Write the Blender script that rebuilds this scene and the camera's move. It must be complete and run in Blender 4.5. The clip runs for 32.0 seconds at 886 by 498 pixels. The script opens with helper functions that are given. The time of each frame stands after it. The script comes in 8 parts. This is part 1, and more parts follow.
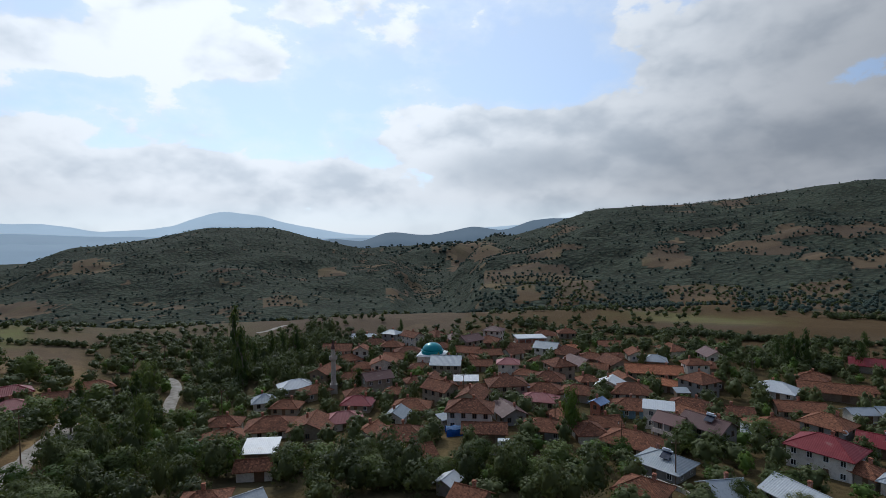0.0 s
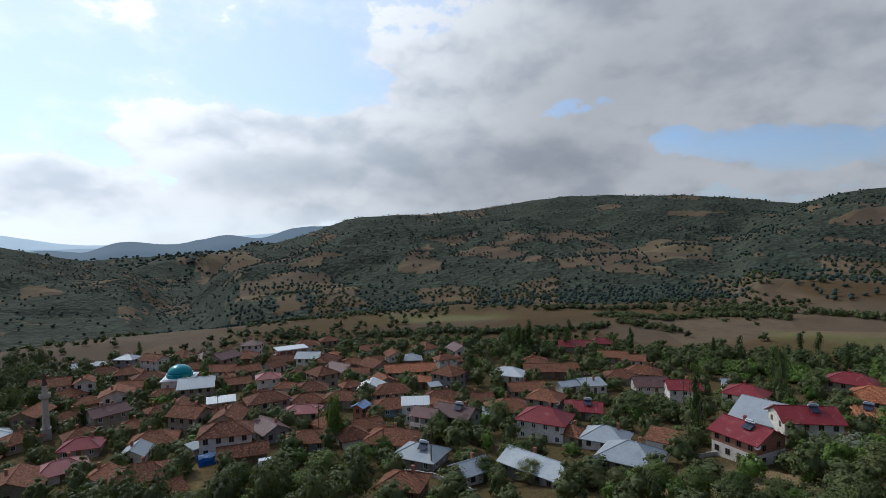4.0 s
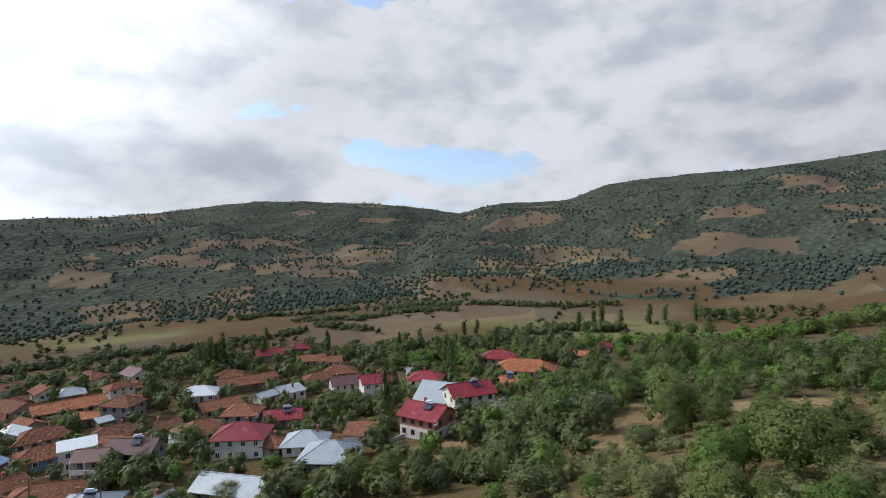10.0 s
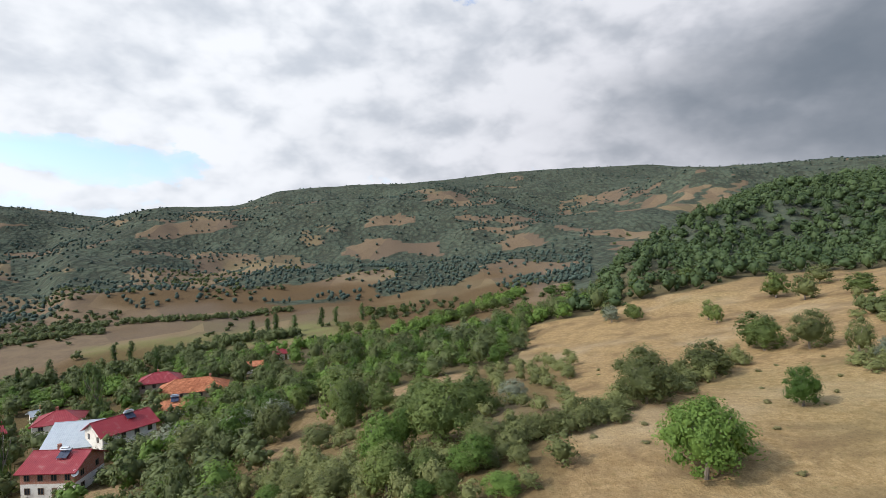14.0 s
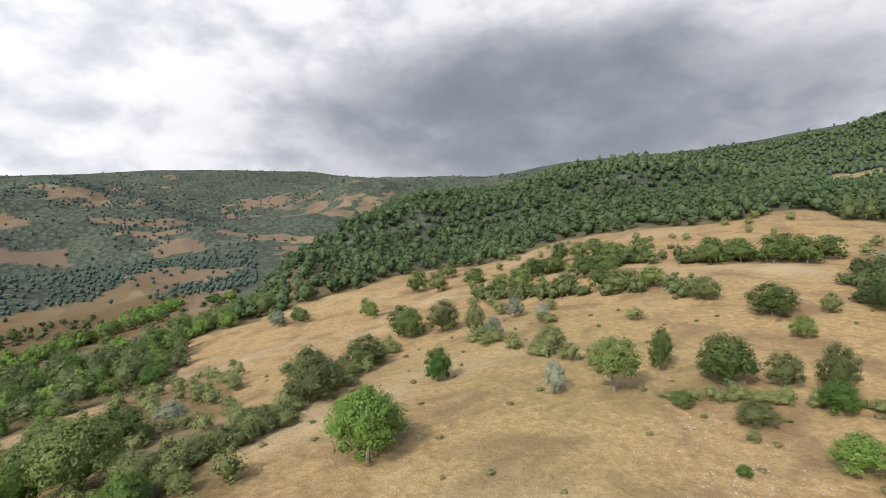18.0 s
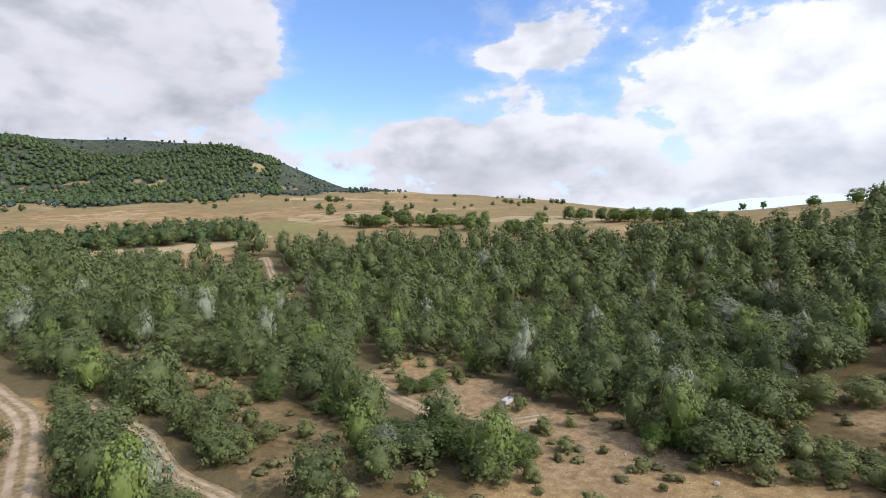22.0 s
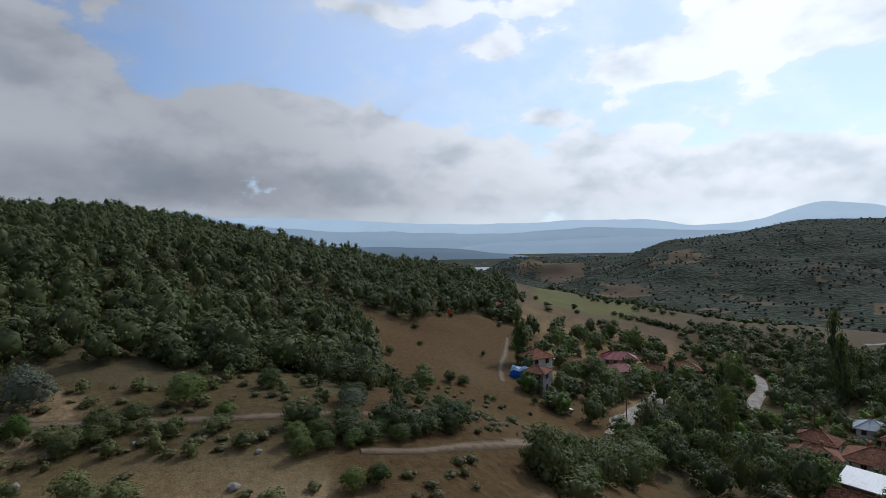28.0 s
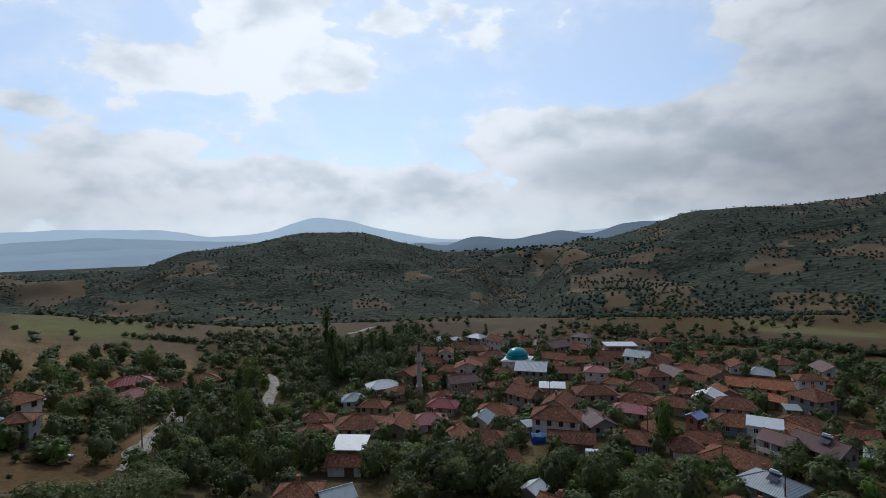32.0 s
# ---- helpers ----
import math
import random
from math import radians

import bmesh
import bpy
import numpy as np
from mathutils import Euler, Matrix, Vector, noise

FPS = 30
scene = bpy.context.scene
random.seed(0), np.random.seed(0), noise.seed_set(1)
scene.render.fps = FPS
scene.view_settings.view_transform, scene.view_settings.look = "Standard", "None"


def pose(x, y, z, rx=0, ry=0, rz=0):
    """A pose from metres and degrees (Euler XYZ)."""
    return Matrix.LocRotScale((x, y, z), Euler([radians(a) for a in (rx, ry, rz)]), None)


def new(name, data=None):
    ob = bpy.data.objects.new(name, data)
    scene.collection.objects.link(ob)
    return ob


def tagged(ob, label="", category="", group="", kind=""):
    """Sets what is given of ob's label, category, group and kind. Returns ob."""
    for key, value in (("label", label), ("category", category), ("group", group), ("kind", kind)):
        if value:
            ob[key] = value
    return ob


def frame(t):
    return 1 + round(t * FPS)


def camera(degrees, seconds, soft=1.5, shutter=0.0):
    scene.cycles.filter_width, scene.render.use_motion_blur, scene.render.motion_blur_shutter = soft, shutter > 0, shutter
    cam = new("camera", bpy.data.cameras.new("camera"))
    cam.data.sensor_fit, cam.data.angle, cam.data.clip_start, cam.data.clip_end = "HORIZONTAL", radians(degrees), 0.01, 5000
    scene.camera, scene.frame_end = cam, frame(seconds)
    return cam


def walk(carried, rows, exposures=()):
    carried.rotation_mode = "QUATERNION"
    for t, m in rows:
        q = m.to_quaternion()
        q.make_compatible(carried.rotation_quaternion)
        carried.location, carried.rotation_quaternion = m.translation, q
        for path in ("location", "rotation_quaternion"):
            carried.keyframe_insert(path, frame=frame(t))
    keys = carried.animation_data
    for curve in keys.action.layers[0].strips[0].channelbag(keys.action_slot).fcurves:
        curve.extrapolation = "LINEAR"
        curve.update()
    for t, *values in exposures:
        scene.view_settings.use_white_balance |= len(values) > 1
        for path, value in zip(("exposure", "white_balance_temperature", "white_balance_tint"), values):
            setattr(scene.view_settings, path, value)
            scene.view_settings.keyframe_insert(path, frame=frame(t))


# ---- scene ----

# ---- camera: it hovers on one spot and turns once round ----
EYE_Z = 60.0
TURN = (
    (0.0, 0.00, -2.25, 0.75),
    (0.5, -3.72, -2.19, 0.80),
    (1.0, -6.84, -2.12, 0.78),
    (1.5, -10.15, -2.15, 0.74),
    (2.0, -12.87, -2.06, 0.83),
    (2.5, -15.68, -1.97, 0.82),
    (3.0, -18.60, -1.97, 0.80),
    (3.5, -21.92, -1.87, 0.86),
    (5.5, -35.19, -1.67, 0.92),
    (6.0, -39.11, -1.72, 0.97),
    (6.5, -42.22, -1.67, 1.05),
    (7.0, -44.43, -1.64, 0.97),
    (7.5, -46.14, -1.70, 1.01),
    (8.0, -47.95, -1.67, 1.04),
    (8.5, -50.06, -1.63, 1.06),
    (9.0, -52.67, -1.67, 0.97),
    (9.5, -54.98, -1.71, 1.00),
    (10.0, -56.69, -1.67, 1.04),
    (10.5, -58.90, -1.71, 1.07),
    (11.0, -62.71, -1.71, 1.05),
    (11.5, -69.94, -1.69, 1.15),
    (12.0, -75.26, -1.61, 1.12),
    (12.5, -79.77, -1.65, 1.13),
    (13.0, -83.48, -1.72, 1.16),
    (13.5, -87.19, -1.67, 1.20),
    (14.0, -90.60, -1.64, 1.25),
    (14.5, -93.61, -1.62, 1.21),
    (16.5, -108.05, -1.83, 1.23),
    (17.0, -112.66, -1.84, 1.23),
    (17.5, -117.47, -1.85, 1.25),
    (18.0, -125.19, -1.94, 1.32),
    (18.5, -135.92, -1.92, 1.39),
    (19.0, -146.75, -1.95, 1.42),
    (19.5, -161.41, -1.92, 1.35),
    (20.0, -175.37, -1.93, 1.34),
    (20.5, -187.42, -2.08, 1.32),
    (21.0, -197.98, -1.63, 1.25),
    (21.5, -209.64, -1.67, 1.33),
    (22.0, -219.69, -1.58, 1.32),
    (22.5, -228.03, -1.62, 1.34),
    (23.0, -233.76, -1.54, 1.34),
    (23.5, -238.38, -1.56, 1.39),
    (24.0, -243.51, -1.50, 1.35),
    (24.5, -249.14, -1.46, 1.41),
    (25.0, -256.17, -1.50, 1.38),
    (25.5, -265.51, -1.43, 1.47),
    (27.5, -293.74, -1.87, 1.37),
    (28.0, -302.58, -1.83, 1.41),
    (28.5, -312.12, -1.90, 1.29),
    (29.0, -322.97, -1.90, 1.29),
    (29.5, -332.72, -1.91, 1.24),
    (30.0, -341.96, -1.87, 1.26),
    (30.5, -345.88, -1.87, 1.23),
    (31.0, -347.99, -1.81, 1.15),
    (31.5, -350.10, -1.76, 1.08),
    (32.0, -351.00, -1.68, 1.05),
)
cam = camera(79.0, 32.0, 0.8)
EXPOSURE = ((0.0, -1.5, 5850, 9.0), (3.0, -1.38, 5880, 9.0), (7.0, -0.94, 5980, 9.2), (10.0, -0.58, 6120, 9.7), (13.0, -0.30, 6220, 10.0), (19.5, 0.08, 6483, 11.7), (22.5, -0.18, 6100, 13.5), (25.0, -0.6, 6000, 14.0), (27.5, -1.38, 5880, 10.5), (28.3, -1.45, 5840, 10.0), (29.0, -1.57, 5800, 9.5), (32.0, -1.6, 5850, 9.0))
walk(cam, [(t, pose(0.06, 0.04, EYE_Z, 90 + pitch, roll, yaw)) for t, yaw, pitch, roll in TURN], EXPOSURE)

# ---- light: a half cloudy afternoon, sun ahead of the first view ----
SUN_YAW, SUN_UP = 20.0, 38.0
sun_dir = Vector((-math.sin(radians(SUN_YAW)) * math.cos(radians(SUN_UP)), math.cos(radians(SUN_YAW)) * math.cos(radians(SUN_UP)), math.sin(radians(SUN_UP))))
sun = new("sun", bpy.data.lights.new("sun", "SUN"))
sun.data.energy, sun.data.angle, sun.data.color = 4.2, radians(0.6), (1.0, 0.95, 0.87)
sun.rotation_euler = sun_dir.to_track_quat("Z", "Y").to_euler()


class Nodes:
    """Short hand for building a node tree."""

    def __init__(self, tree):
        self.tree = tree
        tree.nodes.clear()

    def add(self, kind, **props):
        node = self.tree.nodes.new(kind)
        for key, value in props.items():
            setattr(node, key, value)
        return node

    def link(self, a, b):
        if isinstance(a, (int, float)):
            b.default_value = a
        elif isinstance(a, tuple):
            b.default_value = a if len(a) == len(b.default_value) else (*a, 1.0)
        else:
            self.tree.links.new(a, b)

    def math(self, op, a, b=0.0, c=None, clamp=False):
        node = self.add("ShaderNodeMath", operation=op, use_clamp=clamp)
        self.link(a, node.inputs[0])
        self.link(b, node.inputs[1])
        if c is not None:
            self.link(c, node.inputs[2])
        return node.outputs[0]

    def vec(self, op, a, b=None, scale=None):
        node = self.add("ShaderNodeVectorMath", operation=op)
        self.link(a, node.inputs[0])
        if b is not None:
            self.link(b, node.inputs[1])
        if scale is not None:
            self.link(scale, node.inputs["Scale"])
        return node.outputs["Value"] if op in ("DOT_PRODUCT", "LENGTH") else node.outputs[0]

    def noise(self, vector, scale, detail=4.0, rough=0.55, distort=0.0, lac=2.0):
        node = self.add("ShaderNodeTexNoise")
        if vector is not None:
            self.link(vector, node.inputs["Vector"])
        node.inputs["Scale"].default_value = scale
        node.inputs["Detail"].default_value = detail
        node.inputs["Roughness"].default_value = rough
        node.inputs["Distortion"].default_value = distort
        node.inputs["Lacunarity"].default_value = lac
        return node.outputs[0]

    def ramp(self, value, a, b, lo=0.0, hi=1.0, smooth=True):
        node = self.add("ShaderNodeMapRange", interpolation_type="SMOOTHSTEP" if smooth else "LINEAR")
        for key, val in zip(("Value", "From Min", "From Max", "To Min", "To Max"), (value, a, b, lo, hi)):
            self.link(val, node.inputs[key])
        return node.outputs[0]

    def mix(self, fac, a, b):
        node = self.add("ShaderNodeMix", data_type="RGBA")
        self.link(fac, node.inputs[0])
        self.link(a, node.inputs[6])
        self.link(b, node.inputs[7])
        return node.outputs[2]


def sky_way(azimuth, height):
    a, e = radians(azimuth), radians(height)
    return (math.sin(a) * math.cos(e), math.cos(a) * math.cos(e), math.sin(e))


world = bpy.data.worlds.new("sky")
scene.world = world
world.use_nodes = True
n = Nodes(world.node_tree)
way = n.add("ShaderNodeTexCoord").outputs["Generated"]
air = n.add("ShaderNodeTexSky", sky_type="NISHITA", sun_disc=False, sun_elevation=radians(SUN_UP), sun_rotation=radians(-SUN_YAW))
air.air_density, air.dust_density, air.ozone_density, air.altitude = 1.0, 0.7, 1.2, 900.0
split = n.add("ShaderNodeSeparateXYZ")
n.link(way, split.inputs[0])
up = split.outputs[2]
high = n.math("MAXIMUM", up, 0.0)
# the cloud layer: heaped cloud, drawn together towards the horizon
azimuth_here = n.math("ARCTAN2", split.outputs[0], split.outputs[1])
height_here = n.math("ARCSINE", up)


def heap(azimuth, height, wide, tall):
    """1 in the middle of an oval of sky, 0 at its rim."""
    across = n.math("WRAP", n.math("SUBTRACT", azimuth_here, radians(azimuth)), math.pi, -math.pi)
    across = n.math("MULTIPLY", across, 1 / radians(wide * 1.3))
    upward = n.math("MULTIPLY_ADD", height_here, 1 / radians(tall * 1.3), -height / (tall * 1.3))
    return n.ramp(n.math("MULTIPLY_ADD", across, across, n.math("MULTIPLY", upward, upward)), 1.0, 0.0)


def deck(lift):
    level = n.math("ADD", high, lift)
    at = n.add("ShaderNodeCombineXYZ")
    n.link(split.outputs[0], at.inputs[0])
    n.link(split.outputs[1], at.inputs[1])
    n.link(n.math("MULTIPLY", level, 1.75), at.inputs[2])
    return at.outputs[0]


def density(at, detail):
    big = n.noise(at, 3.4, 3.0, 0.5)
    puff = n.math("ABSOLUTE", n.math("MULTIPLY_ADD", n.noise(at, 7.5, min(detail, 5.0), 0.55), 2.0, -1.0))
    small = n.noise(at, 10.0, detail, 0.58)
    return n.math("MULTIPLY_ADD", big, 0.55, n.math("MULTIPLY_ADD", puff, -0.42, n.math("MULTIPLY_ADD", small, 0.85, -0.11)))


def relief(at):
    heads = n.math("ABSOLUTE", n.math("MULTIPLY_ADD", n.noise(at, 6.5, 4.0, 0.5), 2.0, -1.0))
    return n.math("MULTIPLY_ADD", heads, -0.6, n.noise(at, 5.0, 5.0, 0.52))


sheet, above = deck(0.0), deck(0.045)
# banks and gaps in the cloud: azimuth, height, half width, half height in degrees, more or less cloud
CLOUDS_AHEAD = ((331.2, 16.2, 13.7, 2.6, 0.22), (335.1, 20.5, 6.8, 3.3, 0.22), (326.5, 4.1, 8.8, 2.5, 0.26), (334.2, 5.4, 5.3, 2.7, 0.26), (346.9, 5.0, 8.5, 2.3, 0.24), (356.0, 11.8, 3.3, 1.0, 0.2), (346.4, 21.5, 3.4, 1.7, 0.14), (4.5, 20.2, 1.2, 2.0, 0.1), (8.0, 19.2, 1.0, 1.5, 0.1), (4.1, 9.0, 8.9, 2.9, 0.26), (13.4, 8.4, 11.2, 4.2, 0.26), (29.8, 8.6, 14.8, 5.5, 0.3), (36.0, 14.3, 12.9, 6.7, 0.3), (359.8, 3.2, 11.8, 2.1, 0.14), (325.5, 15.3, 5.8, 1.7, 0.16), (314.1, 11.5, 2.7, 1.1, 0.15), (332.2, 20.0, 6.9, 3.0, 0.18), (338.2, 16.5, 6.2, 2.1, 0.16))
CLOUDS_RIGHT = ((4.5, 9.0, 10.6, 3.8, 0.28), (13.8, 6.5, 14.6, 3.2, 0.22), (38.0, 16.4, 21.6, 6.5, 0.3), (65.2, 15.4, 19.9, 7.9, 0.3), (74.1, 6.2, 8.1, 2.4, 0.24), (34.2, 5.0, 32.0, 2.4, 0.16), (76.3, 15.3, 24.3, 8.5, 0.28), (89.6, 7.2, 4.6, 2.1, 0.26), (25.9, 6.5, 23.4, 3.2, 0.2), (67.3, 16.6, 30.5, 7.8, 0.26), (91.1, 7.1, 6.5, 2.0, 0.24), (103.5, 9.8, 5.8, 1.9, 0.24), (114.2, 12.2, 18.5, 7.7, 0.3))
CLOUDS_BEHIND = ((108.0, 16.3, 27.4, 9.2, 0.3), (131.2, 13.0, 25.6, 9.5, 0.34), (90.9, 7.4, 6.7, 1.9, 0.2), (145.1, 13.4, 32.0, 10.5, 0.34), (168.0, 15.2, 16.8, 6.6, 0.28), (177.1, 10.4, 4.0, 3.0, 0.26), (184.8, 14.4, 2.2, 1.3, 0.2), (174.0, 17.1, 20.5, 8.4, 0.34), (195.8, 18.7, 8.9, 7.9, 0.3), (190.2, 9.2, 15.0, 3.5, 0.24), (230.1, 17.4, 7.7, 1.7, 0.24), (210.9, 7.8, 7.4, 1.6, 0.2), (226.5, 8.5, 12.0, 3.1, 0.28))
CLOUDS_LEFT = ((233.4, 20.2, 5.6, 2.4, 0.27), (226.2, 18.0, 4.7, 1.3, 0.22), (217.4, 10.1, 7.1, 2.0, 0.26), (230.1, 9.2, 10.6, 2.6, 0.28), (246.8, 12.6, 9.6, 4.1, 0.27), (257.5, 13.2, 12.4, 5.6, 0.3), (268.8, 9.2, 8.1, 5.2, 0.3), (252.2, 6.1, 34.3, 3.4, 0.24), (205.0, 16.2, 2.8, 0.8, 0.14), (219.2, 10.3, 4.6, 1.8, 0.2), (284.7, 10.6, 9.2, 4.0, 0.28), (293.2, 7.6, 7.7, 5.1, 0.26), (265.9, 14.4, 5.8, 4.0, 0.27), (266.8, 9.0, 7.1, 3.8, 0.26), (282.6, 11.3, 8.4, 3.2, 0.26), (294.8, 8.5, 12.7, 3.2, 0.26), (312.6, 6.8, 13.7, 2.8, 0.25), (333.3, 5.2, 10.2, 2.5, 0.26))
CLOUDS_HIGH = ((300.5, 22.1, 6.5, 1.5, 0.2), (307.6, 18.5, 3.5, 1.3, 0.17), (311.2, 22.0, 4.1, 1.0, 0.18), (326.3, 15.4, 6.0, 1.7, 0.2), (313.3, 11.5, 4.3, 1.0, 0.15), (336.4, 16.6, 9.1, 2.7, 0.18), (324.2, 9.2, 3.6, 1.1, 0.12), (309.0, 18.9, 2.5, 1.8, 0.12))
GAPS = ((42.7, 12.7, 9.8, 2.2, -0.15), (60.2, 7.8, 9.7, 2.2, -0.06), (42.0, 12.2, 6.9, 1.7, -0.1), (57.3, 7.5, 9.1, 2.5, -0.06), (83.0, 16.7, 4.0, 1.7, -0.11), (62.8, 7.8, 10.9, 1.7, -0.06), (84.2, 16.4, 3.0, 1.3, -0.12), (74.1, 7.3, 4.8, 2.3, -0.1), (208.2, 18.2, 5.7, 6.1, -0.18), (213.4, 18.6, 10.3, 7.8, -0.14), (286.6, 18.1, 12.0, 4.0, -0.1), (321.2, 20.1, 5.3, 2.6, -0.1), (352.3, 14.7, 14.5, 4.3, -0.12), (13.4, 16.3, 4.3, 4.2, -0.12), (8.9, 16.1, 9.4, 4.5, -0.19))
UNDERSIDES = ((133.8, 11.7, 21.2, 6.3, 0.55), (144.4, 11.5, 23.6, 6.8, 0.75), (114.2, 10.2, 14.6, 4.9, 0.2), (28.4, 6.6, 12.0, 2.6, 0.35), (7.0, 6.0, 6.5, 1.8, 0.3), (4.8, 6.6, 8.2, 2.2, 0.35), (46.3, 16.7, 17.1, 4.3, 0.22), (31.2, 5.6, 22.4, 2.6, 0.18), (187.5, 17.5, 14.2, 4.8, 0.3), (254.9, 4.9, 29.5, 2.5, 0.35), (224.9, 7.1, 13.1, 2.3, 0.35), (269.1, 5.8, 12.6, 2.5, 0.4), (294.7, 4.4, 17.2, 2.1, 0.3), (326.4, 2.8, 12.6, 1.5, 0.35), (346.8, 3.0, 8.5, 1.5, 0.3), (81.1, 10.6, 13.8, 2.5, 0.2), (90.9, 7.4, 6.7, 2.2, -0.4), (91.1, 7.1, 6.5, 2.3, -0.35), (177.1, 10.4, 4.0, 3.0, -0.3), (36.0, 15.7, 7.8, 3.5, 0.25), (21.3, 7.3, 13.1, 2.0, 0.2))
cover = n.math("MULTIPLY_ADD", n.ramp(high, 0.13, 0.05), 0.22, -0.13)
for azimuth, height, wide, tall, amount in CLOUDS_AHEAD + CLOUDS_RIGHT + CLOUDS_BEHIND + CLOUDS_LEFT + CLOUDS_HIGH:
    cover = n.math("MULTIPLY_ADD", heap(azimuth, height, wide, tall), amount, cover)
cover = n.math("MINIMUM", cover, 0.26)
for azimuth, height, wide, tall, amount in GAPS:
    cover = n.math("MULTIPLY_ADD", heap(azimuth, height, wide, tall), amount, cover)
thick = n.math("MAXIMUM", n.math("ADD", density(sheet, 9.0), cover), n.math("ADD", cover, 0.30))
soft, soft_above = relief(sheet), relief(above)
cloud = n.math("MAXIMUM", n.ramp(thick, 0.43, 0.57), n.math("MULTIPLY", n.ramp(thick, 0.26, 0.52), 0.32))
# bright where the cloud is thin or its top catches the light, grey where more cloud stands above
rise = n.math("SUBTRACT", soft_above, soft)
billow = n.ramp(n.noise(sheet, 4.2, 4.0, 0.5), 0.36, 0.66)
shade = n.math("MULTIPLY_ADD", rise, 2.0, n.math("MULTIPLY", n.ramp(thick, 0.56, 1.0), 0.25))
shade = n.ramp(n.math("MULTIPLY_ADD", billow, 0.45, shade), -0.05, 1.05)
# heavy grey undersides
under = n.math("MULTIPLY_ADD", n.noise(sheet, 5.0, 5.0, 0.52), 0.85, -0.52)
for azimuth, height, wide, tall, amount in UNDERSIDES:
    under = n.math("MULTIPLY_ADD", heap(azimuth, height, wide * 1.35, tall * 1.45), amount * 0.72, under)
under = n.ramp(under, 0.0, 1.0, 0.0, 0.92)
facing = n.vec("DOT_PRODUCT", way, tuple(sun_dir))
near_sun = n.ramp(facing, 0.48, 0.98)
glow = n.ramp(facing, 0.1, 0.97)
side = n.ramp(facing, -0.55, 0.25)
lit = n.mix(near_sun, n.mix(side, (0.88, 0.87, 0.91), (1.12, 1.13, 1.15)), (2.8, 2.82, 2.8))
grey = n.mix(near_sun, n.mix(side, (0.52, 0.54, 0.59), (0.76, 0.80, 0.86)), (1.9, 2.02, 2.12))
heavy = n.mix(near_sun, n.mix(side, (0.19, 0.225, 0.27), (0.44, 0.49, 0.56)), (1.3, 1.46, 1.62))
cloud_colour = n.mix(under, n.mix(shade, lit, grey), heavy)
blue = n.vec("SCALE", n.vec("MULTIPLY", air.outputs[0], (0.90, 1.0, 1.13)), scale=n.ramp(glow, 0.0, 1.0, 0.24, 0.32))
# thin haze: thick low over the horizon, and round the sun
haze = n.math("MAXIMUM", n.math("MULTIPLY", n.ramp(high, 0.27, 0.0), 0.8), n.math("MULTIPLY", glow, 0.62))
blue = n.mix(haze, blue, n.mix(glow, (0.86, 0.96, 1.08), (2.2, 2.42, 2.6)))
full = n.mix(n.math("MULTIPLY", cloud, n.ramp(high, 0.0, 0.06, 0.5, 1.0)), blue, cloud_colour)
back = n.add("ShaderNodeBackground")
n.link(full, back.inputs[0])
back.inputs[1].default_value = 1.0
n.link(back.outputs[0], n.add("ShaderNodeOutputWorld").inputs[0])
world.cycles.sampling_method = "MANUAL"
world.cycles.sample_map_resolution = 512

# ---- materials ----
MAT = {}


def material(name, rough=0.8, metal=0.0):
    mat = bpy.data.materials.new(name)
    mat.use_nodes = True
    MAT[name] = mat
    t = Nodes(mat.node_tree)
    b = t.add("ShaderNodeBsdfPrincipled")
    b.inputs["Roughness"].default_value = rough
    b.inputs["Metallic"].default_value = metal
    b.inputs["Specular IOR Level"].default_value = 0.25
    t.link(b.outputs[0], t.add("ShaderNodeOutputMaterial").inputs[0])
    return t, b


def attribute(t, name):
    return t.add("ShaderNodeAttribute", attribute_name=name).outputs["Fac"]


def bump(t, b, height, strength, distance):
    node = t.add("ShaderNodeBump")
    node.inputs["Strength"].default_value = strength
    node.inputs["Distance"].default_value = distance
    t.link(height, node.inputs["Height"])
    t.link(node.outputs[0], b.inputs["Normal"])


# dry grass, stubble, earth and the floor of the woods
t, b = material("ground", 0.95)
b.inputs["Specular IOR Level"].default_value = 0.05
pos = t.add("ShaderNodeNewGeometry").outputs["Position"]
flat = t.vec("MULTIPLY", pos, (1.0, 1.0, 0.0))
broad = t.noise(flat, 0.021, 5, 0.62)
patch = t.noise(flat, 0.11, 6, 0.65, 0.6)
tuft = t.noise(flat, 0.9, 5, 0.7)
fine = t.noise(flat, 5.0, 3, 0.7)
cells = t.add("ShaderNodeTexVoronoi", distance="EUCLIDEAN")
cells.inputs["Scale"].default_value = 0.013
cells.inputs["Randomness"].default_value = 0.9
stretch = t.add("ShaderNodeMapping")
stretch.inputs["Scale"].default_value = (1.0, 1.9, 0.0)
stretch.inputs["Rotation"].default_value = (0, 0, 0.5)
t.link(flat, stretch.inputs["Vector"])
t.link(stretch.outputs[0], cells.inputs["Vector"])
field = t.add("ShaderNodeSeparateColor")
t.link(cells.outputs["Color"], field.inputs[0])
straw = t.mix(t.ramp(tuft, 0.3, 0.7), (0.240, 0.152, 0.066), (0.395, 0.275, 0.132))
straw = t.mix(t.ramp(patch, 0.42, 0.68), straw, (0.185, 0.12, 0.06))
straw = t.mix(t.math("MULTIPLY", t.ramp(broad, 0.52, 0.7), 0.7), straw, (0.42, 0.325, 0.195))
brown = t.mix(tuft, (0.085, 0.062, 0.044), (0.155, 0.113, 0.079))
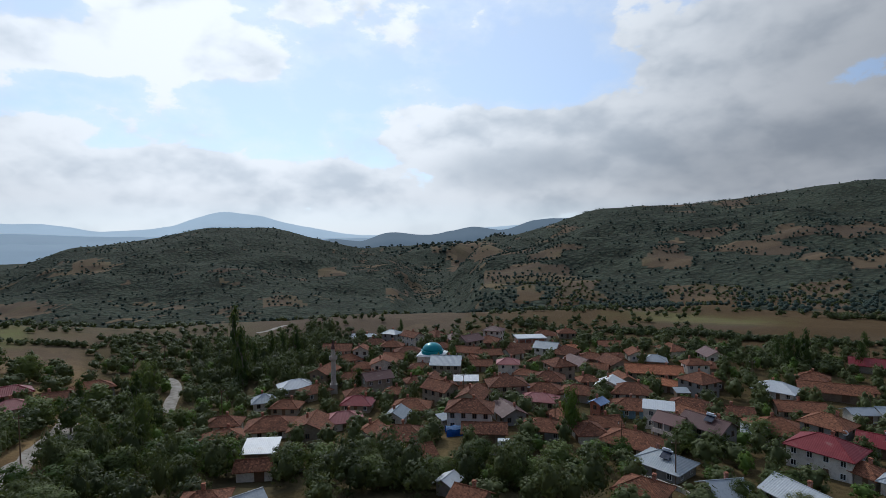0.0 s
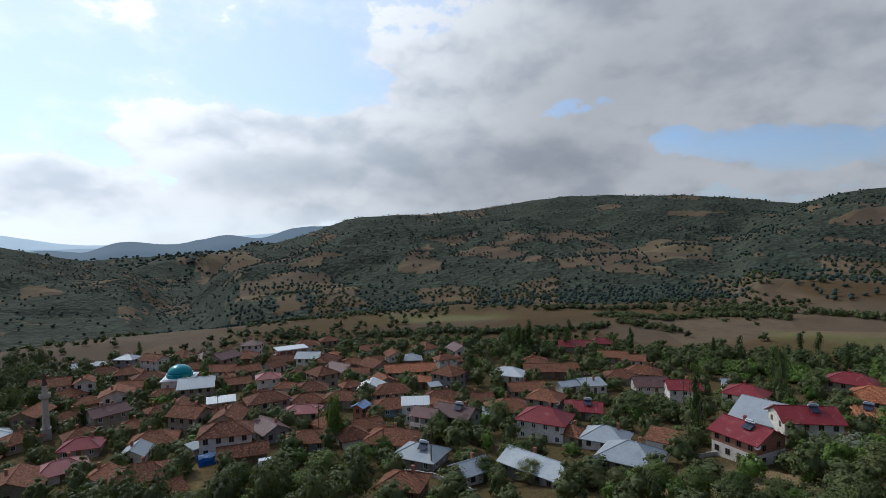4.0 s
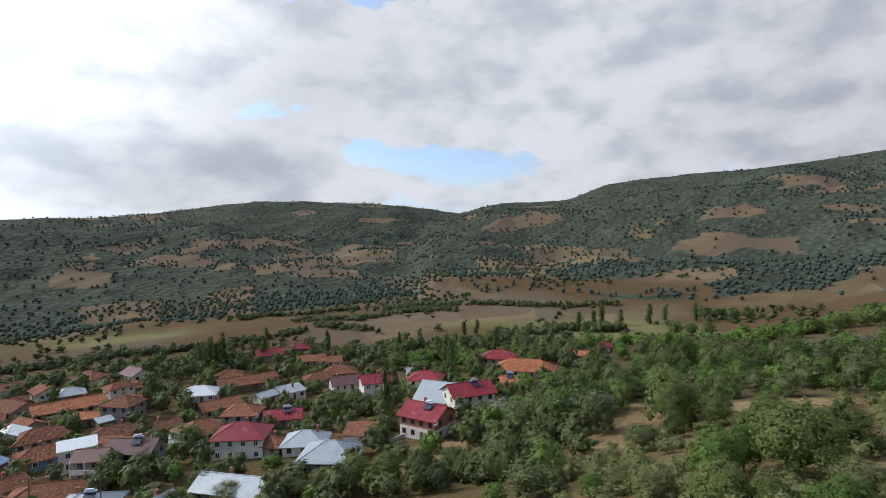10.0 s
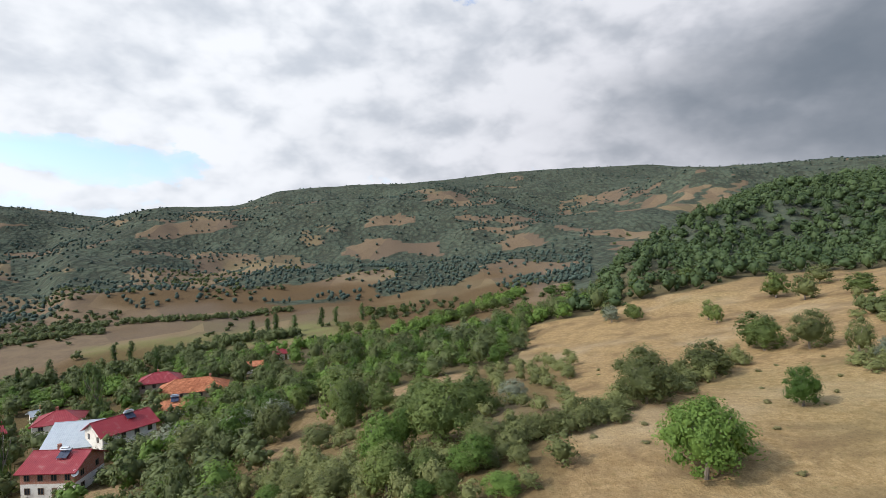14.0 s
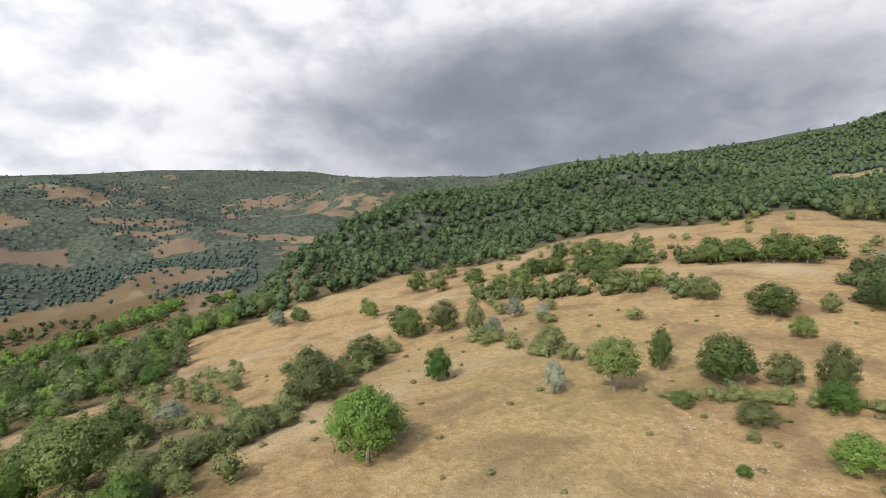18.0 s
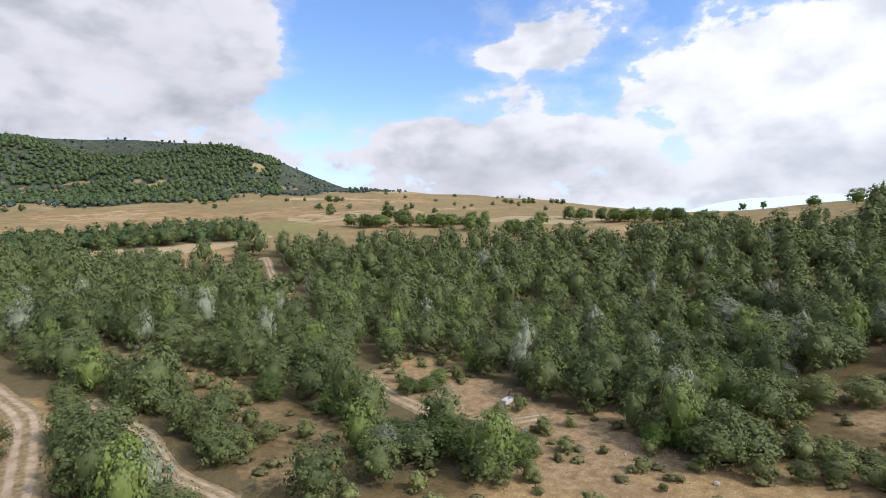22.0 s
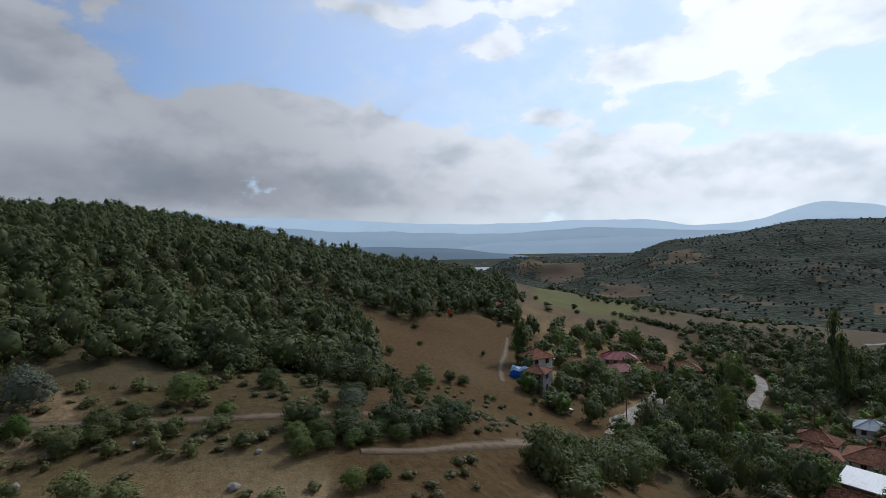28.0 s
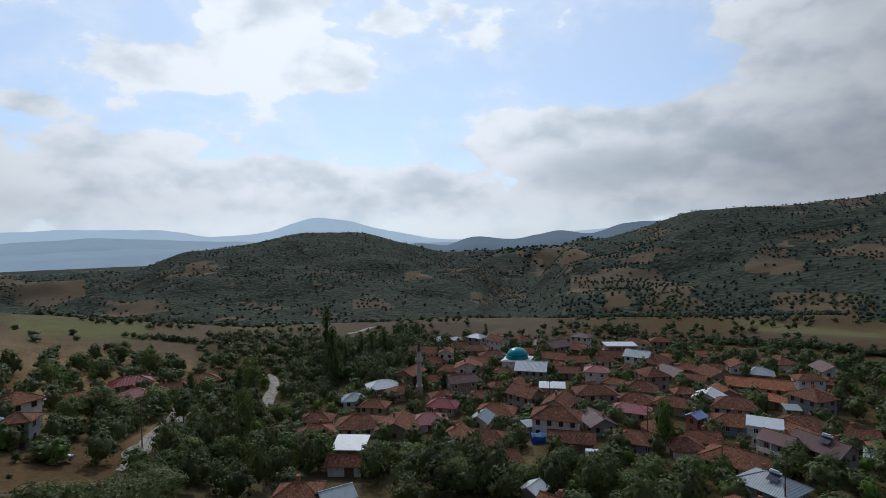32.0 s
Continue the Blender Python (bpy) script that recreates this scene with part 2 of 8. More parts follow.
far = t.math("MULTIPLY", t.ramp(t.vec("LENGTH", flat), 190.0, 300.0), t.math("MULTIPLY_ADD", attribute(t, "dry"), -0.97, 1.0))
plot = t.math("MULTIPLY_ADD", t.math("SUBTRACT", patch, 0.5), 1.1, field.outputs[0])
base = t.mix(t.math("MULTIPLY", far, t.ramp(plot, 0.3, 0.7, 0.84, 1.0)), straw, brown)
base = t.mix(t.math("MULTIPLY", far, t.ramp(t.math("MULTIPLY_ADD", patch, 0.3, field.outputs[1]), 0.90, 1.05, 0.0, 0.35)), base, (0.30, 0.215, 0.12))
strip = t.math("MULTIPLY_ADD", t.math("SUBTRACT", patch, 0.5), 0.5, field.outputs[2])
base = t.mix(t.math("MULTIPLY", attribute(t, "dry"), t.ramp(strip, 0.46, 0.54, 0.0, 0.5)), base, (0.17, 0.145, 0.07))
base = t.mix(t.math("MULTIPLY", attribute(t, "dry"), t.ramp(strip, 0.22, 0.16, 0.0, 0.7)), base, (0.40, 0.315, 0.19))
grass = t.mix(tuft, (0.12, 0.145, 0.045), (0.22, 0.22, 0.08))
base = t.mix(t.math("MULTIPLY", attribute(t, "lush"), t.ramp(patch, 0.3, 0.6, 0.35, 0.9)), base, grass)
# dark weeds, their colour lowered further to imitate cloud shadow
weeds = t.mix(t.ramp(tuft, 0.3, 0.7), (0.048, 0.039, 0.016), (0.105, 0.078, 0.033))
base = t.mix(t.math("MULTIPLY", attribute(t, "rank_shaded"), t.ramp(patch, 0.3, 0.7, 1.0, 0.78)), base, weeds)
# brown grazed grass, painted darker in place of a cloud's shade
shaded_pasture = t.mix(t.ramp(tuft, 0.3, 0.7), (0.058, 0.035, 0.014), (0.122, 0.073, 0.031))
base = t.mix(t.math("MULTIPLY", attribute(t, "grazed_shaded"), t.ramp(patch, 0.3, 0.7, 0.97, 0.82)), base, shaded_pasture)
earth = t.mix(t.ramp(tuft, 0.35, 0.65), (0.20, 0.132, 0.068), (0.34, 0.24, 0.132))
base = t.mix(t.ramp(t.math("MULTIPLY_ADD", patch, 0.5, attribute(t, "bare")), 0.42, 0.72), base, earth)
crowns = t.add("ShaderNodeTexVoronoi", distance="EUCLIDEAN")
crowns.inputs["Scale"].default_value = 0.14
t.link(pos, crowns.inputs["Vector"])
# far crowns drawn as cells, darker towards the gaps between them
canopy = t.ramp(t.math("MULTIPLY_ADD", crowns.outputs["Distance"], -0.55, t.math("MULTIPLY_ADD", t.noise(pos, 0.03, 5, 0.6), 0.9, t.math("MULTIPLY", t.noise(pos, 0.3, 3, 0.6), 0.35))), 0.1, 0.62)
# wood floor near by; far canopy colours carry a painted teal haze
floor_and_hazy_canopy = t.mix(t.ramp(t.vec("LENGTH", flat), 200.0, 290.0), t.mix(tuft, (0.055, 0.05, 0.024), (0.15, 0.118, 0.062)), t.mix(canopy, (0.019, 0.036, 0.030), (0.058, 0.086, 0.062)))
base = t.mix(t.ramp(t.math("MULTIPLY_ADD", t.math("SUBTRACT", patch, 0.5), 0.5, attribute(t, "wood")), 0.22, 0.55, 0.0, 0.96), base, floor_and_hazy_canopy)
# scattered pale stones and low weeds
stone = t.ramp(t.noise(flat, 2.3, 2, 0.5), 0.73, 0.77)
base = t.mix(t.math("MULTIPLY", t.math("MULTIPLY", stone, t.ramp(patch, 0.52, 0.66)), 0.4), base, (0.40, 0.35, 0.29))
weed = t.ramp(t.noise(flat, 0.55, 4, 0.65), 0.60, 0.70)
base = t.mix(t.math("MULTIPLY", weed, 0.45), base, (0.13, 0.12, 0.045))
base = t.mix(t.ramp(fine, 0.35, 0.7, 0.0, 0.45), base, (0.14, 0.095, 0.048))
clod = t.noise(flat, 2.1, 4, 0.75)
base = t.mix(t.ramp(clod, 0.52, 0.64, 0.0, 0.5), base, t.vec("SCALE", base, scale=0.62))
base = t.mix(t.ramp(clod, 0.44, 0.34, 0.0, 0.35), base, t.vec("SCALE", base, scale=1.45))
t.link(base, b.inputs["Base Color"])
heaped = t.math("MULTIPLY", t.math("MULTIPLY", canopy, attribute(t, "wood")), t.ramp(t.vec("LENGTH", flat), 250.0, 400.0, 0.0, 9.0))
bump(t, b, t.math("ADD", heaped, t.math("MULTIPLY_ADD", fine, 0.3, tuft)), 0.7, 0.35)

# beaten earth of the lanes: pale ruts, grass between and beside them
t, b = material("track", 0.95)
pos = t.add("ShaderNodeNewGeometry").outputs["Position"]
worn = t.noise(pos, 0.6, 6, 0.7)
across = t.math("ABSOLUTE", attribute(t, "across"))
rut = t.ramp(t.math("ABSOLUTE", t.math("SUBTRACT", t.math("MULTIPLY_ADD", t.math("SUBTRACT", worn, 0.5), 0.35, across), 0.42)), 0.10, 0.30, 1.0, 0.0)
verge = t.mix(t.ramp(t.noise(pos, 1.3, 5, 0.7), 0.3, 0.7), (0.125, 0.095, 0.045), (0.28, 0.20, 0.105))
dust = t.mix(t.ramp(worn, 0.3, 0.7), (0.26, 0.185, 0.115), (0.42, 0.32, 0.215))
t.link(t.mix(t.math("MULTIPLY", rut, 0.9), verge, dust), b.inputs["Base Color"])
bump(t, b, t.noise(pos, 3.0, 4), 0.6, 0.12)
t, b = material("earth_path", 0.95)
pos = t.add("ShaderNodeNewGeometry").outputs["Position"]
worn = t.math("MULTIPLY_ADD", t.math("ABSOLUTE", attribute(t, "across")), -0.5, t.noise(pos, 0.7, 6, 0.7))
t.link(t.mix(t.ramp(worn, 0.05, 0.5), (0.085, 0.062, 0.034), (0.21, 0.145, 0.09)), b.inputs["Base Color"])
bump(t, b, t.noise(pos, 3.0, 4), 0.6, 0.12)
t, b = material("gravel", 0.95)
pos = t.add("ShaderNodeNewGeometry").outputs["Position"]
t.link(t.mix(t.ramp(t.noise(pos, 0.5, 6, 0.7), 0.3, 0.7), (0.24, 0.205, 0.165), (0.43, 0.39, 0.33)), b.inputs["Base Color"])


def leaves(name, dark, light, through_light=0.25, rough=0.6):
    mat = bpy.data.materials.new(name)
    mat.use_nodes = True
    MAT[name] = mat
    t = Nodes(mat.node_tree)
    geo = t.add("ShaderNodeNewGeometry")
    each = geo.outputs["Random Per Island"]
    tree = t.add("ShaderNodeObjectInfo").outputs["Random"]
    tint = attribute(t, "tint")
    clump = t.noise(geo.outputs["Position"], 0.35, 3, 0.6)
    mixed = t.math("MULTIPLY_ADD", t.math("ADD", tree, tint), 0.58, t.math("MULTIPLY_ADD", each, 0.22, t.math("MULTIPLY", clump, 0.35)))
    colour = t.mix(t.ramp(mixed, 0.2, 1.05), dark, light)
    b = t.add("ShaderNodeBsdfPrincipled")
    b.inputs["Roughness"].default_value = rough
    b.inputs["Specular IOR Level"].default_value = 0.2
    t.link(colour, b.inputs["Base Color"])
    tr = t.add("ShaderNodeBsdfTranslucent")
    t.link(t.mix(0.5, colour, (0.22, 0.26, 0.04)), tr.inputs[0])
    mix = t.add("ShaderNodeMixShader")
    mix.inputs[0].default_value = through_light
    t.link(b.outputs[0], mix.inputs[1])
    t.link(tr.outputs[0], mix.inputs[2])
    t.link(mix.outputs[0], t.add("ShaderNodeOutputMaterial").inputs[0])


leaves("oak_leaves", (0.033, 0.046, 0.016), (0.104, 0.122, 0.042), 0.2)
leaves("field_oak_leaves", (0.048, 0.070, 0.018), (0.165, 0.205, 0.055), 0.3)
leaves("walnut_leaves", (0.045, 0.085, 0.015), (0.15, 0.23, 0.045), 0.3)
leaves("shrub_leaves", (0.070, 0.080, 0.026), (0.185, 0.195, 0.070))
leaves("dry_grass", (0.20, 0.145, 0.065), (0.42, 0.33, 0.17), 0.2)
leaves("weed_leaves", (0.06, 0.06, 0.022), (0.15, 0.135, 0.055), 0.2)
leaves("willow_leaves", (0.11, 0.125, 0.085), (0.27, 0.28, 0.19))
leaves("poplar_leaves", (0.03, 0.055, 0.015), (0.10, 0.145, 0.045))
leaves("hill_leaves", (0.034, 0.056, 0.020), (0.070, 0.100, 0.036), 0.15)
# leaves of the far hills: blue of haze mixed into the base colour
leaves("hazy_far_leaves", (0.034, 0.052, 0.044), (0.062, 0.086, 0.066), 0.08, 1.0)
t, b = material("bark", 0.9)
pos = t.add("ShaderNodeTexCoord").outputs["Object"]
t.link(t.mix(t.noise(pos, 6, 5), (0.09, 0.065, 0.045), (0.26, 0.22, 0.18)), b.inputs["Base Color"])
bump(t, b, t.noise(pos, 14, 4), 0.6, 0.05)


def roof_sheet(name, dark, light, rough, metal, pitch, bands):
    """Roofing: rows along the slope, stains and single odd pieces."""
    t, b = material(name, rough, metal)
    obj = t.add("ShaderNodeTexCoord").outputs["Object"]
    own = t.add("ShaderNodeObjectInfo").outputs["Random"]
    moved = t.vec("ADD", obj, t.vec("SCALE", (37.0, 19.0, 11.0), scale=own))
    stain = t.noise(moved, 0.55, 6, 0.65, 0.4)
    spot_noise = t.noise(moved, 2.6, 4, 0.7)
    mixed = t.ramp(t.math("MULTIPLY_ADD", own, 0.35, t.math("MULTIPLY_ADD", spot_noise, 0.55, t.math("MULTIPLY", stain, 0.6))), 0.45, 1.05)
    colour = t.mix(mixed, dark, light)
    wave = t.add("ShaderNodeTexWave", wave_type="BANDS", bands_direction="X")
    wave.inputs["Scale"].default_value = pitch
    wave.inputs["Distortion"].default_value = 0.4 if bands else 0.0
    t.link(obj, wave.inputs["Vector"])
    if bands:
        cell = t.add("ShaderNodeTexVoronoi")
        cell.inputs["Scale"].default_value = 3.2
        t.link(moved, cell.inputs["Vector"])
        piece = t.add("ShaderNodeSeparateColor")
        t.link(cell.outputs["Color"], piece.inputs[0])
        colour = t.mix(t.ramp(piece.outputs[0], 0.55, 1.0, 0.0, 0.55), colour, tuple(min(1, v * 1.5) for v in light))
        colour = t.mix(t.ramp(piece.outputs[1], 0.6, 1.0, 0.0, 0.6), colour, tuple(v * 0.5 for v in dark))
    else:
        colour = t.mix(t.ramp(stain, 0.55, 0.75, 0.0, 0.35), colour, (0.30, 0.25, 0.20))
    t.link(colour, b.inputs["Base Color"])
    bump(t, b, wave.outputs["Fac"], 0.6 if bands else 0.35, 0.08)


roof_sheet("tile", (0.105, 0.042, 0.024), (0.27, 0.112, 0.060), 0.9, 0.0, 1.3, True)
roof_sheet("orange_tile", (0.27, 0.085, 0.035), (0.50, 0.20, 0.10), 0.85, 0.0, 1.3, True)
roof_sheet("red_sheet", (0.16, 0.012, 0.018), (0.26, 0.03, 0.035), 0.45, 0.0, 0.8, False)
roof_sheet("rose_sheet", (0.22, 0.07, 0.065), (0.36, 0.13, 0.12), 0.6, 0.0, 0.8, False)
roof_sheet("brown_sheet", (0.10, 0.05, 0.045), (0.17, 0.085, 0.075), 0.6, 0.0, 0.8, False)
roof_sheet("metal", (0.26, 0.285, 0.30), (0.42, 0.445, 0.46), 0.55, 0.3, 0.7, False)
roof_sheet("white_sheet", (0.46, 0.475, 0.48), (0.66, 0.67, 0.665), 0.5, 0.1, 0.7, False)
roof_sheet("blue_sheet", (0.10, 0.16, 0.30), (0.25, 0.33, 0.50), 0.5, 0.1, 0.7, False)


def plaster(name, light, dark, brick=False):
    t, b = material(name, 0.9)
    obj = t.add("ShaderNodeTexCoord").outputs["Object"]
    own = t.add("ShaderNodeObjectInfo").outputs["Random"]
    moved = t.vec("ADD", obj, t.vec("SCALE", (31.0, 17.0, 7.0), scale=own))
    grime = t.noise(moved, 0.7, 6, 0.7, 0.5)
    colour = t.mix(t.ramp(grime, 0.42, 0.75), light, dark)
    if brick:
        br = t.add("ShaderNodeTexBrick")
        br.inputs["Scale"].default_value = 2.6
        br.inputs["Color1"].default_value = (*light, 1)
        br.inputs["Color2"].default_value = (*dark, 1)
        br.inputs["Mortar"].default_value = (0.45, 0.42, 0.38, 1)
        turned = t.add("ShaderNodeMapping")
        turned.inputs["Rotation"].default_value = (radians(90), 0, 0)
        t.link(obj, turned.inputs["Vector"])
        t.link(turned.outputs[0], br.inputs["Vector"])
        colour = t.mix(0.6, colour, br.outputs["Color"])
    colour = t.mix(t.ramp(t.noise(moved, 9, 3), 0.4, 0.7, 0.0, 0.25), colour, tuple(v * 0.7 for v in dark))
    t.link(colour, b.inputs["Base Color"])
    bump(t, b, grime, 0.3, 0.05)


plaster("white_wall", (0.76, 0.70, 0.61), (0.48, 0.41, 0.33))
plaster("cream_wall", (0.36, 0.30, 0.23), (0.22, 0.175, 0.13))
plaster("grey_wall", (0.30, 0.29, 0.275), (0.19, 0.175, 0.155))
plaster("adobe_wall", (0.24, 0.175, 0.12), (0.145, 0.10, 0.07))
plaster("brick_wall", (0.40, 0.155, 0.085), (0.27, 0.10, 0.06), True)
plaster("pink_wall", (0.72, 0.60, 0.58), (0.60, 0.48, 0.46))
plaster("blue_wall", (0.16, 0.27, 0.36), (0.10, 0.16, 0.22))
plaster("stone", (0.50, 0.46, 0.40), (0.34, 0.30, 0.25))
plaster("concrete", (0.46, 0.45, 0.43), (0.32, 0.31, 0.29))


def plain(name, colour, rough=0.6, metal=0.0, vary=0.15):
    t, b = material(name, rough, metal)
    obj = t.add("ShaderNodeTexCoord").outputs["Object"]
    t.link(t.mix(t.noise(obj, 3.0, 5, 0.7), tuple(v * (1 - vary) for v in colour), tuple(min(1, v * (1 + vary)) for v in colour)), b.inputs["Base Color"])
    return b


plain("glass", (0.025, 0.03, 0.035), 0.12).inputs["Specular IOR Level"].default_value = 0.6
plain("white_paint", (0.78, 0.78, 0.76), 0.5)
plain("wood", (0.16, 0.10, 0.06), 0.8, 0, 0.4)
plain("blue_paint", (0.06, 0.10, 0.45), 0.6)
plain("panel", (0.015, 0.02, 0.045), 0.15).inputs["Specular IOR Level"].default_value = 0.6
plain("steel", (0.62, 0.63, 0.64), 0.35, 0.8)
plain("blue_tarp", (0.035, 0.17, 0.55), 0.45, 0, 0.35)
plain("pale_tarp", (0.45, 0.62, 0.85), 0.4, 0, 0.2)
plain("teal", (0.02, 0.25, 0.28), 0.3, 0.1, 0.2)
plain("black", (0.02, 0.02, 0.02), 0.7)
plain("red_paint", (0.55, 0.05, 0.03), 0.5)
plain("limestone", (0.30, 0.265, 0.22), 0.9, 0, 0.35)
t, b = material("water", 0.15)
b.inputs["Base Color"].default_value = (0.10, 0.14, 0.16, 1)
b.inputs["Specular IOR Level"].default_value = 0.5


# backdrop ranges glow: the blue of haze is put into their emission
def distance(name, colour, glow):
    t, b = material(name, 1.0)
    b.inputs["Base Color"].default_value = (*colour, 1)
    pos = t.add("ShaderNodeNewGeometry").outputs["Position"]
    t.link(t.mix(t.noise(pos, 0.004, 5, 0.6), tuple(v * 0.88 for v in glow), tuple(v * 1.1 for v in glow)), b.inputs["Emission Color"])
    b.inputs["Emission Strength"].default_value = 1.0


distance("near_haze_glow", (0.02, 0.03, 0.04), (0.24, 0.33, 0.42))
distance("far_haze_glow", (0.02, 0.03, 0.04), (0.60, 0.78, 0.95))
distance("farther_haze_glow", (0.02, 0.03, 0.04), (0.95, 1.2, 1.42))

# ---- the lie of the land: heights above the sea of the plan, by bearing (degrees clockwise from the first view) ----
def fade(t):
    return t * t * (3 - 2 * t)


def value_noise(x, y, seed=0):
    """Smooth noise from 0 to 1 on a unit lattice, for arrays."""
    xi, yi = np.floor(x).astype(np.int64), np.floor(y).astype(np.int64)
    fx, fy = fade(x - xi), fade(y - yi)

    def at(i, j):
        k = (i * 374761393 + j * 668265263 + seed * 982451653) & 0x7FFFFFFF
        k = ((k ^ (k >> 13)) * 1274126177) & 0x7FFFFFFF
        return ((k ^ (k >> 16)) & 0xFFFF) / 65535.0

    return (at(xi, yi) * (1 - fx) + at(xi + 1, yi) * fx) * (1 - fy) + (at(xi, yi + 1) * (1 - fx) + at(xi + 1, yi + 1) * fx) * fy


def fbm(x, y, size, octaves=4, seed=0):
    total, amp, norm = 0.0, 1.0, 0.0
    for k in range(octaves):
        f = 2.0 ** k / size
        total = total + amp * value_noise(x * f + 17.3 * k, y * f - 9.1 * k, seed + k)
        norm += amp
        amp *= 0.5
    return total / norm


def bend(keys, values, at):
    """Smooth monotone curve through values at keys (Fritsch-Carlson)."""
    k, v = np.asarray(keys, float), np.asarray(values, float)
    d = np.diff(v) / np.diff(k)
    m = np.concatenate(([d[0]], np.where(d[:-1] * d[1:] > 0, 2 * d[:-1] * d[1:] / (d[:-1] + d[1:] + 1e-12), 0), [d[-1]]))
    at = np.clip(at, k[0], k[-1])
    i = np.clip(np.searchsorted(k, at) - 1, 0, len(k) - 2)
    h = k[i + 1] - k[i]
    t = (at - k[i]) / h
    return (v[i] * (1 + 2 * t) + h * m[i] * t) * (1 - t) ** 2 + (v[i + 1] * (3 - 2 * t) - h * m[i + 1] * (1 - t)) * t * t


RADII = (0, 20, 60, 110, 200, 330, 550, 900, 1600, 4800)
# one line a bearing, every 30 degrees: ground relative to the hovering height on those radii
LAND = (
    (-24, -28, -42, -51, -56, -56, -96, -125, -135, -120),
    (-24, -27, -41, -51, -55, -53, -68, -88, -100, -60),
    (-24, -25, -36, -46, -53, -51, -53, -55, -40, 0),
    (-24, -23, -25, -33, -42, -46, -46, -36, 0, 60),
    (-24, -22, -21, -22, -21, -16, -6, -5, 30, 80),
    (-24, -21, -19, -13, -3, 16, 20, 40, 60, 80),
    (-24, -22, -19, -14, -6, 4, 30, 60, 80, 80),
    (-24, -22, -21, -19, -4, 14, 36, 72, 40, 0),
    (-24, -22, -22, -18, -1, 8, 17, 28, -40, -80),
    (-24, -22, -20, -16, 0, 11, -20, -80, -140, -150),
    (-24, -22, -21, -32, -26, -20, -90, -140, -166, -166),
    (-24, -25, -36, -49, -55, -54, -96, -130, -166, -164),
)


def crest(*points):
    return np.array(points, float)


# crest lines: bearing, skyline height in degrees; then distance of crest and foot, foot height
HILLS = (
    (crest((298, -6), (303, -4.9), (306, -4.4), (307.4, -4.0), (310.3, -2.95), (315, -3.45), (320, -3.45), (322.3, -2.7), (325, -1.65), (331, -0.8), (337, 0.35), (342, 0.25), (347, -1.0), (352, -2.2), (360, -4)), 1500, 640, -108),
    (crest((344, -3.4), (350, -2.1), (354, -1.9), (358, -1.75), (363, -1.55), (366, -0.75), (369, -1.0), (373, -0.4), (378, -0.2)), 2300, 1400, -130),
    (crest((359, -3.4), (365, -1.5), (370, -0.2), (372.8, 0.7), (376.7, 1.8), (384, 2.0), (388, 2.3), (397, 3.4), (404, 3.35), (412, 3.0), (418, 2.2), (426, 1.5)), 1400, 520, -72),
    (crest((50, 0), (58, 1.9), (64, 3.1), (69, 3.2), (74, 4.6), (81, 5.0), (90, 5.6), (101, 6.4), (109.6, 6.4), (117, 5.8), (121.5, 5.5), (130, 5.6), (139, 6.8), (148, 7.0), (155, 7.0)), 1350, 470, -40),
    (crest((140, 5), (148, 6.9), (155.6, 7.6), (162.5, 8.3), (169.4, 9.2), (173.4, 9.2), (176, 9.3), (180, 8.9), (186, 9.0), (190, 9.3), (195, 9.25), (198.3, 9.1), (200, 8.7), (202.3, 8.0), (205.4, 6.7), (211.3, 4.4), (216, 3.2)), 1000, 520, 22),
    (crest((104, -4.5), (108.5, -2.9), (113.3, -0.3), (118, 1.8), (123, 3.4), (126, 3.6), (132.5, 4.6), (138, 5.8), (144.3, 6.6), (149, 6.3), (154, 5.2), (160, 3.8)), 470, 250, -15),
)


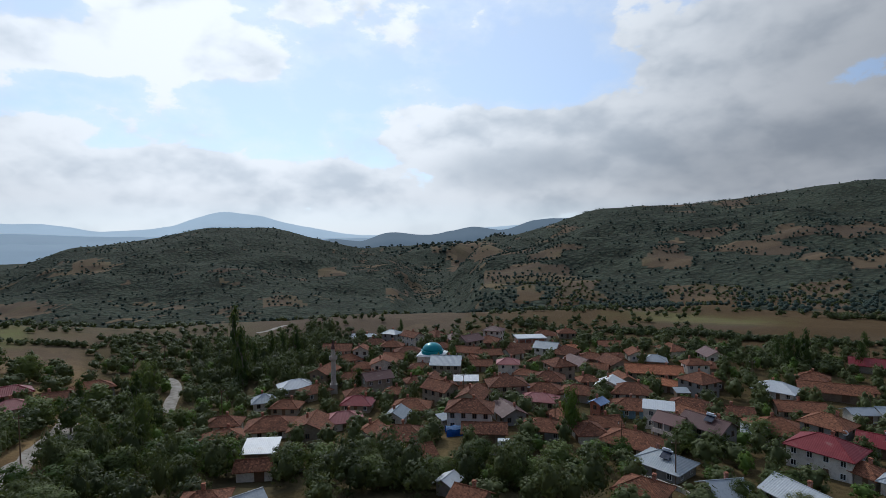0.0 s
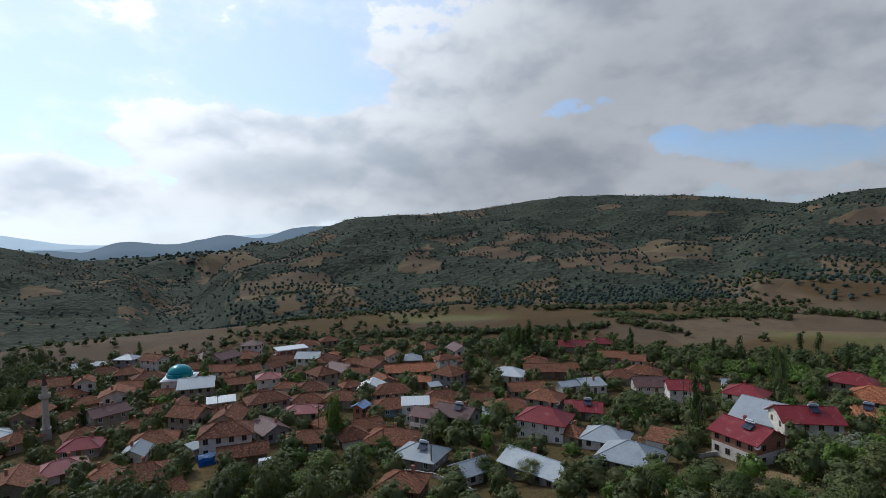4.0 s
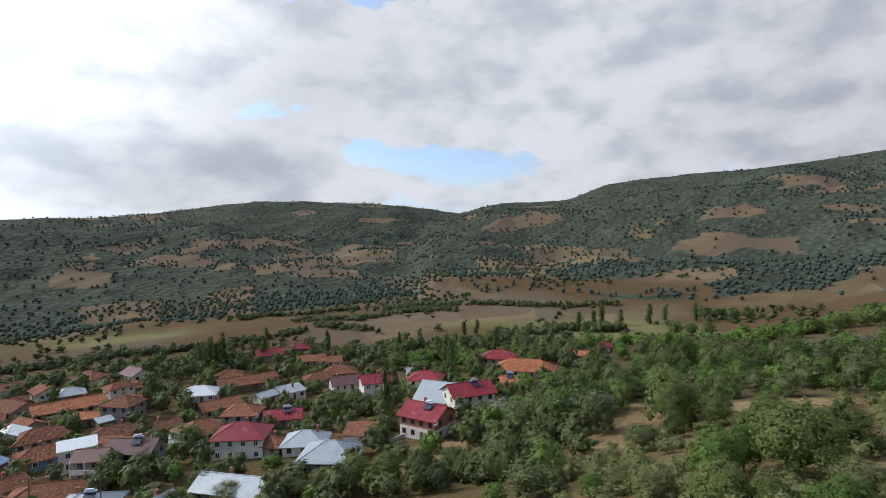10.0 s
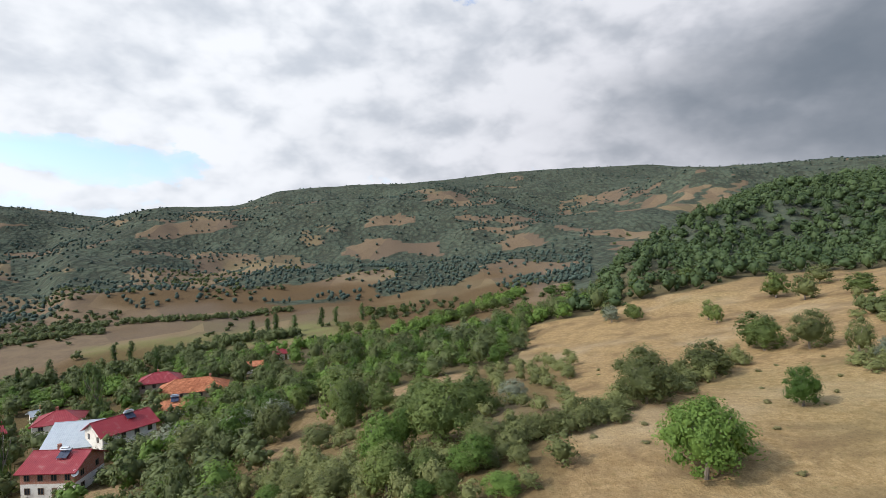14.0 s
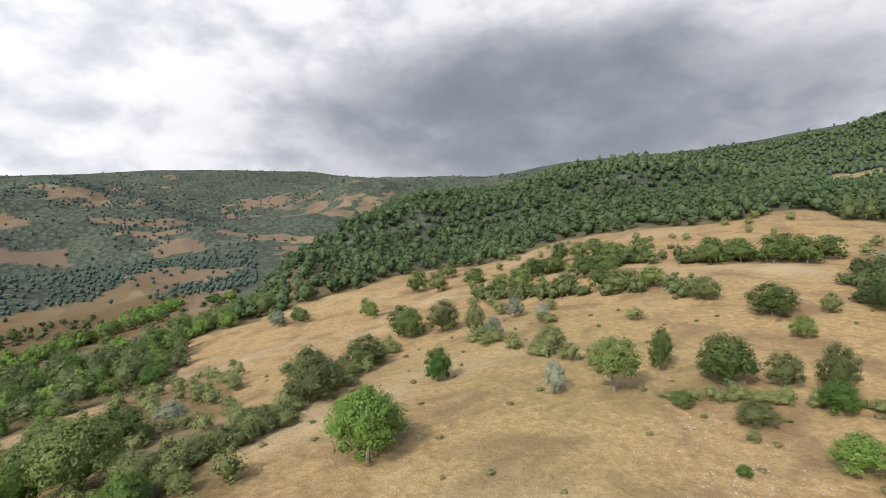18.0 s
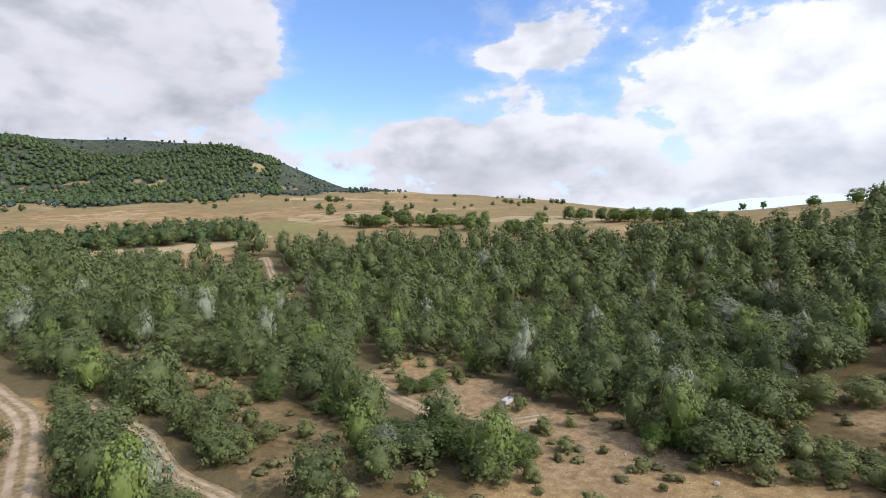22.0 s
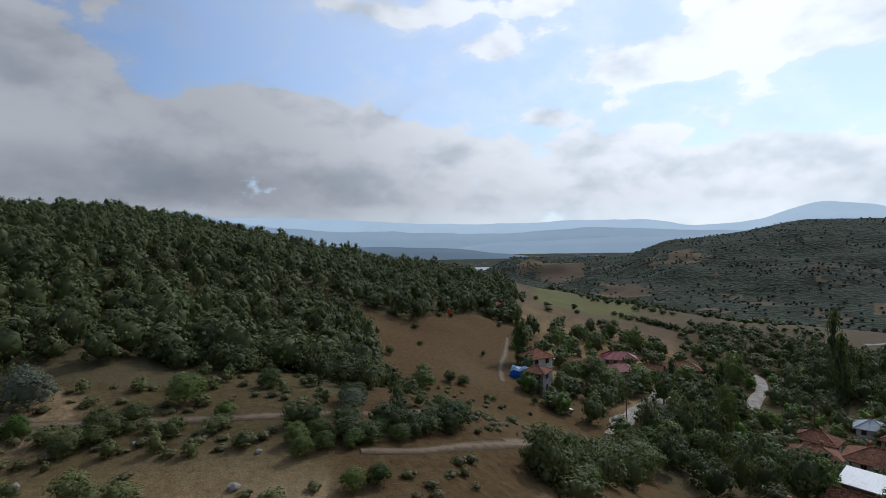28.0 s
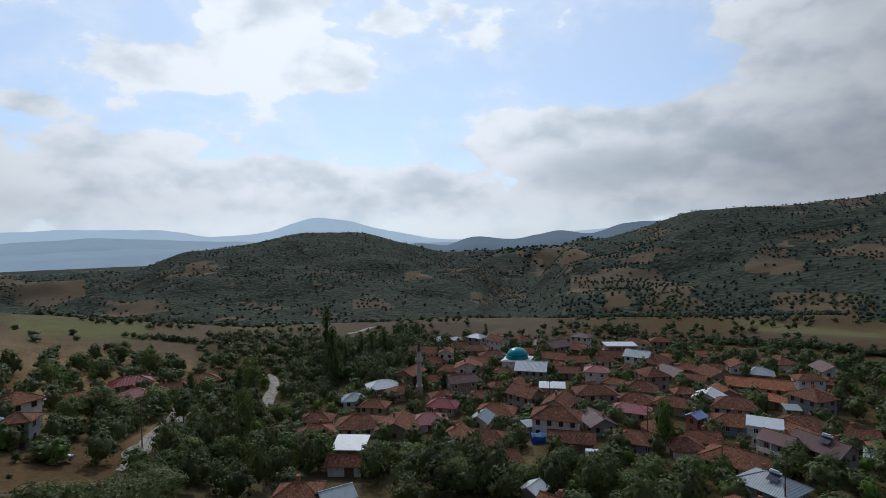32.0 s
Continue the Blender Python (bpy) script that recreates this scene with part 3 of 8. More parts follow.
def land(x, y):
    """Ground height at x, y (arrays)."""
    x, y = np.atleast_1d(np.asarray(x, float)), np.atleast_1d(np.asarray(y, float))
    r = np.hypot(x, y) + 1e-6
    a = np.degrees(np.arctan2(x, y)) % 360.0
    rings = np.array([bend(RADII, row, r) for row in LAND])
    i = np.floor(a / 30).astype(int) % 12
    t = a / 30 - np.floor(a / 30)
    p0, p1, p2, p3 = (rings[(i + k) % 12, np.arange(len(r))] for k in (-1, 0, 1, 2))
    z = p1 + 0.5 * t * (p2 - p0 + t * (2 * p0 - 5 * p1 + 4 * p2 - p3 + t * (3 * (p1 - p2) + p3 - p0)))
    for line, rc, rf, zf in HILLS:
        for turn in (0, 360):
            b = a + turn
            inside = (b > line[0, 0]) & (b < line[-1, 0])
            if not inside.any():
                continue
            bb, rr = b[inside], r[inside]
            far = rc * (1 + 0.10 * (fbm(bb, bb * 0, 9.0, 2, 5) - 0.5))
            top = far * np.tan(np.radians(bend(line[:, 0], line[:, 1], bb)))
            u = np.clip((rr - rf) / (far - rf), -0.5, 1.0)
            over = np.clip((rr - far) / far, 0, 3)
            gully = (fbm(x[inside], y[inside], rc * 0.16, 4, 11) - 0.5) * rc * 0.075 * np.clip(4 * u * (1 - u), 0, 1)
            hill = zf + (top - zf) * np.where(u > 0, 0.55 * u + 0.45 * fade(np.clip(u, 0, 1)), 0) + gully - over * 260 - np.clip(rf - rr, 0, 9999) * 0.3
            hill = hill - (1 - fade(np.clip(np.minimum(bb - line[0, 0], line[-1, 0] - bb) / 6.0, 0, 1))) * rc * 0.05
            k = 0.012 * rc
            h = np.clip(0.5 + 0.5 * (hill - z[inside]) / k, 0, 1)
            z[inside] = z[inside] * (1 - h) + hill * h + k * h * (1 - h)
    z = z + (fbm(x, y, 46, 4, 3) - 0.5) * np.clip(r / 60, 0.2, 2.4) * 2.0 * np.clip((r - 20) / 60, 0.2, 1)
    return z + EYE_Z


def spot(bearing, away):
    b = radians(bearing)
    x, y = away * math.sin(b), away * math.cos(b)
    return x, y, float(land(x, y)[0])


def drape(name, xs, ys, zs, wrap):
    """A grid mesh from 2-D arrays."""
    rows, cols = xs.shape
    mesh = bpy.data.meshes.new(name)
    idx = np.arange(rows * cols).reshape(rows, cols)
    nxt = np.roll(idx, -1, 1) if wrap else idx[:, 1:]
    cur = idx if wrap else idx[:, :-1]
    quads = np.stack([cur[:-1], cur[1:], nxt[1:], nxt[:-1]], -1).reshape(-1, 4)
    mesh.vertices.add(rows * cols)
    mesh.vertices.foreach_set("co", np.stack([xs, ys, zs], -1).astype(np.float32).ravel())
    mesh.loops.add(quads.size)
    mesh.loops.foreach_set("vertex_index", quads.astype(np.int32).ravel())
    mesh.polygons.add(len(quads))
    mesh.polygons.foreach_set("loop_start", np.arange(0, quads.size, 4, dtype=np.int32))
    mesh.update()
    mesh.polygons.foreach_set("use_smooth", np.ones(len(quads), bool))
    return mesh


# ---- what grows where ----
def near_spot(x, y, bearing, away, size):
    b = radians(bearing)
    return np.exp(-((x - away * math.sin(b)) ** 2 + (y - away * math.cos(b)) ** 2) / (2 * size * size))


def band(a, r, b0, b1, r0, r1, soft=0.08):
    """1 inside a piece of ring from bearing b0 to b1; r0 and r1 are (at b0, at b1) distances."""
    d = (a - b0) % 360.0
    span = (b1 - b0) % 360.0
    u = np.clip(d / span, 0, 1)
    lo, hi = r0[0] + (r0[1] - r0[0]) * u, r1[0] + (r1[1] - r1[0]) * u
    inside = np.clip(np.minimum(d, span - d) / (soft * 25) + 0.5, 0, 1) * (d <= span)
    return inside * np.clip((r / lo - 1) / soft + 0.5, 0, 1) * np.clip((1 - r / hi) / soft + 0.5, 0, 1)


def within(x, y, outline):
    """True inside a closed outline on the plan."""
    ox, oy = [p[0] for p in outline], [p[1] for p in outline]
    near = (x > min(ox)) & (x < max(ox)) & (y > min(oy)) & (y < max(oy))
    if not near.all():
        hit = np.zeros(len(x), bool)
        if near.any():
            hit[near] = within(x[near], y[near], outline)
        return hit
    inside = np.zeros(len(x), bool)
    for (x0, y0), (x1, y1) in zip(outline, outline[1:] + outline[:1]):
        if y0 != y1:
            inside ^= ((y0 > y) != (y1 > y)) & (x < (x1 - x0) * (y - y0) / (y1 - y0) + x0)
    return inside


def woods(x, y, z):
    """Tree cover from 0 to 1."""
    r, a = np.hypot(x, y), np.degrees(np.arctan2(x, y)) % 360.0
    c = np.zeros_like(r)
    # ragged borders
    a, r = a + (fbm(x, y, 60, 3, 23) - 0.5) * np.clip(900 / r, 2, 9), r * (1 + 0.22 * (fbm(x, y, 40, 3, 25) - 0.5))
    for b0, b1, r0, r1 in WOODS:
        c = np.maximum(c, band(a, r, b0, b1, r0, r1))
    edge = fbm(x, y, 22, 3, 21)
    c = np.clip((c - 0.5) * 2.2 + (edge - 0.5) * 1.5 + 0.5, 0, 1) * (c > 0.02)
    # far hillsides: strips of scrub along the contours
    far = np.clip((r - FAR_FROM(a)) / 60, 0, 1)
    strips = 0.50 * fbm(a * r * 0.0175, z * 6.0, 105, 4, 31) + 0.32 * fbm(x, y, 85, 4, 37) + 0.18 * fbm(x, y, 30, 3, 39)
    high = np.clip((z - EYE_Z + 60) / 190, 0, 1)
    scrub = np.clip((strips - (0.445 - 0.13 * high - 0.07 * np.clip(np.minimum(a - 296, 358 - a) / 8, 0, 1))) / 0.04, 0, 1)
    for b0, b1, r0, r1 in OPEN_FIELDS:
        gap = band(a, r, b0, b1, r0, r1, 0.04)
        scrub = scrub * (1 - gap)
        c = c * (1 - gap)
    fx, fy = x + (fbm(x, y, 40, 3, 45) - 0.5) * 0.05 * r, y + (fbm(x, y, 40, 3, 47) - 0.5) * 0.05 * r
    for outline in HILL_FIELDS:
        scrub = np.where(within(fx, fy, outline), 0.0, scrub)
    c = np.maximum(c, far * scrub)
    wx, wy = x + (fbm(x, y, 9, 2, 41) - 0.5) * 9, y + (fbm(x, y, 9, 2, 43) - 0.5) * 9
    for thick, outline in GROVES:
        c = np.maximum(c, within(wx, wy, outline) * thick)
    for outline in CLEARINGS:
        c = np.where(within(wx, wy, outline), 0.0, c)
    return c


def FAR_FROM(a):
    """Where the scattered scrub of the far hills begins, by bearing."""
    return np.interp(a, (0, 30, 60, 90, 105, 125, 150, 185, 205, 235, 262, 285, 300, 360), (400, 390, 430, 400, 340, 620, 620, 480, 620, 1200, 1200, 900, 420, 400))


# pieces of wood: bearings, then inner and outer distance at either bearing
WOODS = (
    (104, 165, (216, 238), (470, 560)),
    (128, 168, (240, 240), (350, 300)),
    (160, 200, (230, 215), (290, 250)),
    (177, 196, (84, 66), (150, 165)),
    (190, 214, (80, 80), (178, 150)),
    (188, 205, (118, 112), (175, 160)),
    (198, 232, (108, 104), (182, 172)),
    (228, 262, (102, 98), (182, 178)),
    (196, 216, (72, 86), (108, 106)),
    (216, 232, (50, 46), (60, 52)),
    (232, 246, (70, 66), (108, 100)),
    (258, 292, (90, 96), (300, 290)),
    (288, 310, (165, 205), (300, 300)),
    (146, 203, (680, 760), (1250, 1150)),
    (64, 84, (215, 187.5), (256.25, 237.5)),
    (84, 106, (118, 150), (200, 235)),
    (68, 97, (72, 62), (104, 92)),
    (70, 100, (104, 92), (190, 190)),
    (60, 74, (74, 68), (100, 96)),
    (335, 352, (187.5, 197.5), (322.5, 281.25)),
    (341, 350, (225, 227.5), (327.5, 287.5)),
    (322, 344, (102.5, 105), (140, 125)),
    (344, 375, (95, 97.5), (113.75, 112.5)),
)
# ground kept open inside or between the woods
OPEN_FIELDS = (
    (67, 101, (60, 50), (132, 128)),
    (66, 88, (56, 62), (72, 76)),
    (82, 100, (118, 126), (134, 142)),
    (60, 70, (105, 100), (122, 118)),
    (138, 170, (170, 150), (205, 190)),
    (208, 258, (190, 186), (700, 700)),
    (98, 132, (95, 60), (205, 200)),
    (291, 310, (100, 130), (165, 200)),
    (8, 66, (270, 285), (390, 430)),
    (312, 345, (243.75, 281.25), (390, 380)),
    (219, 250, (52, 46), (73, 60)),
)
# fields cut out of the scrub on the far hillsides, as outlines on the plan
HILL_FIELDS_EAST = (
    ((403, 529), (554, 435), (727, 588), (474, 602)),
    ((252, 675), (285, 638), (350, 793), (315, 783)),
    ((396, 220), (414, 171), (613, 225), (566, 325)),
    ((635, 230), (641, 159), (693, 177), (673, 241)),
    ((363, 257), (367, 230), (397, 243), (383, 265)),
    ((381, 184), (416, 86), (468, 97), (421, 174)),
    ((133, 342), (158, 290), (295, 528), (239, 565)),
    ((251, 418), (245, 306), (372, 494), (343, 509)),
    ((108, 534), (151, 496), (175, 613), (146, 636)),
    ((39, 622), (70, 575), (71, 669), (47, 674)),
    ((710, 407), (775, 298), (813, 328), (764, 394)),
)
HILL_FIELDS_SOUTH = (
    ((18, 1715), (71, 1753), (55, 1781), (8, 1748)),
    ((466, 482), (527, 434), (629, 533), (585, 604)),
    ((418, 346), (368, 232), (447, 286), (520, 422)),
    ((358, 184), (399, 131), (429, 141), (405, 188)),
    ((480, 279), (453, 200), (629, 292), (552, 314)),
    ((582, 217), (619, 162), (680, 185), (669, 245)),
    ((673, 116), (657, -11), (691, -5), (714, 116)),
    ((641, -70), (636, -121), (671, -114), (686, -82)),
    ((765, 107), (757, 33), (798, 52), (788, 93)),
    ((419, -129), (302, -122), (419, -165), (502, -164)),
    ((756, -375), (768, -430), (786, -426), (788, -399)),
)
HILL_FIELDS_NORTH = (
    ((406, 129), (470, 36), (520, 51), (445, 131)),
    ((322, -2), (459, -78), (513, -56), (405, 15)),
    ((-63, 304), (-12, 301), (-66, 652), (-127, 645)),
    ((-84, 750), (-63, 912), (-70, 1012), (-90, 892)),
    ((258, 670), (294, 634), (325, 717), (283, 716)),
    ((274, 445), (344, 456), (363, 495), (329, 507)),
    ((-638, 910), (-528, 857), (-590, 942), (-653, 947)),
    ((-233, 959), (-186, 977), (-202, 1038), (-238, 1026)),
    ((10, 1728), (67, 1149), (100, 1877), (29, 1768)),
    ((42, 612), (74, 614), (76, 687), (53, 673)),
    ((-240, 677), (-192, 712), (-212, 755), (-255, 742)),
)
HILL_FIELDS_WEST = (
    ((61, 505), (96, 522), (105, 602), (77, 588)),
    ((-936, 803), (-654, 729), (-816, 893), (-993, 871)),
    ((-611, 903), (-528, 866), (-600, 966), (-654, 958)),
    ((-551, 626), (-485, 643), (-557, 725), (-609, 706)),
    ((185, -167), (128, -195), (145, -222), (229, -211)),
    ((639, -70), (639, -119), (668, -117), (679, -78)),
    ((380, -122), (283, -120), (310, -124), (456, -155)),
    ((767, 110), (786, 38), (795, 52), (784, 97)),
    ((760, -382), (774, -446), (782, -446), (779, -402)),
)
HILL_FIELDS = HILL_FIELDS_EAST + HILL_FIELDS_SOUTH + HILL_FIELDS_NORTH + HILL_FIELDS_WEST
# groves round the clearings and the clearings themselves, as outlines on the plan
GROVES = (
    (1, ((-77, -174), (-129, -133), (-175, -43), (-99, -15), (-80, -20), (-77, -25), (-55, -20), (-49, -20), (-56, -30), (-51, -46), (-53, -56), (-53, -69), (-43, -70), (-39, -89))),
    (0.9, ((-29, -60), (-35, -58), (-37, -49), (-41, -45), (-41, -38), (-35, -30), (-23, -53))),
    (1, ((-47, -107), (-43, -72), (-37, -60), (-31, -61), (-28, -64))),
    (1, ((8, -190), (-69, -177), (-52, -138), (-45, -104), (-45, -84), (-35, -59), (-27, -63), (-18, -82), (-11, -96), (-1, -83), (-5, -132))),
    (0.9, ((-4, -66), (-10, -64), (-12, -50), (-15, -41), (-3, -43))),
    (0.62, ((-12, -78), (-18, -63), (-29, -53), (-36, -61), (-40, -59), (-40, -46), (-43, -40), (-36, -35), (-26, -36), (-15, -41), (-12, -54))),
    (0.9, ((-150, -19), (-190, 11), (-183, 52), (-170, 84), (-160, 63), (-119, 54), (-66, 29), (-64, 22), (-102, 28), (-83, 15), (-76, 7), (-82, -2), (-83, -11))),
    (0.8, ((43, -171), (10, -190), (5, -106), (6, -81), (11, -82), (21, -115), (29, -116))),
)
CLEARINGS = (
    ((-42, -68), (-51, -70), (-54, -54), (-49, -45), (-53, -30), (-48, -20), (-43, -11), (-37, -27), (-39, -34), (-41, -40), (-42, -45), (-39, -56)),
    ((-9, -94), (-12, -96), (-23, -76), (-24, -66), (-31, -61), (-28, -58), (-19, -59), (-15, -70), (-10, -81)),
    ((-37, -167), (-57, -174), (-54, -150), (-56, -133), (-50, -109), (-49, -116), (-53, -137), (-47, -155)),
    ((-41, -68), (-46, -66), (-38, -54), (-37, -60)),
    ((-19, -57), (-28, -56), (-29, -49), (-25, -44), (-14, -43), (-16, -51)),
    ((5, -88), (1, -82), (-4, -69), (-3, -58), (-2, -41), (4, -41), (3, -58)),
    ((89, 46), (101, 37), (120, 32), (149, 36), (102, 13), (88, 10), (95, 23), (91, 33)),
    ((183, 49), (188, 24), (172, 21), (178, 44)),
    ((-9, -92), (-18, -83), (-25, -62), (-31, -60), (-25, -55), (-17, -59), (-12, -73)),
)

radii = np.concatenate((np.linspace(0.02, 30, 12)[:-1], np.geomspace(30, 420, 110)[:-1], np.geomspace(420, 1650, 190)[:-1], np.geomspace(1650, 4750, 40)))
bearings = np.radians(np.arange(0, 360, 0.5))
gr, gb = np.meshgrid(radii, bearings, indexing="ij")
gx, gy = (gr * np.sin(gb)).ravel(), (gr * np.cos(gb)).ravel()
gz = land(gx, gy)
ground_mesh = drape("ground", gx.reshape(gr.shape), gy.reshape(gr.shape), gz.reshape(gr.shape), True)
ground = tagged(new("ground", ground_mesh), "dry rolling farmland with straw-coloured fields and scrub", "ground", kind="structure")
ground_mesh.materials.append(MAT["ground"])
ga = np.degrees(np.arctan2(gx, gy)) % 360
gdist = np.hypot(gx, gy)
cover_now = woods(gx, gy, gz)
# green pasture and freshly turned or bare red earth
lush = np.zeros_like(gx)
for b0, b1, r0, r1 in ((14, 22, (237.5, 237.5), (281.25, 281.25)), (16, 34, (327.5, 318.75), (375, 362.5)), (312, 322, (268.75, 281.25), (343.75, 356.25)), (56, 84, (256.25, 268.75), (306.25, 312.5)), (196, 206, (240, 240), (300, 300)), (344, 20, (187.5, 150), (237.5, 212.5))):
    lush = np.maximum(lush, band(ga, gdist, b0, b1, r0, r1, 0.05))
lush = np.clip(lush * 0.9 + 0.5 * np.clip((fbm(gx, gy, 60, 3, 51) - 0.58) * 4, 0, 0.4), 0, 1)
bare = np.zeros_like(gx)
for b, d, s in ((226, 66, 8), (231, 59, 9), (213, 74, 5), (262, 74, 6), (259, 76, 4), (262, 78, 3), (52, 108, 6), (56, 118, 5), (88, 130, 8), (180, 90, 4), (249, 100, 3), (205, 112, 4)):
    bare = np.maximum(bare, near_spot(gx, gy, b, d, s))
for outline in CLEARINGS:
    bare = np.maximum(bare, 0.3 * within(gx, gy, outline))
# weedy ground, also used to darken the slope as cloud shadow would
rank_shaded = np.maximum(band(ga, gdist, 236, 312, (62, 40), (120, 112), 0.25), band(ga, gdist, 188, 222, (44, 40), (80, 64), 0.2))
rank_shaded = np.maximum(rank_shaded, np.maximum(band(ga, gdist, 326, 360, (70, 70), (290, 280), 0.1), band(ga, gdist, 0, 72, (70, 70), (285, 250), 0.1)))
# brown grass zones; on the slope they also hold painted cloud shade
grazed_shaded = band(ga, gdist, 286, 313, (98, 104), (195, 215), 0.12)
rank_shaded = np.maximum(rank_shaded, 0.75 * band(ga, gdist, 64, 103, (48, 45), (150, 140), 0.2))
grazed_shaded = np.maximum(grazed_shaded, band(ga, gdist, 290, 313, (36, 30), (88, 105), 0.15))
grazed_shaded = np.maximum(grazed_shaded, band(ga, gdist, 311, 330, (55, 60), (150, 130), 0.12))
grazed_shaded = np.maximum(grazed_shaded, np.clip((fbm(gx, gy, 70, 4, 57) - 0.36) * 5, 0, 0.9) * band(ga, gdist, 2, 100, (262, 250), (560, 480), 0.15))
dry = np.maximum(band(ga, gdist, 182, 264, (190, 180), (900, 900), 0.1), band(ga, gdist, 158, 190, (300, 215), (760, 900), 0.1))
for key, values in (("dry", dry), ("grazed_shaded", grazed_shaded), ("rank_shaded", rank_shaded), ("wood", cover_now), ("lush", lush), ("bare", bare)):
    ground_mesh.attributes.new(key, "FLOAT", "POINT").data.foreach_set("value", values.astype(np.float32))

# ---- lake and the last mountains ----
def sheet_object(name, xs, ys, zs, mat, label, category):
    mesh = drape(name, xs, ys, zs, False)
    mesh.materials.append(MAT[mat])
    return tagged(new(name, mesh), label, category, kind="structure")


def water_sheet(r0, r1, b0, b1, label):
    wr, wb = np.meshgrid(np.linspace(r0, r1, 8), np.radians(np.linspace(b0, b1, 16)), indexing="ij")
    shore = 1 + 0.03 * (fbm(wb * 60, wr * 0.004, 1.0, 3, 9) - 0.5)
    sheet_object("water", wr * shore * np.sin(wb), wr * shore * np.cos(wb), wr * 0 + EYE_Z - 150.5, "water", label, "lake")


water_sheet(1500, 2240, 284, 312, "pale arm of a reservoir down the valley")


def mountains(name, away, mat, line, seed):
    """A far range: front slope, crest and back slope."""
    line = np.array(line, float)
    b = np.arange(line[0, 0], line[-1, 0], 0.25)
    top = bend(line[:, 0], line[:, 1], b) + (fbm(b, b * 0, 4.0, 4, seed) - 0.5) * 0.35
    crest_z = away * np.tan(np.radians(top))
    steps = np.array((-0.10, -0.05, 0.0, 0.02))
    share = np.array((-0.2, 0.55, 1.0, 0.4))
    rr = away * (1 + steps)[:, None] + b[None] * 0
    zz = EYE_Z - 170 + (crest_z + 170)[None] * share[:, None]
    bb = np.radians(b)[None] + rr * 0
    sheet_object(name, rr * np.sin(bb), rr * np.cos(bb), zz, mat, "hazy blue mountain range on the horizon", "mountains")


mountains("backdrop_lake_shore", 3500, "near_haze_glow", ((258, -0.6), (270, -0.4), (285, -1.0), (298, -1.6), (305, -2.0), (310, -2.5), (314, -3.2), (318, -4.0)), 71)
mountains("backdrop_far_shore", 4150, "far_haze_glow", ((302, -2.2), (308, -1.4), (314, -1.2), (322, -0.9), (332, -0.9), (345, -1.6)), 73)
mountains("backdrop_valley_end", 3600, "near_haze_glow", ((342, -1.9), (346, -1.3), (348.2, -1.1), (351, -1.2), (354.4, -0.31), (358.5, -0.66), (361, -0.35), (363.4, 0.17), (366.4, -0.16), (369.9, 0.8), (372, 0.9), (376, 1.0), (382, 0.6)), 79)
mountains("backdrop_near_range", 4450, "far_haze_glow", ((226, -0.4), (238, 0.3), (246, 0.8), (258, 1.2), (270, 1.2), (275.7, 2.6), (278, 2.3), (281, 1.5), (290, 0.4), (300, 0.0), (309, -0.4), (318, 0.2), (326, -0.3), (333, -0.6), (345, -0.9), (358, -0.8), (370, -0.3), (380, 0)), 61)
mountains("backdrop_far_range", 4800, "farther_haze_glow", ((240, 1.0), (250, 2.6), (255, 2.7), (262, 1.8), (275, 1.6), (284, 1.9), (292, 1.4), (300, 1.0), (308, 0.7), (316, 0.8), (322, 0.8), (328, 0.1), (333, 0.5), (335.5, 1.2), (338, 1.8), (341, 1.5), (344, 0.7), (351, -0.6), (358, -0.8), (364, -0.1), (370, 0.4), (380, 0)), 67)

# ---- building kit ----
def part(name, bm, mat, parent, label=""):
    """Links a bmesh as one mesh object under a thing or a part."""
    mesh = bm if isinstance(bm, bpy.types.Mesh) else bpy.data.meshes.new(name)
    if mesh is not bm:
        bm.to_mesh(mesh)
        bm.free()
        mesh.materials.append(MAT[mat])
    ob = new(name, mesh)
    ob.parent = parent
    if label:
        ob["label"] = label
    return ob


def thing(name, x, y, z, turn, label, category, group=""):
    ob = new(name)
    ob.matrix_basis = pose(x, y, z, 0, 0, turn)
    ob.empty_display_size = 0.3
    return tagged(ob, label, category, group)


def box(bm, x0, x1, y0, y1, z0, z1, m=None):
    pts = [(x, y, z) for x in (x0, x1) for y in (y0, y1) for z in (z0, z1)]
    v = [bm.verts.new(m @ Vector(p) if m else p) for p in pts]
    for f in ((0, 1, 3, 2), (4, 6, 7, 5), (0, 4, 5, 1), (2, 3, 7, 6), (0, 2, 6, 4), (1, 5, 7, 3)):
        bm.faces.new([v[i] for i in f])
    return bm


def slab(bm, corners, thick):
    """A sheet through the given corners, thickened downwards."""
    top = [bm.verts.new(c) for c in corners]
    low = [bm.verts.new((c[0], c[1], c[2] - thick)) for c in corners]
    bm.faces.new(top)
    bm.faces.new(low[::-1])
    for i in range(len(top)):
        j = (i + 1) % len(top)
        bm.faces.new((top[j], top[i], low[i], low[j]))


def tube(bm, a, b, ra, rb, sides=7):
    a, b = Vector(a), Vector(b)
    turn = (b - a).to_track_quat("Z", "Y")
    rings = []
    for at, r in ((a, ra), (b, rb)):
        rings.append([bm.verts.new(at + turn @ Vector((r * math.cos(i * math.tau / sides), r * math.sin(i * math.tau / sides), 0))) for i in range(sides)])
    for i in range(sides):
        j = (i + 1) % sides
        bm.faces.new((rings[0][i], rings[0][j], rings[1][j], rings[1][i]))
    bm.faces.new(rings[0][::-1])
    bm.faces.new(rings[1])
    return bm


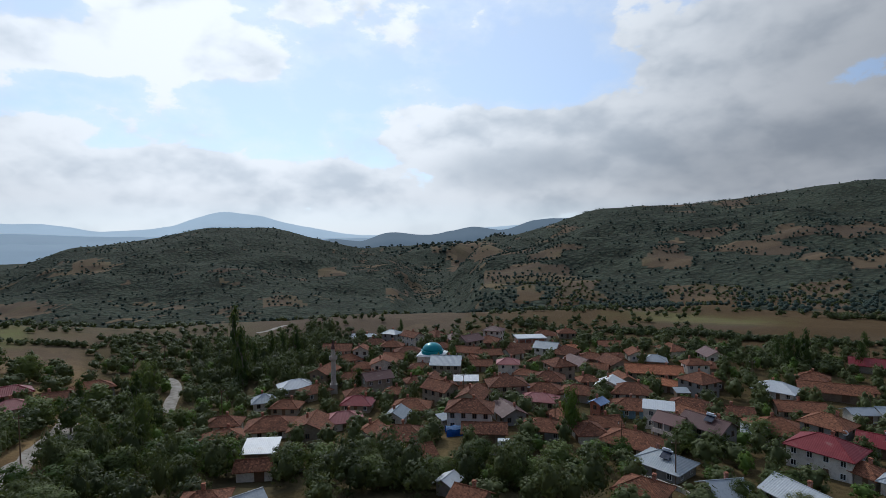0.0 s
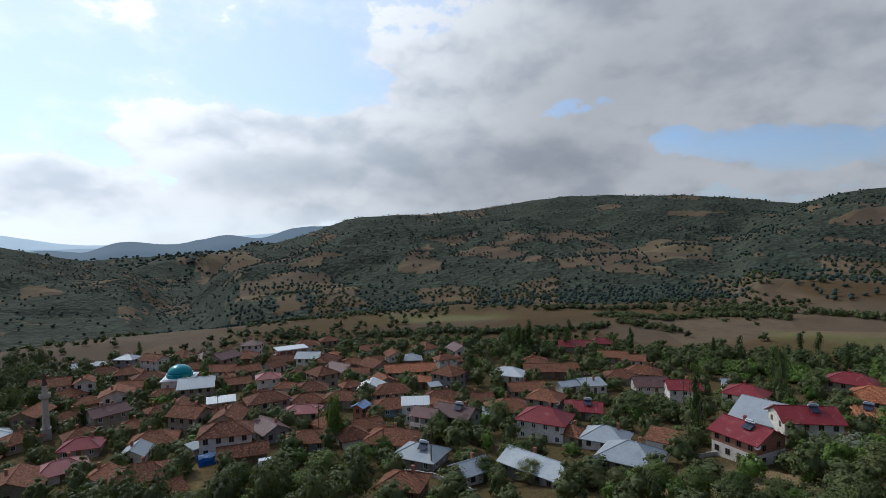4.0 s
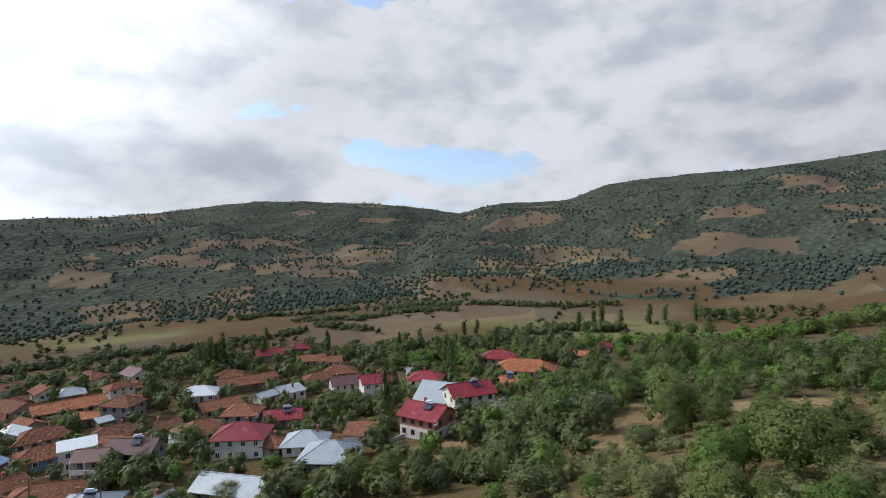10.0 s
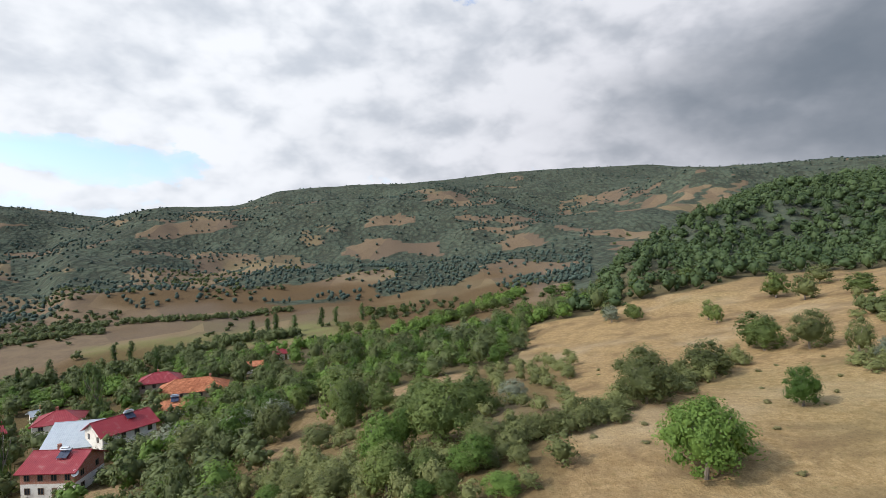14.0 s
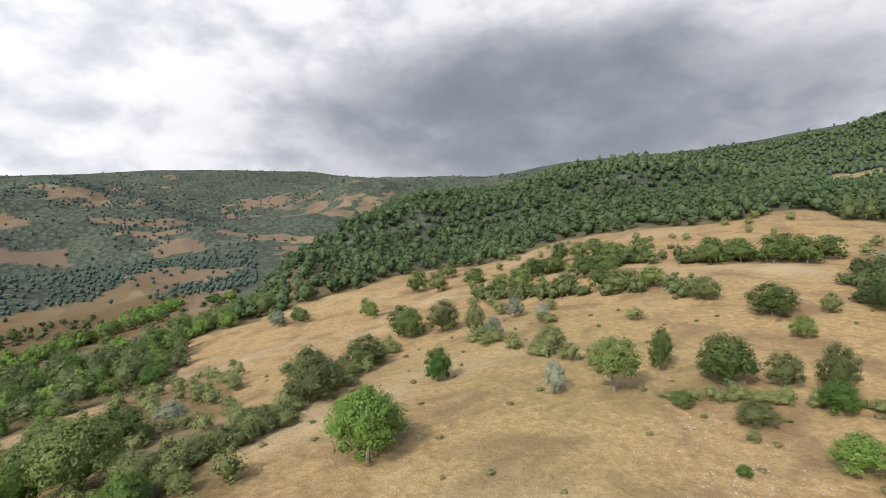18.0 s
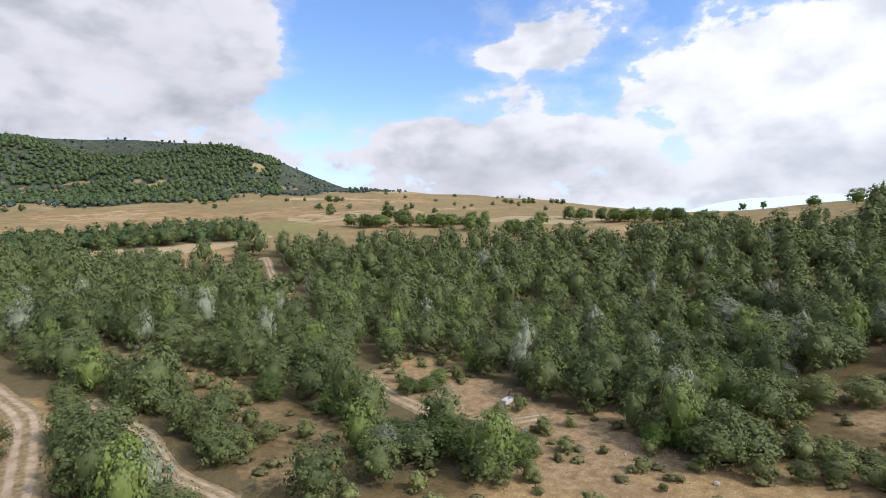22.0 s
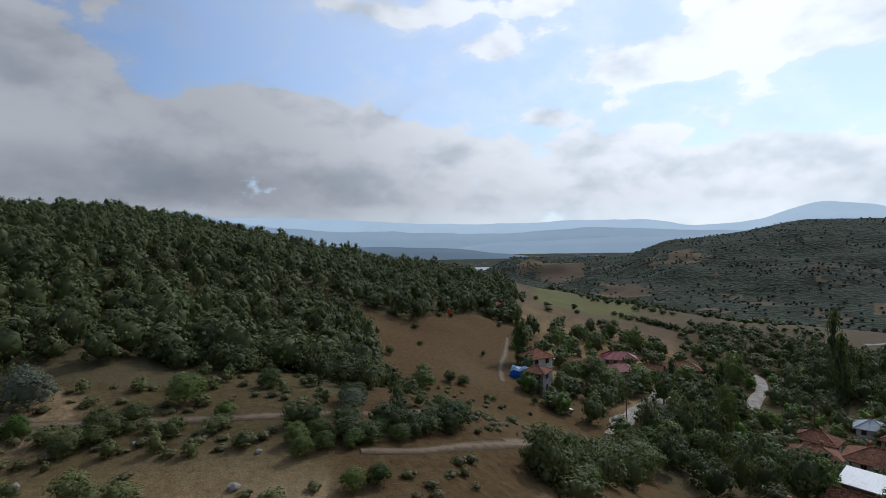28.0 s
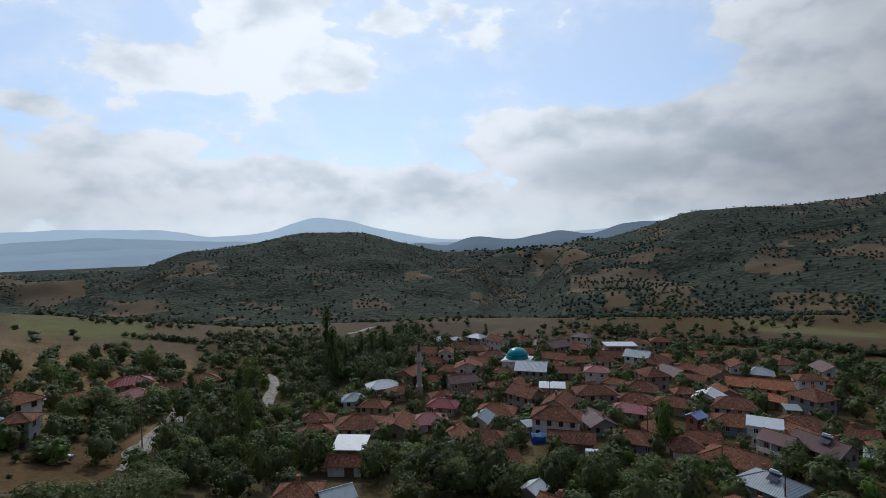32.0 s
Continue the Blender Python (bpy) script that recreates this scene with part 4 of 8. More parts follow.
def revolve(bm, outline, sides=16, at=(0, 0)):
    """A turned body from (radius, height) pairs."""
    rings = [[bm.verts.new((at[0] + r * math.cos(i * math.tau / sides), at[1] + r * math.sin(i * math.tau / sides), z)) for i in range(sides)] for r, z in outline]
    for lo, hi in zip(rings, rings[1:]):
        for i in range(sides):
            j = (i + 1) % sides
            bm.faces.new((lo[i], lo[j], hi[j], hi[i]))
    bm.faces.new(rings[0][::-1])
    bm.faces.new(rings[-1])
    return bm


# ---- plants ----
ICO = bmesh.new()
bmesh.ops.create_icosphere(ICO, subdivisions=1, radius=1.0)
ICO_V = np.array([v.co[:] for v in ICO.verts])
ICO_F = np.array([[v.index for v in f.verts] for f in ICO.faces])
ICO.free()
OCT_V = np.array(((1, 0, 0), (0, 1, 0), (-1, 0, 0), (0, -1, 0), (0, 0, 1), (0, 0, -1)), float)
OCT_F = np.array(((0, 1, 4), (1, 2, 4), (2, 3, 4), (3, 0, 4), (1, 0, 5), (2, 1, 5), (3, 2, 5), (0, 3, 5)))


def crown_shape(kind, rng, leaf_count, leaf_size, lumps):
    """Vertices, triangles of a crown 1 m wide and 1 m high standing on z = 0: lumps of foliage with leaf sprays all over them."""
    verts, tris = [], []
    count, lean = 0, rng.uniform(0, 6.28)
    for k in range(lumps):
        share = 1.0
        if kind == "poplar":
            h = (k + 0.5) / lumps
            c = np.array((rng.normal(0, 0.10), rng.normal(0, 0.10), 0.04 + 0.90 * h))
            size = np.array((0.36, 0.36, 0.13)) * (0.55 + 0.9 * math.sin(math.pi * min(1, 0.18 + 0.78 * h))) * rng.uniform(0.8, 1.15)
        elif k == 0:
            c = np.array((rng.normal(0, 0.02), rng.normal(0, 0.02), 0.43))
            size = np.array((0.415, 0.415, 0.48)) * (1.1 if lumps < 4 else 1.0)
            share = 1.0 + 0.6 * lumps
        else:
            # boughs spread evenly over an egg-shaped dome, broadest below the middle
            tilt = 1.0 - 1.72 * (k - 0.5) / (lumps - 1) + rng.uniform(-0.16, 0.16)
            ang = k * 2.39996 + rng.uniform(-0.8, 0.8) + lean
            tilt = max(-0.8, min(0.98, tilt))
            wide = (math.sqrt(1 - tilt * tilt) * 0.36 if tilt > 0 else 0.36 - 0.10 * tilt * tilt) * rng.uniform(0.84, 1.1)
            c = np.array((wide * math.cos(ang), wide * math.sin(ang), 0.40 + (0.46 if tilt > 0 else 0.38) * tilt * rng.uniform(0.88, 1.06)))
            size = np.array((0.135, 0.135, 0.125)) * rng.uniform(0.6, 1.4) * (1.5 if lumps < 6 else 1.2 if lumps < 12 else 1.0)
        body, sides = (ICO_V, ICO_F) if k == 0 else (OCT_V, OCT_F) if leaf_count > 30 else (OCT_V[:5], OCT_F[:4])
        core = body * rng.uniform(0.72, 1.0, (len(body), 1)) * size * ((0.74 if k == 0 else 0.6) if leaf_count > 300 else 0.84) + c
        verts.append(core)
        tris.append(sides + count)
        count += len(core)
        n_leaf = max(1, int(leaf_count / (lumps * 1.6 if kind != "poplar" else lumps) * share))
        d = rng.normal(size=(n_leaf, 3))
        d /= np.linalg.norm(d, axis=1)[:, None]
        d[:, 2] = np.where(d[:, 2] < -0.6, -d[:, 2], d[:, 2])
        p = c + d * size * rng.uniform(0.68, 1.12, (n_leaf, 1))
        nrm = d * 0.8 + (p - (0, 0, 0.4)) * (1.7, 1.7, 1.5) + rng.normal(0, 0.36, (n_leaf, 3))
        nrm /= np.linalg.norm(nrm, axis=1)[:, None]
        u = np.cross(nrm, rng.normal(size=(n_leaf, 3)))
        u /= np.linalg.norm(u, axis=1)[:, None] + 1e-9
        w = np.cross(nrm, u)
        s = leaf_size * rng.uniform(0.6, 1.3, (n_leaf, 1))
        leaf = np.stack([p + u * s * 0.95, p - u * s * 0.5 + w * s * 0.75, p - u * s * 0.5 - w * s * 0.75], 1).reshape(-1, 3)
        tris.append(np.arange(n_leaf)[:, None] * 3 + np.arange(3) + count)
        verts.append(leaf)
        count += len(leaf)
    return np.concatenate(verts), np.concatenate(tris)


def tri_mesh(name, verts, tris, mat, tint=None):
    mesh = bpy.data.meshes.new(name)
    mesh.vertices.add(len(verts))
    mesh.vertices.foreach_set("co", verts.astype(np.float32).ravel())
    mesh.loops.add(tris.size)
    mesh.loops.foreach_set("vertex_index", tris.astype(np.int32).ravel())
    mesh.polygons.add(len(tris))
    mesh.polygons.foreach_set("loop_start", np.arange(0, tris.size, 3, dtype=np.int32))
    if tint is not None:
        mesh.attributes.new("tint", "FLOAT", "POINT").data.foreach_set("value", tint.astype(np.float32))
    mesh.update()
    mesh.materials.append(MAT[mat])
    return mesh


RNG = np.random.default_rng(7)
# kind: (foliage, width to height, share of bare trunk, words)
KINDS = {
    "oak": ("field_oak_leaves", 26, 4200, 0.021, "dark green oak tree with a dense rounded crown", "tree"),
    "walnut": ("walnut_leaves", 24, 3800, 0.022, "bright green walnut tree with a full leafy crown", "tree"),
    "shrub": ("shrub_leaves", 26, 3600, 0.019, "olive-green bushy shrub growing in dry grass", "shrub"),
    "willow": ("willow_leaves", 24, 2700, 0.021, "pale grey-green willow with fine foliage", "tree"),
    "poplar": ("poplar_leaves", 18, 1800, 0.028, "tall slim green poplar", "tree"),
}
CROWNS = {}
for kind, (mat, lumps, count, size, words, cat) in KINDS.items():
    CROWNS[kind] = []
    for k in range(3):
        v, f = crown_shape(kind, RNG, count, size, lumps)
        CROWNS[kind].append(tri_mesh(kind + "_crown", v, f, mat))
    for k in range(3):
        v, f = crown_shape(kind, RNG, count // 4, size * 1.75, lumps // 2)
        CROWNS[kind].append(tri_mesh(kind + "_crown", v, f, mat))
TRUNKS = []
for k in range(3):
    bm = bmesh.new()
    lean = Vector((RNG.normal(0, 0.04), RNG.normal(0, 0.04), 0.42))
    tube(bm, (0, 0, -0.06), lean, 0.034, 0.022)
    for i in range(5):
        ang = i * 1.26 + RNG.uniform(0, 0.6)
        tip = lean + Vector((math.cos(ang) * 0.26, math.sin(ang) * 0.26, RNG.uniform(0.15, 0.4)))
        tube(bm, lean * RNG.uniform(0.6, 0.98), tip, 0.016, 0.005, 5)
    mesh = bpy.data.meshes.new("trunk")
    bm.to_mesh(mesh)
    bm.free()
    mesh.materials.append(MAT["bark"])
    TRUNKS.append(mesh)
TREE_COUNT = [0]


def tree(bearing, away, high, wide, kind="oak", bare=None, group=""):
    """One tree or shrub standing on the ground: trunk with limbs, and crown."""
    mat, lumps, count, size, words, cat = KINDS[kind]
    x, y, z = spot(bearing, away)
    k = TREE_COUNT[0] = TREE_COUNT[0] + 1
    if bare is None:
        bare = 0.0 if kind == "shrub" else 0.02
    name = "shrub" if cat == "shrub" else kind + "_tree"
    ob = thing(name, x, y, z, (k * 77) % 360, words, cat, group)
    trunk = part("trunk", TRUNKS[k % 3], "bark", ob)
    trunk.scale = (high * 0.9 * min(1.0, wide / high + 0.2), high * 0.9 * min(1.0, wide / high + 0.2), high)
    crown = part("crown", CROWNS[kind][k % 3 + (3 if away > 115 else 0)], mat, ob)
    crown.location = (0, 0, high * bare)
    crown.scale = (wide, wide, high * (1 - bare))
    return ob


def wood(name, spots, high, wide, kind, mat, label, lumps, leaf_count, leaf_size, variants=5, seed=1):
    """Many trees as one body of stuff. spots: x, y, z arrays."""
    rng = np.random.default_rng(seed)
    shapes = [crown_shape(kind, rng, leaf_count, leaf_size, lumps) for _ in range(variants)]
    vs, fs, ts, base = [], [], [], 0
    x, y, z = spots
    pick = rng.integers(0, variants, len(x))
    for k, (v, f) in enumerate(shapes):
        sel = np.flatnonzero(pick == k)
        if not len(sel):
            continue
        ang = rng.uniform(0, math.tau, len(sel))
        h = high * rng.uniform(0.65, 1.35, len(sel))
        w = wide * rng.uniform(0.7, 1.3, len(sel))
        ca, sa = np.cos(ang)[:, None], np.sin(ang)[:, None]
        px = (v[None, :, 0] * ca - v[None, :, 1] * sa) * w[:, None] + x[sel][:, None]
        py = (v[None, :, 0] * sa + v[None, :, 1] * ca) * w[:, None] + y[sel][:, None]
        pz = v[None, :, 2] * h[:, None] + (z[sel] - 0.1)[:, None]
        vs.append(np.stack([px, py, pz], -1).reshape(-1, 3))
        fs.append((f[None] + (np.arange(len(sel)) * len(v))[:, None, None] + base).reshape(-1, 3))
        ts.append(np.repeat(rng.uniform(0, 1, len(sel)), len(v)))
        base += len(sel) * len(v)
    mesh = tri_mesh(name, np.concatenate(vs), np.concatenate(fs), mat, np.concatenate(ts))
    return tagged(new(name, mesh), label, "woodland", kind="stuff")


def scatter(count, b0, b1, r0, r1, keep, seed, gap=0.0, power=1.0):
    """Random places in a piece of ring that pass keep(x, y, z, rng)."""
    rng = np.random.default_rng(seed)
    b = np.radians(rng.uniform(b0, b1, count))
    r = np.sqrt(rng.uniform(0, 1, count) ** power * (r1 * r1 - r0 * r0) + r0 * r0)
    x, y = r * np.sin(b), r * np.cos(b)
    z = land(x, y)
    ok = keep(x, y, z, rng)
    x, y, z = x[ok], y[ok], z[ok]
    if gap:
        taken, good = {}, []
        for i in range(len(x)):
            cx, cy = int(x[i] // gap), int(y[i] // gap)
            if any((x[j] - x[i]) ** 2 + (y[j] - y[i]) ** 2 < gap * gap for dx in (-1, 0, 1) for dy in (-1, 0, 1) for j in taken.get((cx + dx, cy + dy), ())):
                continue
            taken.setdefault((cx, cy), []).append(i)
            good.append(i)
        x, y, z = x[good], y[good], z[good]
    return x, y, z

# ---- lanes and tracks: centre lines by bearing and distance ----
LANES = []


def lane(mat, half, label, *line):
    """A ribbon of worn ground that follows the land."""
    pts = np.array([(r * math.sin(radians(b)), r * math.cos(radians(b))) for b, r in line])
    run = np.concatenate(([0], np.cumsum(np.hypot(*np.diff(pts, axis=0).T))))
    s = np.arange(0, run[-1] + 0.6, 1.2)
    cx, cy = bend(run, pts[:, 0], s), bend(run, pts[:, 1], s)
    LANES.append((np.stack([cx[::4], cy[::4]], 1), half))
    dx, dy = np.gradient(cx), np.gradient(cy)
    norm = np.hypot(dx, dy) + 1e-9
    ragged = half * (1 + 0.35 * (fbm(cx, cy, 5, 3, 41) - 0.5))
    across = np.linspace(-1, 1, 9)
    xs = cx[None] - across[:, None] * (dy / norm * ragged)[None]
    ys = cy[None] + across[:, None] * (dx / norm * ragged)[None]
    zs = np.array([land(x, y) for x, y in zip(xs, ys)])
    zs = np.maximum(zs, zs.mean(0)[None] - 0.3) + 0.14 - 0.12 * np.abs(across[:, None]) ** 4 - 0.05 * np.exp(-((np.abs(across[:, None]) - 0.45) / 0.16) ** 2)
    ob = sheet_object("road", xs[::-1], ys[::-1], zs[::-1], mat, label, "lane")
    ob.data.attributes.new("across", "FLOAT", "POINT").data.foreach_set("value", np.repeat(across[::-1], xs.shape[1]).astype(np.float32))
    return ob


lane("gravel", 1.6, "pale gravel lane between the houses", (325.1, 183.2), (324.8, 173.1), (324.3, 152.4), (322.9, 144.6), (321.1, 138.1), (320.2, 131.4), (320.6, 124.2), (320.8, 117.4))
lane("gravel", 1.8, "pale gravel lane winding down to the houses", (319.9, 119.0), (320.5, 126.4), (322.1, 146.1), (324.1, 164.2), (324.6, 177.5))
lane("gravel", 1.9, "pale winding gravel road", (331.9, 233.0), (332.6, 228.9), (333.2, 212.5), (332.7, 197.3), (332.3, 183.8))
lane("gravel", 1.5, "pale gravel road in the fields", (340.7, 315.7), (341.8, 321.3), (343.1, 341.2), (343.7, 343.7))
lane("earth_path", 1, "dusty farm track beside the houses", (309.0, 63.2), (313.7, 82.4), (317.3, 99.0), (320.1, 111.7))
lane("earth_path", 0.8, "dusty worn path on the slope", (293.3, 49.9), (299.3, 51.0), (306.0, 57.5), (311.5, 69.3), (314.1, 100.1))
lane("earth_path", 0.9, "dirt track up the grazed slope", (308.6, 132.3), (308.4, 144.1), (308.9, 160.7), (309.2, 183.8))
lane("earth_path", 1, "narrow earth path along the slope", (262.5, 72.6), (267.4, 68.8), (276.4, 63.7), (282.6, 61.2), (291.1, 59.7), (297.0, 60.4), (301.3, 64.3))
lane("track", 1.6, "dry earth track with two wheel ruts", (177.1, 35.5), (178.4, 41.4), (178.9, 43.9), (179.5, 45.7), (180.5, 54.3), (181.0, 61.5), (181.3, 70.0), (179.7, 80.1), (177.8, 90.7), (175.1, 113.7), (173.7, 124.6), (170.9, 144.1))
lane("track", 1, "narrow stony track in the scrub", (204.3, 36.8), (201.1, 40.9), (198.3, 43.3), (197.1, 45.5), (191.8, 53.2), (190.2, 61.2), (187.0, 69.1), (185.8, 75.4))
lane("track", 1.4, "reddish dirt track in the wood", (194.1, 173.1), (197.9, 185.8), (201.3, 188.4), (202.9, 143.0), (204.6, 126.8), (206.5, 106.7))
lane("track", 1.4, "bare earth track round the clearing", (211.3, 77.1), (213.3, 69.6), (217.7, 62.8), (224.6, 60.0), (230.6, 62.8))

# ---- houses ----
WALL_WORDS = {"white_wall": "white plaster", "cream_wall": "cream plaster", "grey_wall": "grey rendered", "adobe_wall": "brown mud-brick", "brick_wall": "bare red brick", "pink_wall": "pale pink plaster", "blue_wall": "faded blue", "stone": "stone"}
ROOF_WORDS = {"tile": "weathered terracotta tile", "orange_tile": "bright orange tile", "red_sheet": "dark red sheet", "rose_sheet": "faded rose sheet", "brown_sheet": "brown sheet", "metal": "grey metal sheet", "white_sheet": "white metal sheet", "blue_sheet": "blue metal sheet"}
FOOTPRINTS = []


def shared_mesh(name, mat, *boxes):
    bm = bmesh.new()
    for b in boxes:
        box(bm, *b)
    mesh = bpy.data.meshes.new(name)
    bm.to_mesh(mesh)
    bm.free()
    mesh.materials.append(MAT[mat])
    return mesh


FRAME_MESH = shared_mesh("window_frame", "white_paint", (-0.55, -0.45, -0.07, 0.02, 0, 1.3), (0.45, 0.55, -0.07, 0.02, 0, 1.3), (-0.45, 0.45, -0.07, 0.02, 0, 0.09), (-0.45, 0.45, -0.07, 0.02, 1.21, 1.3), (-0.04, 0.04, -0.06, 0.02, 0.09, 1.21))
DARK_FRAME = FRAME_MESH.copy()
DARK_FRAME.materials.clear()
DARK_FRAME.materials.append(MAT["wood"])
PANE_MESH = shared_mesh("pane", "glass", (-0.45, 0.45, -0.03, 0.01, 0.09, 1.21))
DOOR_MESH = shared_mesh("door", "wood", (-0.5, 0.5, -0.06, 0.02, 0, 2.05), (-0.4, 0.4, -0.08, -0.06, 0.15, 0.95), (-0.4, 0.4, -0.08, -0.06, 1.1, 1.9))
CHIMNEY_MESH = shared_mesh("chimney", "brick_wall", (-0.3, 0.3, -0.25, 0.25, -0.9, 1.0), (-0.38, 0.38, -0.33, 0.33, 1.0, 1.12), (-0.26, -0.16, -0.2, 0.2, 1.12, 1.3), (0.16, 0.26, -0.2, 0.2, 1.12, 1.3), (-0.34, 0.34, -0.3, 0.3, 1.3, 1.38))
PANEL_MESH = shared_mesh("panel", "panel", (-1.0, -0.03, -0.9, 0.9, 0, 0.08), (0.03, 1.0, -0.9, 0.9, 0, 0.08))
bm = bmesh.new()
tube(bm, (-1.15, 1.1, 0.28), (1.15, 1.1, 0.28), 0.28, 0.28, 10)
tube(bm, (-0.9, 1.15, 0.72), (0.7, 1.15, 0.72), 0.2, 0.2, 10)
TANK_MESH = bpy.data.meshes.new("tank")
bm.to_mesh(TANK_MESH)
bm.free()
TANK_MESH.materials.append(MAT["steel"])
STAND_MESH = shared_mesh("stand", "steel", (-0.95, -0.9, -0.85, -0.8, -0.7, 0), (0.9, 0.95, -0.85, -0.8, -0.7, 0), (-0.95, -0.9, 0.8, 0.85, -0.9, 0.05), (0.9, 0.95, 0.8, 0.85, -0.9, 0.05))
bm = bmesh.new()
revolve(bm, ((0.02, -0.14), (0.3, -0.08), (0.5, 0.04), (0.48, 0.05), (0.02, -0.1)), 12)
DISH_MESH = bpy.data.meshes.new("satellite_dish")
bm.to_mesh(DISH_MESH)
bm.free()
DISH_MESH.materials.append(MAT["white_paint"])


def window(house, x, y, z, turn, frame_mesh=FRAME_MESH):
    ob = part("window", frame_mesh, "white_paint", house)
    ob.matrix_basis = pose(x, y, z, 0, 0, turn)
    part("pane", PANE_MESH, "glass", ob)


def roof_shape(kind, w, d, h, over, rise, lift=0.0):
    """The roof's slopes as thick slabs."""
    bm = bmesh.new()
    x, y = w / 2 + over, d / 2 + over
    drop = over * rise / (d / 2)
    e, top, th = h - drop + 0.12, h + rise + 0.12, 0.16
    if kind == "hip":
        k = max(0.15, (w - d) / 2)
        a, b = (-k, 0, top), (k, 0, top)
        slab(bm, ((-x, -y, e), (x, -y, e), b, a), th)
        slab(bm, ((x, y, e), (-x, y, e), a, b), th)
        slab(bm, ((x, -y, e), (x, y, e), b), th)
        slab(bm, ((-x, y, e), (-x, -y, e), a), th)
        for p, q in ((a, b), (a, (-x, -y, e)), (a, (-x, y, e)), (b, (x, -y, e)), (b, (x, y, e))):
            tube(bm, p, q, 0.11, 0.11, 5)
    elif kind == "gable":
        slab(bm, ((-x, -y, e), (x, -y, e), (x, 0, top), (-x, 0, top)), th)
        slab(bm, ((x, y, e), (-x, y, e), (-x, 0, top), (x, 0, top)), th)
        tube(bm, (-x, 0, top), (x, 0, top), 0.12, 0.12, 5)
    else:
        slab(bm, ((-x, -y, h), (x, -y, h), (x, y, h + rise), (-x, y, h + rise)), th)
    return bm


def house(bearing, away, turn, w, d, storeys, kind, skin, walls, extra=""):
    """A village house: walls, roof, windows, door, chimney, and what stands on its roof. turn: 0 has the eaves across the view."""
    x, y, z = spot(bearing, away)
    FOOTPRINTS.append((x, y, 0.5 * max(w, d) + 0.8))
    FOOTPRINTS.append((x * (1 - 6.5 / away), y * (1 - 6.5 / away), 0.32 * w))
    rng = random.Random(int(bearing * 31 + away * 7))
    label = ("two-storey" if storeys > 1 else "low") + " village house, " + WALL_WORDS[walls] + " walls, " + ROOF_WORDS[skin] + " roof"
    if "barn" in extra:
        label = "low farm shed with " + WALL_WORDS[walls] + " walls and " + ROOF_WORDS[skin] + " roof"
    ob = thing("barn" if "barn" in extra else "house", x, y, z, -bearing + turn, label, "shed" if "barn" in extra else "house", "village houses")
    h = 2.6 * storeys + 0.2
    frames = rng.choice((FRAME_MESH, DARK_FRAME, DARK_FRAME))
    rise = (0.46 if kind != "shed" else 0.22) * min(d, w) / (2 if kind != "shed" else 1) * rng.uniform(0.95, 1.2)
    bm = bmesh.new()
    if "bricktop" in extra:
        box(bm, -w / 2, w / 2, -d / 2, d / 2, -2.0, 2.95)
        part("lower_wall", bm, "white_wall", ob, "white plastered ground floor")
        bm = bmesh.new()
        box(bm, -w / 2, w / 2, -d / 2, d / 2, 2.95, h)
    else:
        box(bm, -w / 2, w / 2, -d / 2, d / 2, -2.0, h)
    if kind == "gable":
        for s in (-1, 1):
            a = [bm.verts.new(p) for p in ((s * w / 2, -d / 2, h), (s * w / 2, d / 2, h), (s * w / 2, 0, h + rise))]
            b = [bm.verts.new(p) for p in ((s * (w / 2 - 0.3), -d / 2, h), (s * (w / 2 - 0.3), d / 2, h), (s * (w / 2 - 0.3), 0, h + rise))]
            bm.faces.new(a if s > 0 else a[::-1])
            bm.faces.new(b[::-1] if s > 0 else b)
    if kind == "shed":
        a = [bm.verts.new(p) for p in ((-w / 2, d / 2, h), (w / 2, d / 2, h), (w / 2, d / 2, h + rise * 0.9), (-w / 2, d / 2, h + rise * 0.9))]
        bm.faces.new(a)
        for s in (-1, 1):
            c = [bm.verts.new(p) for p in ((s * w / 2, -d / 2, h), (s * w / 2, d / 2, h), (s * w / 2, d / 2, h + rise * 0.9))]
            bm.faces.new(c)
    bmesh.ops.recalc_face_normals(bm, faces=bm.faces)
    part("wall", bm, walls, ob)
    bm = roof_shape(kind, w, d, h, 0.7 if kind != "shed" else 0.35, rise)
    if skin in ("tile", "orange_tile"):
        # sagging, uneven old roofs
        for v in bm.verts:
            v.co.z += 0.07 * math.sin(v.co.x * 1.3 + bearing) + rng.uniform(-0.04, 0.04)
    part("roof", bm, skin, ob)
    if "barn" not in extra:
        for s in range(storeys):
            zz = 0.9 + 2.6 * s
            n_front = max(2, int(w / 2.6))
            for i in range(n_front):
                px = -w / 2 + w * (i + 0.5) / n_front
                if s == 0 and i == n_front // 2:
                    door = part("door", DOOR_MESH, "wood", ob, "dark wooden door")
                    door.matrix_basis = pose(px, -d / 2, 0.1)
                    if "bluedoor" in extra:
                        door.scale = (1.6, 1, 1.15)
                        door.data = BLUE_DOOR
                    continue
                window(ob, px, -d / 2, zz, 0, frames)
            n_side = max(1, int(d / 3.2))
            for i in range(n_side):
                py = -d / 2 + d * (i + 0.5) / n_side
                window(ob, w / 2, py, zz, 90, frames)
                window(ob, -w / 2, py, zz, -90, frames)
    else:
        door = part("door", DOOR_MESH, "wood", ob, "wide plank door")
        door.matrix_basis = pose(w * 0.15, -d / 2, 0.05)
        door.scale = (2.0, 1, 1.1)
    if "nochimney" not in extra and "barn" not in extra:
        c = part("chimney", CHIMNEY_MESH, "brick_wall", ob)
        c.matrix_basis = pose(w * rng.uniform(-0.28, 0.28), d * 0.14, h + rise * 0.75)
